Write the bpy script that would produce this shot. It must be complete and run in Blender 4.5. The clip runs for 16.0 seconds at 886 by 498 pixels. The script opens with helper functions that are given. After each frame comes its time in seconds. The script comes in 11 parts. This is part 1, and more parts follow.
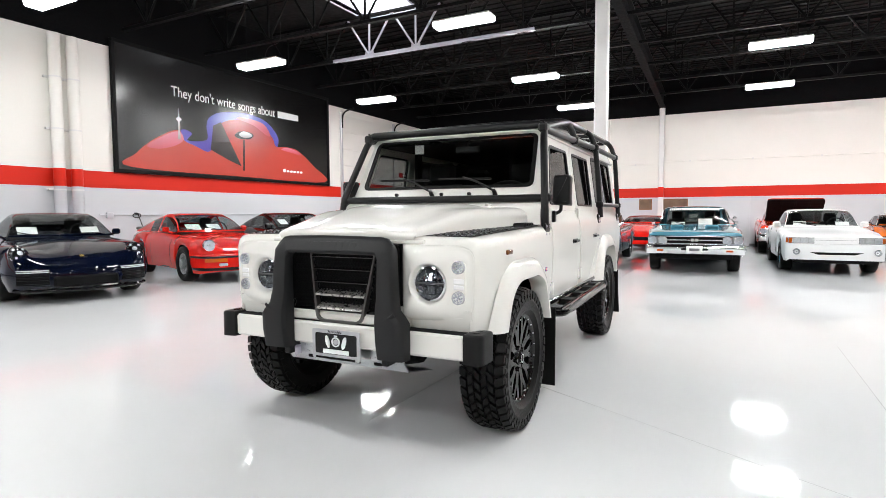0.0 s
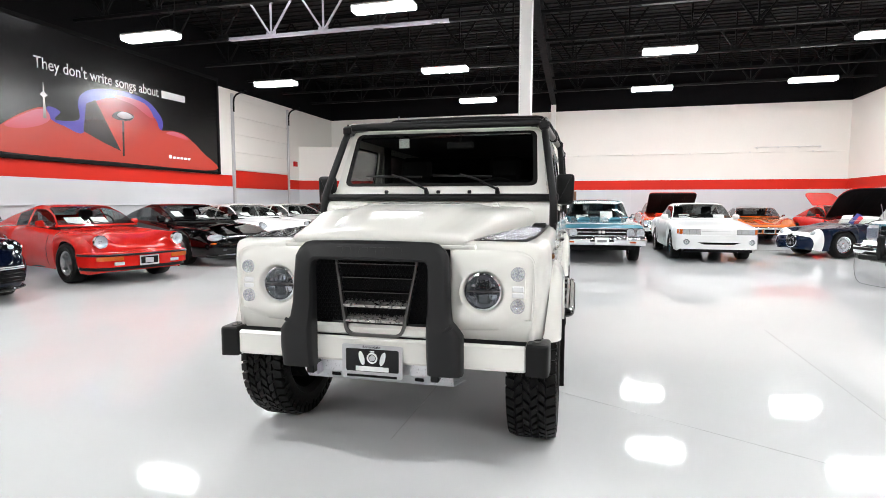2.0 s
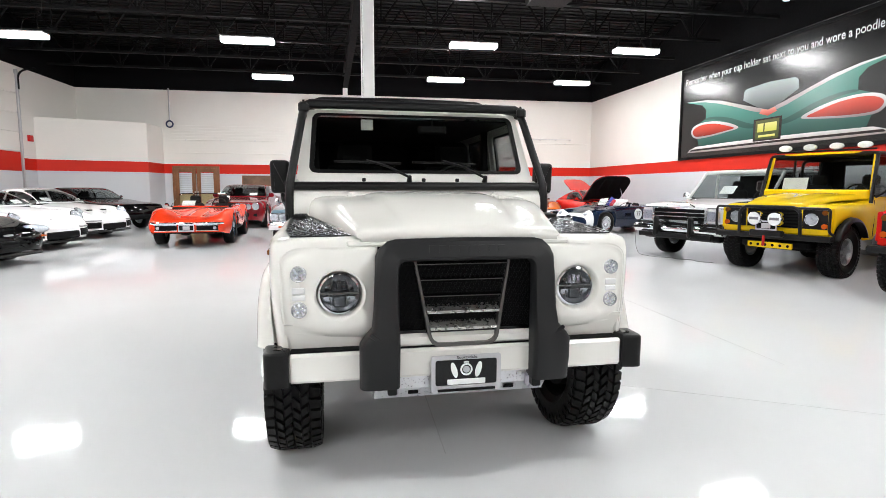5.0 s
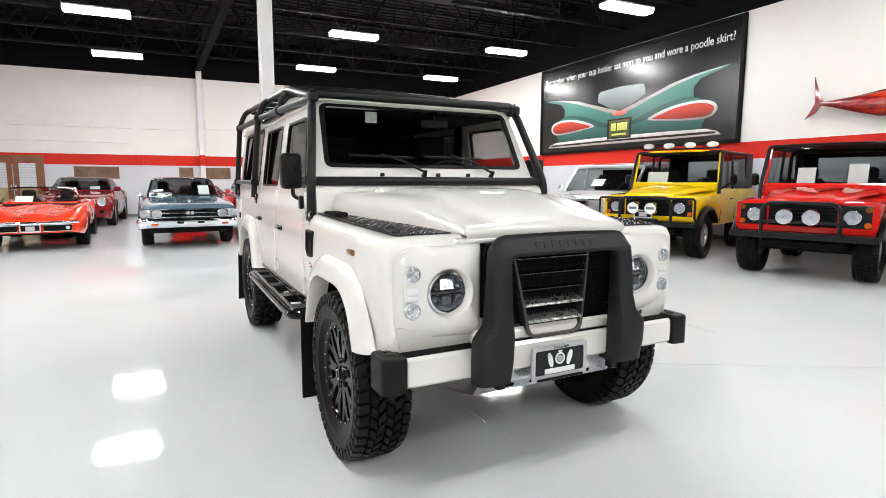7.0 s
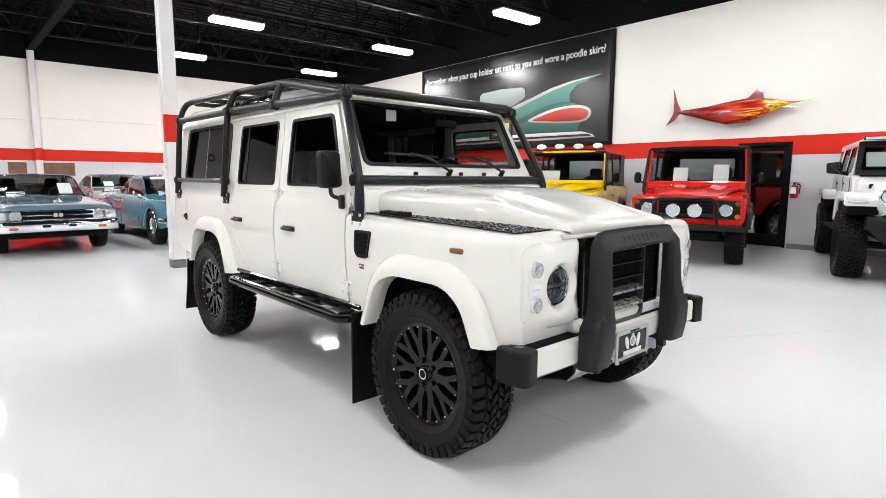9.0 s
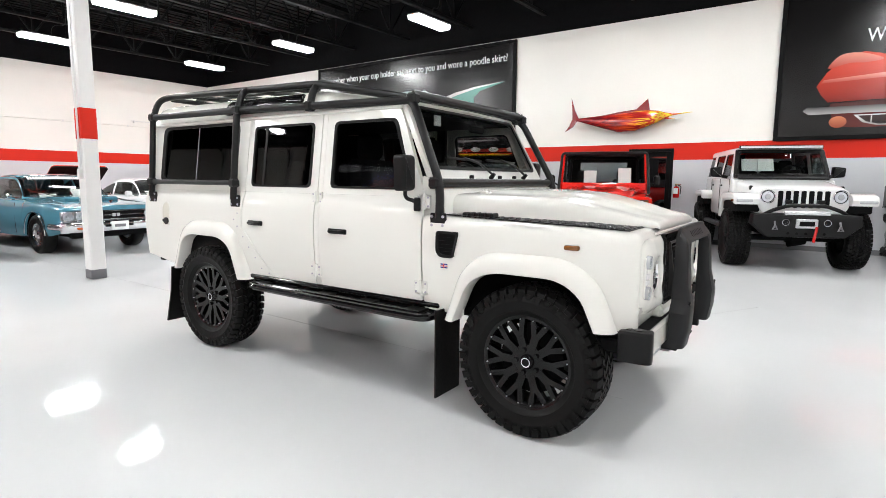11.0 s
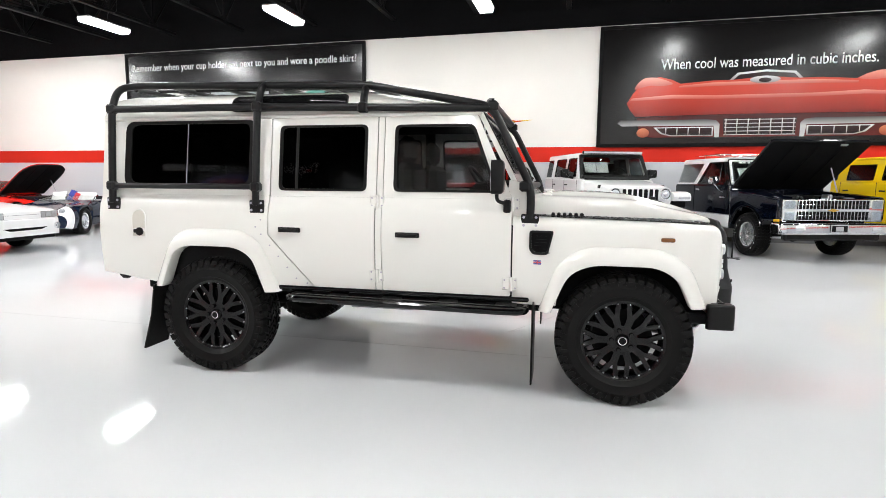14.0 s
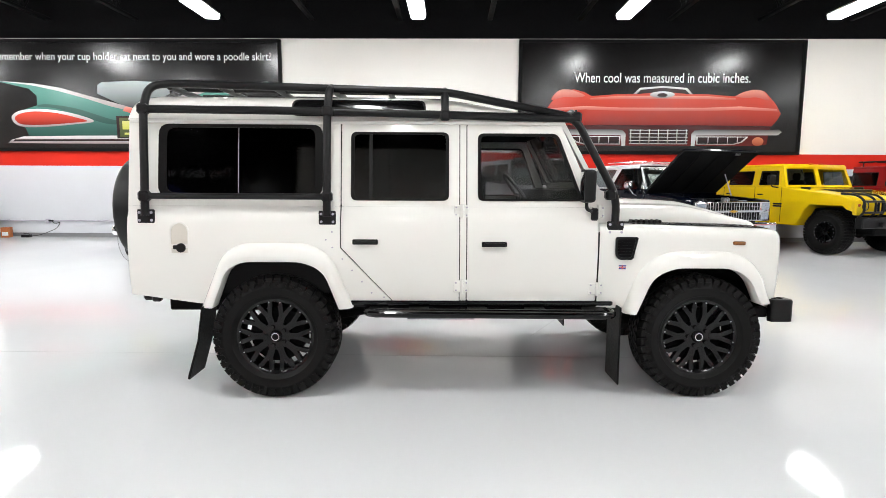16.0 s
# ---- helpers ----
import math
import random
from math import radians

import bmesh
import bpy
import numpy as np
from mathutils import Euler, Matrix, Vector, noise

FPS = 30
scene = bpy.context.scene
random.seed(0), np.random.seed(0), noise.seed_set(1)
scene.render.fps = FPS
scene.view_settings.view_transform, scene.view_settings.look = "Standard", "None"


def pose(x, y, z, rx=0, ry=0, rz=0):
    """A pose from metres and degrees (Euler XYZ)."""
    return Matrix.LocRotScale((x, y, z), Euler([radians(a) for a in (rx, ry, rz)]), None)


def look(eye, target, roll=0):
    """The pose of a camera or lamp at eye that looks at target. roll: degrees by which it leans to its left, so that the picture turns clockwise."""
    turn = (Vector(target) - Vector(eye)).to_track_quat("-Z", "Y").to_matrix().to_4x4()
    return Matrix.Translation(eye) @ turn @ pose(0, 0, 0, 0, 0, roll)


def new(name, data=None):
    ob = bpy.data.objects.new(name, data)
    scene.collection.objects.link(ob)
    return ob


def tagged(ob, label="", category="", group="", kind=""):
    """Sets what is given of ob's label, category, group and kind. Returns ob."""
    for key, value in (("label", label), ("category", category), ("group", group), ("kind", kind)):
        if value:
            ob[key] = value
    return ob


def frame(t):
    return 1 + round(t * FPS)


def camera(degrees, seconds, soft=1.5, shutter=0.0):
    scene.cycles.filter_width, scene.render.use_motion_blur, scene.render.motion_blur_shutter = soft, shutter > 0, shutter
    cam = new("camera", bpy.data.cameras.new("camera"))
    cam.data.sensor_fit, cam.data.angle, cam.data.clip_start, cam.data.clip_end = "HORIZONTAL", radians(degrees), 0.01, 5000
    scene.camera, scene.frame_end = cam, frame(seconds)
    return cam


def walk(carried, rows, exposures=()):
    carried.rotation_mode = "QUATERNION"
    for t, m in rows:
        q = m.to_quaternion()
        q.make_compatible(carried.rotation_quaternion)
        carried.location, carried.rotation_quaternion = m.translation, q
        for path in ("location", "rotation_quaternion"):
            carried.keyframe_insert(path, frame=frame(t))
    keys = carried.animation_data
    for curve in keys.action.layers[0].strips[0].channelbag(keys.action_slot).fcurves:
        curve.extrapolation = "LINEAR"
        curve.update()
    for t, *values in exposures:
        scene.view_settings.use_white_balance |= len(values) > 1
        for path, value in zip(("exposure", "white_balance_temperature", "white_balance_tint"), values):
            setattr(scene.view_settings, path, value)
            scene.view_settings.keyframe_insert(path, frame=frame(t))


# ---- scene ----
cam = camera(77.3, 16.0, soft=0.5)
PATH = [
    (0, (4.368, 4.22, 1.243), (3.438, 5.986, 1.115), -0.2),
    (0.5, (4.16, 4.163, 1.26), (3.326, 5.976, 1.12), -0.2),
    (1, (3.965, 4.145, 1.27), (3.225, 5.997, 1.121), -0.2),
    (1.5, (3.751, 4.13, 1.286), (3.113, 6.018, 1.128), -0.0),
    (2, (3.514, 4.097, 1.308), (2.987, 6.019, 1.142), 0.1),
    (2.5, (3.308, 4.108, 1.315), (2.897, 6.057, 1.138), 0.0),
    (3, (3.075, 4.127, 1.351), (2.803, 6.1, 1.161), -0.0),
    (3.5, (2.808, 4.142, 1.345), (2.685, 6.129, 1.146), -0.0),
    (4, (2.546, 4.18, 1.333), (2.575, 6.169, 1.126), 0.1),
    (6.5, (1.203, 4.477, 1.349), (1.925, 6.326, 1.106), 0.2),
    (7, (0.96, 4.583, 1.352), (1.808, 6.377, 1.105), 0.2),
    (7.5, (0.712, 4.693, 1.36), (1.68, 6.425, 1.106), 0.2),
    (8, (0.442, 4.819, 1.364), (1.524, 6.482, 1.109), 0.3),
    (8.5, (0.223, 4.96, 1.358), (1.409, 6.549, 1.103), 0.3),
    (11, (-0.935, 5.857, 1.367), (0.672, 7.02, 1.117), 0.5),
    (11.5, (-1.145, 6.07, 1.367), (0.525, 7.142, 1.119), 0.5),
    (12, (-1.353, 6.303, 1.372), (0.379, 7.272, 1.125), 0.5),
    (12.5, (-1.521, 6.554, 1.387), (0.266, 7.417, 1.14), 0.4),
    (13, (-1.654, 6.821, 1.388), (0.188, 7.561, 1.141), 0.4),
    (13.5, (-1.788, 7.119, 1.395), (0.102, 7.727, 1.148), 0.4),
    (14, (-1.847, 7.424, 1.38), (0.078, 7.907, 1.133), 0.4),
    (14.5, (-1.911, 7.753, 1.385), (0.041, 8.113, 1.139), 0.4),
    (15, (-1.975, 8.086, 1.398), (-0.007, 8.343, 1.156), 0.4),
    (15.5, (-1.991, 8.433, 1.407), (-0.011, 8.582, 1.17), 0.4),
    (16, (-1.998, 8.799, 1.406), (-0.011, 8.831, 1.175), 0.3),
]
walk(cam, [(t, look(eye, target, roll)) for t, eye, target, roll in PATH])

# ---- light ----
world = bpy.data.worlds.new("world")
scene.world = world
world.use_nodes = True
wn = world.node_tree
sky = wn.nodes.new("ShaderNodeTexSky")
sky.sky_type, sky.sun_disc = "NISHITA", False
sky.sun_elevation, sky.sun_rotation = radians(50), radians(140)
wn.links.new(sky.outputs[0], wn.nodes["Background"].inputs[0])
wn.nodes["Background"].inputs[1].default_value = 0.1
scene.view_settings.exposure = 0.0
LAMP_POWER = 79.0


# ---- materials ----
def node(nt, kind, **inputs):
    n = nt.nodes.new(kind)
    for k, v in inputs.items():
        n.inputs[k.replace("_", " ")].default_value = v
    return n


def rgba(c):
    return (c[0], c[1], c[2], 1.0)


def mat(name, colour, rough=0.5, metal=0.0, coat=0.0, vary=0.06, scale=3.0, fine=60.0, bump=0.0, rough_vary=0.08, spec=0.5):
    """A surface with large and fine variation of colour, gloss and relief."""
    m = bpy.data.materials.new(name)
    m.use_nodes = True
    nt = m.node_tree
    b = nt.nodes["Principled BSDF"]
    b.inputs["Metallic"].default_value = metal
    b.inputs["Coat Weight"].default_value = coat
    b.inputs["Coat Roughness"].default_value = 0.04
    b.inputs["Specular IOR Level"].default_value = spec
    tc = nt.nodes.new("ShaderNodeTexCoord")
    big = node(nt, "ShaderNodeTexNoise", Scale=scale, Detail=4.0)
    small = node(nt, "ShaderNodeTexNoise", Scale=fine, Detail=3.0)
    for n in (big, small):
        nt.links.new(tc.outputs["Object"], n.inputs["Vector"])
    mix = nt.nodes.new("ShaderNodeMath")
    mix.operation = "MULTIPLY_ADD"
    mix.inputs[1].default_value = 0.35
    nt.links.new(small.outputs["Fac"], mix.inputs[0])
    nt.links.new(big.outputs["Fac"], mix.inputs[2])
    ramp = nt.nodes.new("ShaderNodeMapRange")
    ramp.inputs["From Min"].default_value, ramp.inputs["From Max"].default_value = 0.35, 1.0
    ramp.inputs["To Min"].default_value, ramp.inputs["To Max"].default_value = 1.0 - vary, 1.0 + vary
    nt.links.new(mix.outputs[0], ramp.inputs["Value"])
    mul = nt.nodes.new("ShaderNodeVectorMath")
    mul.operation = "MULTIPLY"
    mul.inputs[0].default_value = colour
    nt.links.new(ramp.outputs[0], mul.inputs[1])
    nt.links.new(mul.outputs[0], b.inputs["Base Color"])
    rr = nt.nodes.new("ShaderNodeMapRange")
    rr.inputs["From Min"].default_value, rr.inputs["From Max"].default_value = 0.3, 0.7
    rr.inputs["To Min"].default_value, rr.inputs["To Max"].default_value = max(0.0, rough - rough_vary), min(1.0, rough + rough_vary)
    nt.links.new(small.outputs["Fac"], rr.inputs["Value"])
    nt.links.new(rr.outputs[0], b.inputs["Roughness"])
    if bump:
        bp = node(nt, "ShaderNodeBump", Strength=min(1.0, bump * 4), Distance=0.004)
        nt.links.new(small.outputs["Fac"], bp.inputs["Height"])
        nt.links.new(bp.outputs[0], b.inputs["Normal"])
    return m


def paint(name, colour, flake=0.02, coat=0.85, spec=0.12):
    return mat(name, colour, rough=0.22, coat=coat, vary=flake, scale=1.5, fine=400.0, rough_vary=0.03, spec=spec)


def emitter(name, colour, strength):
    m = bpy.data.materials.new(name)
    m.use_nodes = True
    nt = m.node_tree
    nt.nodes.remove(nt.nodes["Principled BSDF"])
    e = node(nt, "ShaderNodeEmission", Color=rgba(colour), Strength=strength)
    nt.links.new(e.outputs[0], nt.nodes["Material Output"].inputs[0])
    return m


def glass_mat(name, tint, gloss=0.03):
    """Tinted pane: clear through its tint, mirror by Fresnel."""
    m = bpy.data.materials.new(name)
    m.use_nodes = True
    nt = m.node_tree
    nt.nodes.remove(nt.nodes["Principled BSDF"])
    tr = node(nt, "ShaderNodeBsdfTransparent", Color=rgba(tint))
    gl = node(nt, "ShaderNodeBsdfGlossy", Roughness=gloss)
    lw = node(nt, "ShaderNodeLayerWeight", Blend=0.5)
    pw = nt.nodes.new("ShaderNodeMath")
    pw.operation = "POWER"
    pw.inputs[1].default_value = 4.0
    nt.links.new(lw.outputs["Facing"], pw.inputs[0])
    ma = nt.nodes.new("ShaderNodeMath")
    ma.operation = "MULTIPLY_ADD"
    ma.inputs[1].default_value, ma.inputs[2].default_value = 0.6, 0.026
    nt.links.new(pw.outputs[0], ma.inputs[0])
    mx = nt.nodes.new("ShaderNodeMixShader")
    nt.links.new(ma.outputs[0], mx.inputs[0])
    nt.links.new(tr.outputs[0], mx.inputs[1])
    nt.links.new(gl.outputs[0], mx.inputs[2])
    nt.links.new(mx.outputs[0], nt.nodes["Material Output"].inputs[0])
    return m


M_WALL = mat("cream_wall_paint", (0.82, 0.80, 0.755), 0.6, vary=0.035, scale=0.7, fine=25, bump=0.02)
M_WALL_GREY = mat("grey_wall_paint", (0.60, 0.61, 0.64), 0.5, vary=0.04, scale=0.8, fine=25, bump=0.02)
M_STRIPE = mat("red_wall_paint", (0.64, 0.022, 0.010), 0.5, vary=0.06, scale=0.8, fine=25, bump=0.02, spec=0.2)
M_BLACKWALL = mat("black_wall_paint", (0.0035, 0.0035, 0.004), 0.8, vary=0.2, scale=1.0, fine=20, bump=0.03, spec=0.08)
M_DECK = mat("black_roof_deck", (0.007, 0.0065, 0.0065), 0.75, vary=0.35, scale=0.8, fine=9, bump=0.05, spec=0.15)
M_STEEL_BLACK = mat("black_painted_steel", (0.0045, 0.0045, 0.0048), 0.6, vary=0.2, scale=3, fine=40, spec=0.12)
M_STEEL_GREY = mat("grey_painted_steel", (0.42, 0.40, 0.46), 0.45, vary=0.1, scale=3, fine=40)
M_WHITE_STEEL = mat("white_painted_steel", (0.74, 0.73, 0.72), 0.4, vary=0.04, scale=2, fine=40, bump=0.01)
M_BASE_GREY = mat("dark_grey_paint", (0.16, 0.16, 0.17), 0.5, vary=0.1)
M_BASEBOARD = mat("grey_rubber_base", (0.19, 0.19, 0.2), 0.6, vary=0.1)
M_LAMP = emitter("lamp_diffuser", (0.975, 0.985, 0.985), LAMP_POWER)
# same lamp with added strength, to brighten the far end of the hall
M_LAMP_FAR = emitter("boosted_far_lamp_diffuser", (0.975, 0.985, 0.985), LAMP_POWER * 1.65)
M_SKYLIGHT = emitter("skylight_pane", (0.95, 0.98, 1.0), 6.0)
M_CHROME = mat("chrome", (0.82, 0.83, 0.85), 0.08, 1.0, vary=0.03, fine=30, rough_vary=0.04)
M_ALU = mat("brushed_aluminium", (0.62, 0.63, 0.65), 0.3, 1.0, vary=0.04, fine=120, rough_vary=0.04)
M_BLACK_PLASTIC = mat("black_plastic", (0.006, 0.006, 0.0063), 0.4, vary=0.15, fine=200, bump=0.03, spec=0.22)
M_SATIN_BLACK = mat("satin_black_powder_coat", (0.007, 0.007, 0.0075), 0.38, vary=0.12, fine=300, bump=0.04, spec=0.25)
M_GLOSS_BLACK = mat("gloss_black", (0.004, 0.004, 0.0045), 0.14, coat=0.35, vary=0.1, spec=0.15)
M_RUBBER = mat("tyre_rubber", (0.005, 0.0048, 0.0046), 0.46, vary=0.3, scale=6, fine=90, bump=0.03, spec=0.15)
M_UNDER = mat("underbody_black", (0.007, 0.007, 0.0075), 0.8, vary=0.3, spec=0.08)
M_GLASS = glass_mat("clear_car_glass", (0.82, 0.84, 0.83))
M_GLASS_SIDE = glass_mat("side_car_glass", (0.42, 0.45, 0.45))
M_GLASS_REAR = glass_mat("rear_car_glass", (0.2, 0.21, 0.21))
M_GLASS_DARK = glass_mat("privacy_glass", (0.12, 0.12, 0.13))
M_GLASS_HERO = glass_mat("tinted_glass", (0.62, 0.63, 0.64))
M_GLASS_SCREEN = glass_mat("windscreen_glass", (0.82, 0.83, 0.82))
M_LENS = glass_mat("lamp_lens", (0.9, 0.92, 0.95), 0.05)
M_AMBER = mat("amber_lens", (0.55, 0.10, 0.008), 0.15, coat=0.8, vary=0.05)
M_AMBER_DARK = mat("dark_amber_lens", (0.17, 0.058, 0.008), 0.15, coat=0.8, vary=0.1, fine=300, bump=0.05)
M_RED_LENS = mat("red_lens", (0.5, 0.01, 0.01), 0.15, coat=0.8)
M_RIM = mat("satin_black_rim_paint", (0.0035, 0.0035, 0.0038), 0.17, vary=0.08, fine=200, rough_vary=0.03, spec=0.3)
M_PAPER = mat("white_paper", (0.82, 0.84, 0.83), 0.7, vary=0.04, fine=40)
M_INTERIOR = mat("dark_interior", (0.012, 0.012, 0.0125), 0.8, vary=0.2, spec=0.15)
M_LAMP_GLASS = mat("ribbed_lamp_glass", (0.52, 0.54, 0.55), 0.18, 0.3, coat=0.6, vary=0.2, scale=20, fine=90, bump=0.08)
M_LAMP_DARK = mat("smoked_lamp_bowl", (0.10, 0.105, 0.11), 0.2, 0.6, coat=0.8, vary=0.2, scale=15)
M_WOOD = mat("brown_stained_wood", (0.22, 0.085, 0.03), 0.4, vary=0.25, scale=6, fine=40, bump=0.02)
M_CABLE = mat("black_cable", (0.01, 0.01, 0.01), 0.5)
M_SILVER_PAINT = mat("silver_paint", (0.5, 0.5, 0.52), 0.3, 0.4, vary=0.03, rough_vary=0.02)


def floor_material():
    """Light grey poured epoxy: glossy, with faint clouds, scuffs and orange peel."""
    m = mat("grey_epoxy_floor", (0.66, 0.665, 0.675), 0.1, vary=0.0, spec=0.17)
    nt = m.node_tree
    b = nt.nodes["Principled BSDF"]
    tc = nt.nodes.new("ShaderNodeTexCoord")
    n1 = node(nt, "ShaderNodeTexNoise", Scale=0.35, Detail=5.0, Distortion=0.6)
    n2 = node(nt, "ShaderNodeTexNoise", Scale=5.0, Detail=6.0)
    n3 = node(nt, "ShaderNodeTexNoise", Scale=2.2, Detail=2.0)
    for n in (n1, n2, n3):
        nt.links.new(tc.outputs["Object"], n.inputs["Vector"])
    ramp = nt.nodes.new("ShaderNodeValToRGB")
    ramp.color_ramp.elements[0].position, ramp.color_ramp.elements[0].color = 0.3, (0.675, 0.685, 0.692, 1)
    ramp.color_ramp.elements[1].position, ramp.color_ramp.elements[1].color = 0.7, (0.735, 0.744, 0.751, 1)
    nt.links.new(n1.outputs["Fac"], ramp.inputs[0])
    nt.links.new(ramp.outputs[0], b.inputs["Base Color"])
    mr = nt.nodes.new("ShaderNodeMapRange")
    mr.inputs["From Min"].default_value, mr.inputs["From Max"].default_value = 0.3, 0.75
    mr.inputs["To Min"].default_value, mr.inputs["To Max"].default_value = 0.04, 0.085
    nt.links.new(n2.outputs["Fac"], mr.inputs["Value"])
    nt.links.new(mr.outputs[0], b.inputs["Roughness"])
    bp = node(nt, "ShaderNodeBump", Strength=0.014, Distance=0.012)
    nt.links.new(n3.outputs["Fac"], bp.inputs["Height"])
    n4 = node(nt, "ShaderNodeTexNoise", Scale=34.0, Detail=2.0)
    nt.links.new(tc.outputs["Object"], n4.inputs["Vector"])
    peel = node(nt, "ShaderNodeBump", Strength=0.05, Distance=0.0035)
    nt.links.new(n4.outputs["Fac"], peel.inputs["Height"])
    nt.links.new(bp.outputs[0], peel.inputs["Normal"])
    nt.links.new(peel.outputs[0], b.inputs["Normal"])
    return m


M_FLOOR = floor_material()


# ---- geometry helpers ----
class Geo:
    """Vertices and faces gathered for one mesh."""

    def __init__(self):
        self.v, self.f = [], []

    def add(self, verts, faces):
        o = len(self.v)
        self.v += [tuple(p) for p in verts]
        self.f += [[i + o for i in f] for f in faces]
        return self

    def box(self, x0, y0, z0, x1, y1, z1, b=0.0, m=None):
        """A box with chamfered edges."""
        lo, hi = (min(x0, x1), min(y0, y1), min(z0, z1)), (max(x0, x1), max(y0, y1), max(z0, z1))
        b = min(b, *(0.45 * (h - l) for l, h in zip(lo, hi)))
        if b <= 0:
            vs = [Vector((hi[0] if i & 1 else lo[0], hi[1] if i & 2 else lo[1], hi[2] if i & 4 else lo[2])) for i in range(8)]
            fs = [[0, 2, 3, 1], [4, 5, 7, 6], [0, 1, 5, 4], [2, 6, 7, 3], [0, 4, 6, 2], [1, 3, 7, 5]]
        else:
            vs, idx = [], {}
            for i in range(8):
                c = [hi[k] if i >> k & 1 else lo[k] for k in range(3)]
                s = [-1 if i >> k & 1 else 1 for k in range(3)]
                for k in range(3):
                    p = [c[j] + (0 if j == k else s[j] * b) for j in range(3)]
                    idx[i, k] = len(vs)
                    vs.append(Vector(p))
            fs = []
            for k in range(3):
                a, c = [j for j in range(3) if j != k]
                for side in (0, 1):
                    q = [side << k, side << k | 1 << a, side << k | 1 << a | 1 << c, side << k | 1 << c]
                    f = [idx[i, k] for i in q]
                    fs.append(f if (side == 1) == (k != 1) else f[::-1])
                for sa in (0, 1):
                    for sc in (0, 1):
                        i0 = sa << a | sc << c
                        i1 = i0 | 1 << k
                        f = [idx[i0, a], idx[i1, a], idx[i1, c], idx[i0, c]]
                        fs.append(f)
            for i in range(8):
                fs.append([idx[i, 0], idx[i, 1], idx[i, 2]])
        if m is not None:
            vs = [m @ v for v in vs]
        return self.add(vs, fs)

    def loft(self, rings, closed=True, caps=True):
        n = len(rings[0])
        vs = [p for r in rings for p in r]
        fs = []
        for i in range(len(rings) - 1):
            for j in range(n if closed else n - 1):
                k = (j + 1) % n
                fs.append([i * n + j, i * n + k, (i + 1) * n + k, (i + 1) * n + j])
        if caps:
            fs.append(list(range(n))[::-1])
            fs.append([(len(rings) - 1) * n + j for j in range(n)])
        return self.add(vs, fs)

    def prism(self, poly, axis, a, b):
        """A flat outline pushed from a to b along an axis; the outline is in the two other axes, in order."""
        def put(p, t):
            q = list(p)
            q.insert("xyz".index(axis), t)
            return q
        return self.loft([[put(p, a) for p in poly], [put(p, b) for p in poly]])

    def cyl(self, p0, p1, r0, r1=None, n=20, caps=True):
        return self.tube([p0, p1], [r0, r0 if r1 is None else r1], n, caps)

    def tube(self, pts, r, n=10, caps=True):
        pts = [Vector(p) for p in pts]
        rs = r if isinstance(r, (list, tuple)) else [r] * len(pts)
        rings, side = [], None
        for i, p in enumerate(pts):
            d = (pts[min(i + 1, len(pts) - 1)] - pts[max(i - 1, 0)]).normalized()
            if side is None:
                side = d.orthogonal().normalized()
            side = (side - d * side.dot(d)).normalized()
            up = d.cross(side)
            rings.append([p + rs[i] * (math.cos(2 * math.pi * j / n) * side + math.sin(2 * math.pi * j / n) * up) for j in range(n)])
        return self.loft(rings, True, caps)

    def lathe(self, profile, n=40, closed=False):
        """Turns (radius, x) round the x axis."""
        rings = [[(x, r * math.cos(2 * math.pi * j / n), r * math.sin(2 * math.pi * j / n)) for j in range(n)] for r, x in profile]
        if closed:
            rings.append(rings[0])
        return self.loft(rings, True, False)

    def grid(self, rows):
        n = len(rows[0])
        return self.add([p for r in rows for p in r], [[i * n + j, i * n + j + 1, (i + 1) * n + j + 1, (i + 1) * n + j] for i in range(len(rows) - 1) for j in range(n - 1)])

    def ring(self, outer, inner):
        n = len(outer)
        return self.add(list(outer) + list(inner), [[j, (j + 1) % n, n + (j + 1) % n, n + j] for j in range(n)])

    def move(self, m):
        self.v = [tuple(m @ Vector(p)) for p in self.v]
        return self

    def flip(self):
        """The mirror image in x."""
        g = Geo()
        g.v = [(-x, y, z) for x, y, z in self.v]
        g.f = [f[::-1] for f in self.f]
        return g

    def join(self, g):
        return self.add(g.v, g.f)


def rounded(pts, r, k=4):
    """Outline with rounded corners, k + 1 points each."""
    out, n = [], len(pts)
    rs = r if isinstance(r, (list, tuple)) else [r] * n
    for i in range(n):
        p, a, b = Vector(pts[i]), Vector(pts[i - 1]), Vector(pts[(i + 1) % n])
        da, db = (a - p), (b - p)
        q = min(rs[i], 0.49 * da.length, 0.49 * db.length)
        pa, pb = p + da.normalized() * q, p + db.normalized() * q
        for j in range(k + 1):
            t = j / k
            out.append(tuple((1 - t) ** 2 * pa + 2 * t * (1 - t) * p + t * t * pb))
    return out


def bend(pts, r, k=5):
    """An open path with rounded bends."""
    out = [tuple(pts[0])]
    for i in range(1, len(pts) - 1):
        p, a, b = Vector(pts[i]), Vector(pts[i - 1]), Vector(pts[i + 1])
        q = min(r, 0.49 * (a - p).length, 0.49 * (b - p).length)
        pa, pb = p + (a - p).normalized() * q, p + (b - p).normalized() * q
        for j in range(k + 1):
            t = j / k
            out.append(tuple((1 - t) ** 2 * pa + 2 * t * (1 - t) * p + t * t * pb))
    return out + [tuple(pts[-1])]


def lerp(table, t):
    """Straight interpolation in a table of (t, value)."""
    if t <= table[0][0]:
        return table[0][1]
    for (a, u), (b, w) in zip(table, table[1:]):
        if t <= b:
            return u + (w - u) * (t - a) / (b - a)
    return table[-1][1]


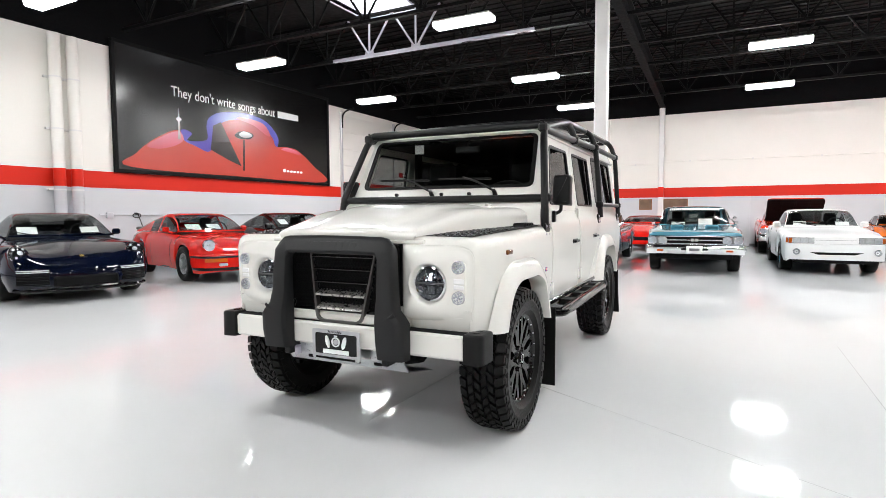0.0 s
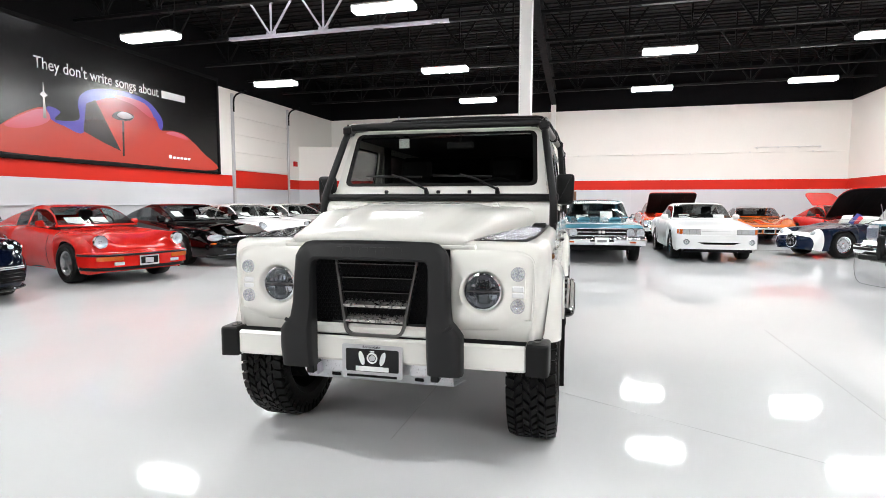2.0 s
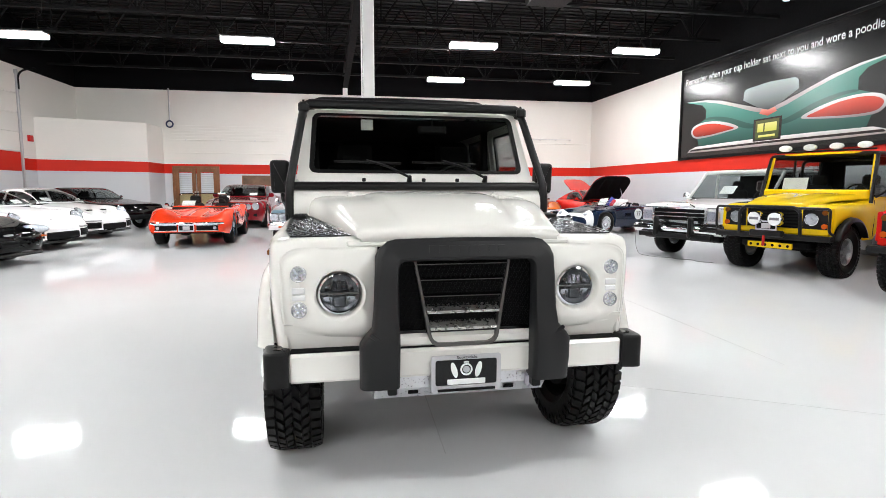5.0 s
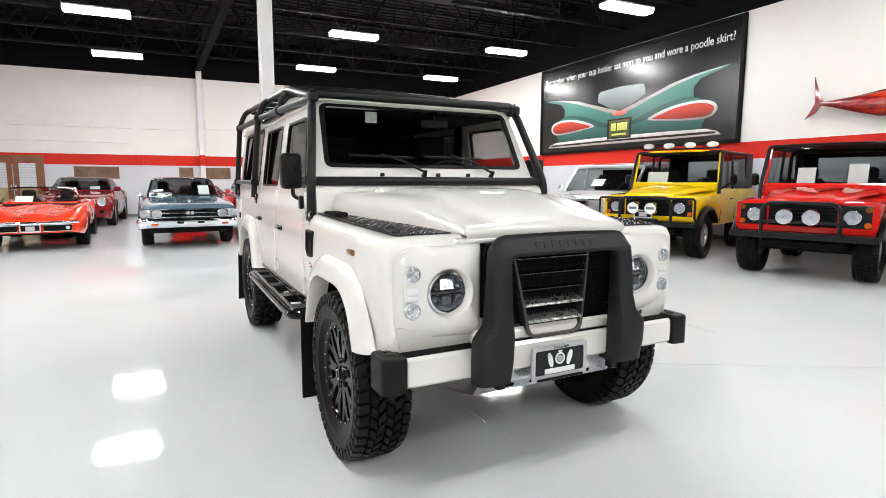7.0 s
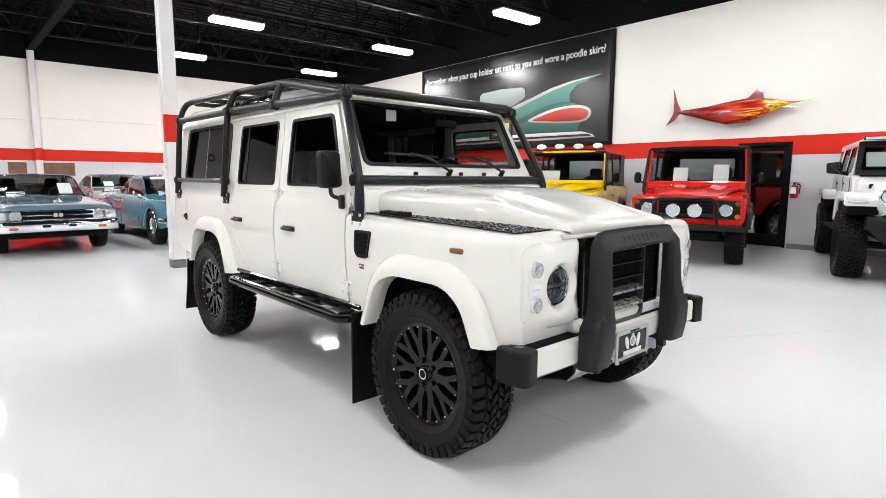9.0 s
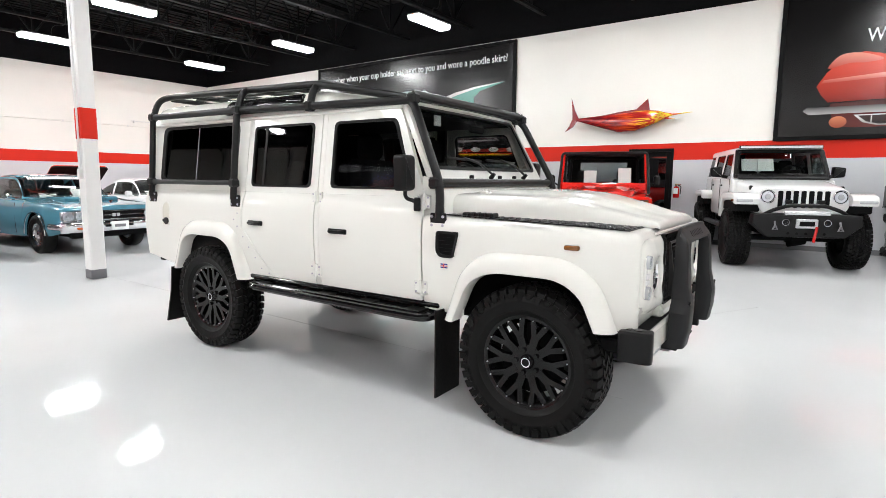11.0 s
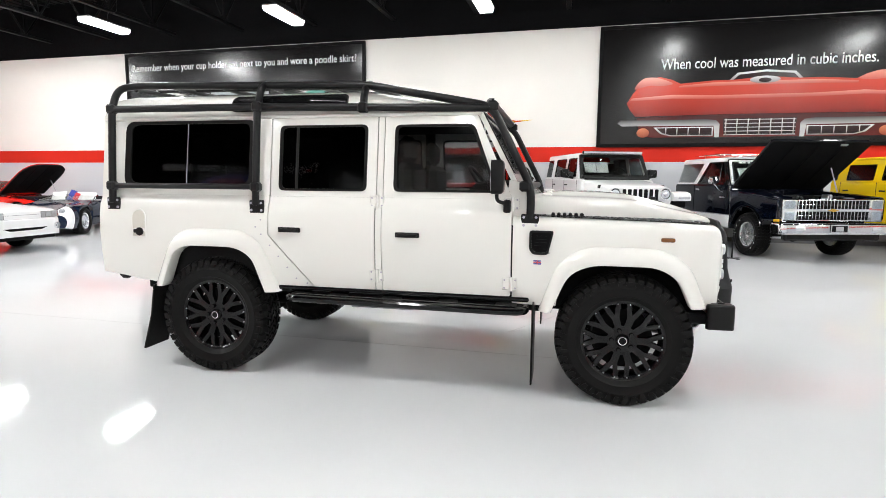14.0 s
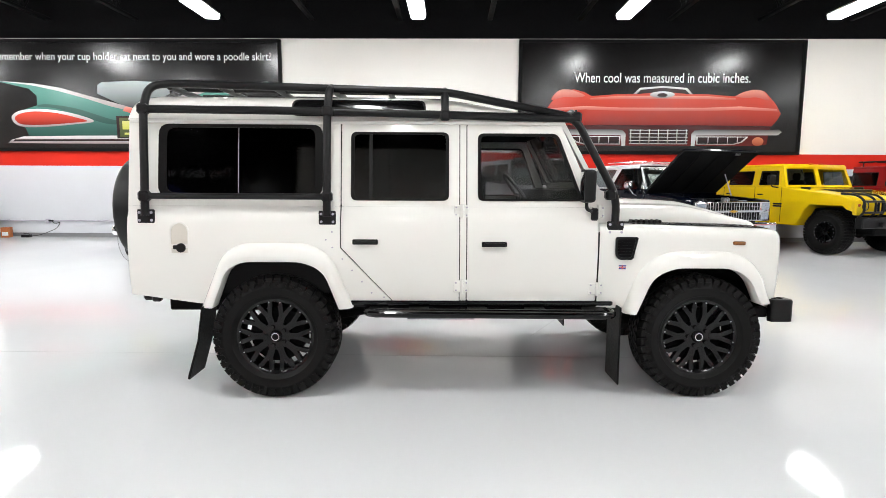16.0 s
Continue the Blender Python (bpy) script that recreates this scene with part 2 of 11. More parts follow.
def curve(table, t):
    """Smooth interpolation in a table of (t, value), with no overshoot."""
    n = len(table)
    if t <= table[0][0]:
        return table[0][1]
    if t >= table[-1][0]:
        return table[-1][1]
    d = [(table[i + 1][1] - table[i][1]) / (table[i + 1][0] - table[i][0]) for i in range(n - 1)]
    m = [d[0]] + [0 if d[i] * d[i + 1] <= 0 else 2 * d[i] * d[i + 1] / (d[i] + d[i + 1]) for i in range(n - 2)] + [d[-1]]
    i = max(k for k in range(n - 1) if table[k][0] <= t)
    h = table[i + 1][0] - table[i][0]
    u = (t - table[i][0]) / h
    return (2 * u ** 3 - 3 * u * u + 1) * table[i][1] + (u ** 3 - 2 * u * u + u) * h * m[i] + (3 * u * u - 2 * u ** 3) * table[i + 1][1] + (u ** 3 - u * u) * h * m[i + 1]


def mesh_of(name, g, material, sharp=35, solid=0.0):
    me = bpy.data.meshes.new(name)
    me.from_pydata(g.v, [], g.f)
    bm = bmesh.new()
    bm.from_mesh(me)
    bmesh.ops.remove_doubles(bm, verts=bm.verts, dist=1e-5)
    if solid:
        bmesh.ops.recalc_face_normals(bm, faces=bm.faces)
        bmesh.ops.solidify(bm, geom=bm.faces[:], thickness=solid)
    bmesh.ops.recalc_face_normals(bm, faces=bm.faces)
    bm.to_mesh(me)
    bm.free()
    me.materials.append(material)
    me.shade_smooth()
    me.set_sharp_from_angle(angle=radians(sharp))
    return me


def part(name, g, material, parent=None, label="", sharp=35, solid=0.0, at=None):
    ob = new(name, mesh_of(name, g, material, sharp, solid))
    if parent is not None:
        ob.parent = parent
    if at is not None:
        ob.matrix_local = at
    if label:
        ob["label"] = label
    return ob


def thing(name, m, label, category, group=""):
    ob = new(name)
    ob.empty_display_size = 0.2
    ob.matrix_world = m
    return tagged(ob, label, category, group)


def text(body, size, material, name, parent, m, width=0.0, depth=0.002, bold=0.0):
    cu = bpy.data.curves.new(name, "FONT")
    cu.body, cu.size, cu.extrude, cu.offset = body, size, depth, bold * size
    cu.align_x, cu.align_y = "CENTER", "CENTER"
    tmp = bpy.data.objects.new("tmp", cu)
    scene.collection.objects.link(tmp)
    me = bpy.data.meshes.new_from_object(tmp.evaluated_get(bpy.context.evaluated_depsgraph_get()))
    bpy.data.objects.remove(tmp)
    bpy.data.curves.remove(cu)
    if width:
        xs = [v.co.x for v in me.vertices]
        k = width / (max(xs) - min(xs))
        for v in me.vertices:
            v.co.x *= k
    me.materials.clear()
    me.materials.append(material)
    ob = new(name, me)
    if parent is not None:
        ob.parent = parent
    ob.matrix_local = m
    return ob


# ---- the hall ----
XL, XR, YB, YN = -8.2, 12.32, 27.5, -9.0
ZC, ZW, S0, S1 = 6.6, 5.02, 1.84, 2.21


def wall_piece(name, x0, y0, z0, x1, y1, z1, material):
    return tagged(part(name, Geo().box(x0, y0, z0, x1, y1, z1), material), kind="structure")


tagged(part("floor", Geo().box(XL - 0.3, YN - 0.3, -0.2, XR + 0.3, YB + 0.3, 0.0), M_FLOOR), "polished light grey epoxy showroom floor", "floor", kind="structure")
for nm, z0, z1, mt in (("grey", 0, S0, M_WALL_GREY), ("stripe", S0, S1, M_STRIPE), ("cream", S1, ZW, M_WALL), ("black", ZW, ZC, M_BLACKWALL)):
    lab = {"grey": "light grey painted lower wall", "stripe": "red painted band round the wall", "cream": "cream painted upper wall", "black": "black painted wall under the roof"}[nm]
    for wn_, b in (("west", (XL - 0.25, YN, z0, XL, YB, z1)), ("north", (XL - 0.25, YB, z0, XR + 0.25, YB + 0.25, z1)), ("south", (XL - 0.25, YN - 0.25, z0, XR + 0.25, YN, z1))):
        w = wall_piece("wall_%s_%s" % (wn_, nm), *b, mt)
        tagged(w, lab, "wall")
# east wall, with a doorway
DY0, DY1, DZ = 9.12, 10.02, 2.1
for nm, z0, z1, mt in (("grey", 0, S0, M_WALL_GREY), ("stripe", S0, S1, M_STRIPE), ("cream", S1, ZW, M_WALL), ("black", ZW, ZC, M_BLACKWALL)):
    lab = {"grey": "light grey painted lower wall", "stripe": "red painted band round the wall", "cream": "cream painted upper wall", "black": "black painted wall under the roof"}[nm]
    if z0 < DZ:
        g = Geo().box(XR, YN, z0, XR + 0.25, DY0, z1).box(XR, DY1, z0, XR + 0.25, YB, z1)
        if z1 > DZ:
            g.box(XR, DY0, DZ, XR + 0.25, DY1, z1)
    else:
        g = Geo().box(XR, YN, z0, XR + 0.25, YB, z1)
    tagged(part("wall_east_" + nm, g, mt), lab, "wall", kind="structure")
g = Geo().box(XL, YN, 0, XL + 0.012, YB, 0.1, 0.004).box(XL + 0.012, YB - 0.012, 0, XR - 0.012, YB, 0.1, 0.004)
g.box(XR - 0.012, YN, 0, XR, DY0 - 0.08, 0.1, 0.004).box(XR - 0.012, DY1 + 0.08, 0, XR, YB, 0.1, 0.004)
tagged(part("baseboard", g, M_BASEBOARD), "dark grey rubber baseboard", "baseboard", kind="structure")

# roof deck with ribs, as one sheet, and a skylight opening
SKY = (-4.8, 15.4, -3.1, 17.4)
g = Geo().box(XL - 0.3, YN, ZC, XR + 0.3, SKY[1], ZC + 0.1).box(XL - 0.3, SKY[3], ZC, XR + 0.3, YB, ZC + 0.1)
g.box(XL - 0.3, SKY[1], ZC, SKY[0], SKY[3], ZC + 0.1).box(SKY[2], SKY[1], ZC, XR + 0.3, SKY[3], ZC + 0.1)
y = YN
while y < YB:
    if not SKY[1] - 0.1 < y < SKY[3]:
        g.box(XL, y, ZC - 0.035, XR, y + 0.08, ZC - 0.001)
    y += 0.3
tagged(part("ceiling", g, M_DECK), "black ribbed steel roof deck", "ceiling", kind="structure")
sk = thing("skylight", pose(0, 0, 0), "bright rectangular roof skylight with a metal curb", "skylight")
part("pane", Geo().box(SKY[0], SKY[1], ZC + 0.3, SKY[2], SKY[3], ZC + 0.32), M_SKYLIGHT, sk)
g = Geo()
for a in ((SKY[0] - 0.05, SKY[1] - 0.05, SKY[2] + 0.05, SKY[1]), (SKY[0] - 0.05, SKY[3], SKY[2] + 0.05, SKY[3] + 0.05), (SKY[0] - 0.05, SKY[1], SKY[0], SKY[3]), (SKY[2], SKY[1], SKY[2] + 0.05, SKY[3])):
    g.box(a[0], a[1], ZC - 0.02, a[2], a[3], ZC + 0.33)
part("curb", g, M_STEEL_GREY, sk)


# open-web joists along x, girder along y
Z0, Z1, NW = 5.42, ZC - 0.06, 14
PANEL = (XR - XL - 0.4) / NW
WEB = {}
for nm_, mt_ in (("dark", M_STEEL_BLACK), ("pale", M_STEEL_GREY)):
    WEB[nm_] = (mesh_of("diagonal", Geo().tube([(-PANEL / 2, 0, Z1 - 0.04), (0, 0, Z0 + 0.04)], 0.028, 6), mt_), mesh_of("diagonal", Geo().tube([(0, 0, Z0 + 0.04), (PANEL / 2, 0, Z1 - 0.04)], 0.028, 6), mt_), mesh_of("web_post", Geo().box(-0.02, -0.02, Z0 + 0.04, 0.02, 0.02, Z1 - 0.04), mt_), mesh_of("gusset", Geo().box(-0.13, -0.012, Z0 - 0.01, 0.13, 0.012, Z0 + 0.15), mt_))


def joist(y, pale=False):
    t = thing("roof_joist", pose(0, y, 0), "black open-web steel roof joist, skylight's light painted on as pale grey" if pale else "black open-web steel roof joist", "joist", "roof joists")
    # pale: light from the skylight is put into the chord's colour
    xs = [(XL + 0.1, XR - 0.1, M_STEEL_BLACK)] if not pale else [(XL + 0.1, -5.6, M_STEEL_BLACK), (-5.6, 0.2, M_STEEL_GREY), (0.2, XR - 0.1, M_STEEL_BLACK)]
    for x0, x1, mt in xs:
        part("bottom_chord", Geo().box(x0, -0.06, Z0, x1, 0.06, Z0 + 0.07, 0.008), mt, t)
    part("top_chord", Geo().box(XL + 0.1, -0.06, Z1 - 0.07, XR - 0.1, 0.06, Z1, 0.008), M_STEEL_BLACK, t)
    for i in range(NW):
        x = XL + 0.2 + (i + 0.5) * PANEL
        # web near the skylight takes the grey copy, as if lit
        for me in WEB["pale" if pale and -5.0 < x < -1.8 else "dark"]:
            o = new(me.name.split(".")[0], me)
            o.parent = t
            o.matrix_local = pose(x, 0, 0)
    return t


y = 25.5
while y > -8:
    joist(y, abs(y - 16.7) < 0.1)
    y -= 2.2
gd = thing("roof_girder", pose(2.304 - 2.37, 0, 0) @ pose(2.37, 13.98, 0, 0, 0, 2.2) @ pose(-2.37, -13.98, 0), "black steel roof girder over the column", "girder")
part("web", Geo().box(2.355, YN, 5.3, 2.385, YB, 5.75), M_BLACKWALL, gd)
part("flange", Geo().box(2.27, YN, 5.27, 2.47, YB, 5.3), M_BLACKWALL, gd)
part("flange", Geo().box(2.27, YN, 5.75, 2.47, YB, 5.78), M_STEEL_BLACK, gd)


# columns
def column(x, y, w, label, conduit=True):
    t = thing("steel_column", pose(x, y, 0), label, "column", "steel columns")
    h = w / 2
    part("shaft", Geo().box(-h, -h, 0.12, h, h, 5.27, 0.012), M_WHITE_STEEL, t)
    part("base_band", Geo().box(-h - 0.003, -h - 0.003, 0.002, h + 0.003, h + 0.003, 0.13, 0.012), M_BASE_GREY, t, "dark grey painted foot")
    part("red_band", Geo().box(-h - 0.003, -h - 0.003, 1.84, h + 0.003, h + 0.003, 2.25, 0.012), M_STRIPE, t, "red painted band")
    if conduit:
        part("conduit", Geo().cyl((-h - 0.02, -0.03, 1.45), (-h - 0.02, -0.03, 5.2), 0.012, n=10), M_WHITE_STEEL, t)
        part("outlet_box", Geo().box(-h - 0.05, -0.065, 1.33, -h, 0.005, 1.46, 0.006), M_WHITE_STEEL, t)
    return t


column(2.304, 13.984, 0.19, "square white steel column with a red band")
column(1.78, 27.38, 0.19, "white steel column against the rear wall", False)
column(2.37, -0.5, 0.2, "square white steel column with a red band")


# high-bay lamps
def lamp(x, y, z, glow):
    t = thing("ceiling_lamp", pose(x, y, z), "white suspended linear high-bay lamp, switched on", "lamp", "high-bay lamps")
    part("diffuser", Geo().prism([(-0.13, -0.03), (0.13, -0.03), (0.16, 0.05), (-0.16, 0.05)], "x", -0.6, 0.6), glow, t)
    part("housing", Geo().box(-0.61, -0.17, 0.05, 0.61, 0.17, 0.09, 0.01), M_WHITE_STEEL, t)
    for sx in (-0.45, 0.45):
        part("hanger", Geo().tube([(sx, 0, 0.09), (sx, 0, ZC - z + 0.01)], 0.003, 6), M_STEEL_BLACK, t)
    part("cable", Geo().tube(bend([(0.1, 0, 0.09), (0.15, 0.05, 0.4), (0.5, 0.1, 0.45), (0.52, 0.1, 0.9)], 0.15), 0.006, 6), M_CABLE, t)
    return t


for lx, rows_ in ((-5.2, ((18.14, 4.6), (13.6, 4.6), (9.3, 4.62), (5.0, 4.62), (0.8, 4.62), (-3.6, 4.62))),
                  (-0.42, ((22.9, 4.76), (18.6, 4.8), (14.2, 4.95), (9.7, 4.85), (5.2, 4.85), (0.8, 4.85), (-3.6, 4.85))),
                  (5.15, ((23.1, 4.9), (18.78, 4.96), (14.2, 4.92), (9.7, 4.9), (5.2, 4.88), (0.8, 4.88), (-3.6, 4.88))),
                  (9.65, ((23.2, 4.96), (18.75, 5.0), (13.95, 4.93), (9.55, 4.93), (5.2, 4.93), (0.8, 4.93), (-3.6, 4.93)))):
    for ly, lz in rows_:
        # lamps beyond y = 18 get the boosted glow
        lamp(lx, ly, lz, M_LAMP_FAR if ly > 18 else M_LAMP)

# low block room in the far corner
STORE = [(XL, 24.55), (-5.2, 25.8), (-5.2, YB), (XL, YB)]
g = Geo().prism(STORE, "z", 0, S0)
tagged(part("wall_store_grey", g, M_WALL_GREY), "light grey painted lower wall of a low store room", "wall", kind="structure")
tagged(part("wall_store_stripe", Geo().prism(STORE, "z", S0, S1), M_STRIPE), "red painted band round the store room", "wall", kind="structure")
tagged(part("wall_store_cream", Geo().prism(STORE, "z", S1, 3.58), M_WALL), "cream painted upper wall of a low store room", "wall", kind="structure")


# ---- wheels ----
WHEELS = {}


def wheel_meshes(r, w, rr, style, rim_mat, knobby=False):
    """Meshes of hub, tyre and rim; the outer face looks along +x."""
    key = (r, w, rr, style, rim_mat.name, knobby)
    if key in WHEELS:
        return WHEELS[key]
    h = w / 2
    rt = r - (0.023 if knobby else 0.0)
    sh = min(0.06, (rt - rr) * 0.45)
    prof = [(rr - 0.01, -h * 0.75), (rr + 0.012, -h * 0.86), (rr + (rt - rr) * 0.18, -h * 0.93), (rr + (rt - rr) * 0.2, -h * 0.955), (rr + (rt - rr) * 0.5, -h), (rt - sh * 0.6, -h * 0.97), (rt - 0.008, -h * 0.84), (rt, -h * 0.7), (rt, 0), (rt, h * 0.7), (rt - 0.008, h * 0.84), (rt - sh * 0.6, h * 0.97), (rr + (rt - rr) * 0.62, h), (rr + (rt - rr) * 0.6, h * 1.012), (rr + (rt - rr) * 0.56, h * 1.012), (rr + (rt - rr) * 0.54, h), (rr + (rt - rr) * 0.2, h * 0.955), (rr + (rt - rr) * 0.18, h * 0.93), (rr + 0.012, h * 0.86), (rr - 0.01, h * 0.75)]
    tyre, tread = Geo().lathe(prof, 56), Geo()
    if knobby:
        nb = 44
        for i in range(nb):
            a0 = 2 * math.pi * i / nb
            for k, (xa, xb, off, lean) in enumerate(((-1.0, -0.66, 0, 0.5), (-0.58, -0.34, 0.5, -1.6), (-0.28, -0.04, 0.1, 1.9), (0.04, 0.28, 0.6, -1.9), (0.34, 0.58, 0.2, 1.6), (0.66, 1.0, 0.5, -0.5))):
                a = a0 + off * 2 * math.pi / nb
                da = 2 * math.pi / nb * (0.36 if abs(xa + xb) > 1.2 else 0.33)
                ring = []
                for (u, s) in ((xa, -1), (xb, -1), (xb, 1), (xa, 1)):
                    ang = a + s * da + lean * 2 * math.pi / nb * (u - (xa + xb) / 2)
                    edge = abs(u) > 0.9
                    ring.append((u * h * 0.98, ang, r - (0.014 if edge else 0.0), rt - 0.010 - (0.016 if edge else 0)))
                top = [(x, rad * math.cos(g_), rad * math.sin(g_)) for x, g_, rad, _ in ring]
                bot = [(x, rb * math.cos(g_), rb * math.sin(g_)) for x, g_, _, rb in ring]
                tread.loft([bot, top])
            for sd in (-1, 1):
                a = a0 + (0 if sd < 0 else 0.6) * 2 * math.pi / nb
                da = 2 * math.pi / nb * (0.3 if i % 2 else 0.38)
                q = [(rt - 0.014, a - da), (rt - 0.014, a + da), (rt - (0.055 if i % 2 else 0.04), a + da * 0.6), (rt - (0.055 if i % 2 else 0.04), a - da * 0.6)]
                tread.loft([[(sd * h * 0.93, c * math.cos(g_), c * math.sin(g_)) for c, g_ in q], [(sd * h * 1.015, c * math.cos(g_), c * math.sin(g_)) for c, g_ in q]])
    hub = Geo().cyl((-h * 0.7, 0, 0), (h * 0.15, 0, 0), rr * 0.72, n=28).lathe([(rr - 0.012, -h * 0.75), (rr - 0.03, -h * 0.3), (rr - 0.03, h * 0.3), (rr - 0.012, h * 0.74)], 48)
    rim = Geo().lathe([(rr - 0.03, h * 0.55), (rr - 0.022, h * 0.7), (rr - 0.004, h * 0.78), (rr + 0.008, h * 0.8), (rr + 0.01, h * 0.74), (rr - 0.012, h * 0.68), (rr - 0.03, h * 0.3)], 56)
    xo = h * 0.62
    if style == "mesh":
        n = 10
        for i in range(n):
            a = 2 * math.pi * i / n
            for sgn in (-1, 1):
                p = [(rr * 0.30, a + sgn * 0.03), (rr * 0.56, a + sgn * 0.05), (rr * 0.97, a + sgn * 0.19)]
                rings = []
                for q, (rad, ang) in enumerate(p):
                    wd = (0.018, 0.015, 0.015)[q]
                    c, s = math.cos(ang), math.sin(ang)
                    xf = xo + (0.0, 0.004, 0.008)[q]
                    rings.append([(xf, rad * c - wd * s, rad * s + wd * c), (xf, rad * c + wd * s, rad * s - wd * c), (xf - 0.035, rad * c + wd * s, rad * s - wd * c), (xf - 0.035, rad * c - wd * s, rad * s + wd * c)])
                rim.loft(rings)
        rim.cyl((xo - 0.06, 0, 0), (xo - 0.002, 0, 0), rr * 0.36, n=30)
        rim.lathe([(0.001, xo + 0.012), (rr * 0.12, xo + 0.012), (rr * 0.15, xo + 0.004), (rr * 0.17, xo - 0.01)], 24)
        for i in range(5):
            a = 2 * math.pi * (i + 0.5) / 5
            rim.lathe([(0.001, 0)], 3)
            rim.cyl((xo - 0.01, rr * 0.25 * math.cos(a), rr * 0.25 * math.sin(a)), (xo + 0.012, rr * 0.25 * math.cos(a), rr * 0.25 * math.sin(a)), 0.017, 0.011, 10)
    else:
        n = int(style)
        wd0, wd1 = (0.030, 0.022) if n <= 6 else (0.016, 0.012)
        for i in range(n):
            a = 2 * math.pi * i / n
            c, s = math.cos(a), math.sin(a)
            rings = []
            for rad, wd, xf in ((rr * 0.2, wd0, xo + 0.004), (rr * 0.6, wd1, xo - 0.004), (rr * 0.97, wd1 * 1.25, xo + 0.01)):
                rings.append([(xf, rad * c - wd * s, rad * s + wd * c), (xf, rad * c + wd * s, rad * s - wd * c), (xf - 0.04, rad * c + wd * s, rad * s - wd * c), (xf - 0.04, rad * c - wd * s, rad * s + wd * c)])
            rim.loft(rings)
        rim.lathe([(0.001, xo + 0.014), (rr * 0.14, xo + 0.012), (rr * 0.26, xo), (rr * 0.26, xo - 0.05)], 24)
    WHEELS[key] = (mesh_of("wheel", hub, M_UNDER if rim_mat in (M_RIM, M_SATIN_BLACK, M_GLOSS_BLACK) else M_ALU), mesh_of("tyre", tyre, M_RUBBER, 40), mesh_of("rim", rim, rim_mat, 30), mesh_of("tread", tread, M_RUBBER, 40) if knobby else None)
    return WHEELS[key]


def add_wheel(parent, x, y, r, w, rr, style, rim_mat, knobby=False, steer=0.0, z=None, name="wheel"):
    hub, tyre, rim, tread = wheel_meshes(r, w, rr, style, rim_mat, knobby)
    o = new(name, hub)
    o.parent = parent
    o.matrix_local = pose(x, y, r if z is None else z, 0, 0, (0 if x > 0 else 180) + steer)
    for nm, me in (("tyre", tyre), ("rim", rim)):
        p = new(nm, me)
        p.parent = o
    if tread:
        p = new("tread", tread)
        p.parent = o
        tagged(p, "black rubber tread blocks", kind="stuff")
    return o


# ---- parked cars ----
def pb(parent, name, material, *b, bevel=0.01, mirror=False, label="", m=None):
    """A bevelled block as a part, twice where it is mirrored."""
    part(name, Geo().box(*b, b=bevel, m=m), material, parent, label)
    if mirror:
        part(name, Geo().box(*b, b=bevel, m=m).flip(), material, parent, label)


def round_lamp(parent, x, y, z, r, name="headlight", bezel=None, tilt=0.0, depth=0.05, squash=1.0, lean=0.0, inner=None):
    """A round lamp that looks along -y: bowl, bezel and lens."""
    m = pose(x, y - 0.8 * depth, z, tilt, 0, 90 + lean) @ Matrix.Diagonal((1, 1, squash, 1))
    bowl = Geo().lathe([(0.001, 0.02), (r * 0.22, 0.004), (r * 0.26, 0.022), (r * 0.55, 0.02), (r * 0.95, 0.002)], 28)
    ring = Geo().lathe([(r * 0.93, -0.002), (r * 0.97, -0.012), (r * 1.06, -0.01), (r * 1.1, 0.01), (r * 1.1, depth)], 32)
    lens = Geo().lathe([(0.001, -0.012), (r * 0.5, -0.01), (r * 0.94, 0.0)], 28)
    turn = Matrix.Rotation(math.pi, 4, "Z")
    o = part(name, bowl.move(turn @ Matrix.Diagonal((-1, 1, 1, 1))), inner or M_LAMP_GLASS, parent, at=m)
    part("bezel", ring.move(turn @ Matrix.Diagonal((-1, 1, 1, 1))), bezel or M_CHROME, o)
    part("lens", lens.move(turn @ Matrix.Diagonal((-1, 1, 1, 1))), M_LENS, o)
    return o


def plate(parent, x, y, z, w=0.31, h=0.155, face=None, tilt=0.0, frame_mat=None):
    o = part("number_plate", Geo().box(-w / 2, -0.004, -h / 2, w / 2, 0.004, h / 2, 0.003), face or M_GLOSS_BLACK, parent, at=pose(x, y, z, tilt))
    outer = [(p[0], -0.008, p[1]) for p in rounded([(-w / 2 - 0.006, -h / 2 - 0.006), (w / 2 + 0.006, -h / 2 - 0.006), (w / 2 + 0.006, h / 2 + 0.006), (-w / 2 - 0.006, h / 2 + 0.006)], 0.012)]
    inner = [(p[0], -0.008, p[1]) for p in rounded([(-w / 2 + 0.012, -h / 2 + 0.022), (w / 2 - 0.012, -h / 2 + 0.022), (w / 2 - 0.012, h / 2 - 0.014), (-w / 2 + 0.012, h / 2 - 0.014)], 0.012)]
    part("plate_frame", Geo().ring(outer, inner), frame_mat or M_SILVER_PAINT, o, solid=0.006)
    return o


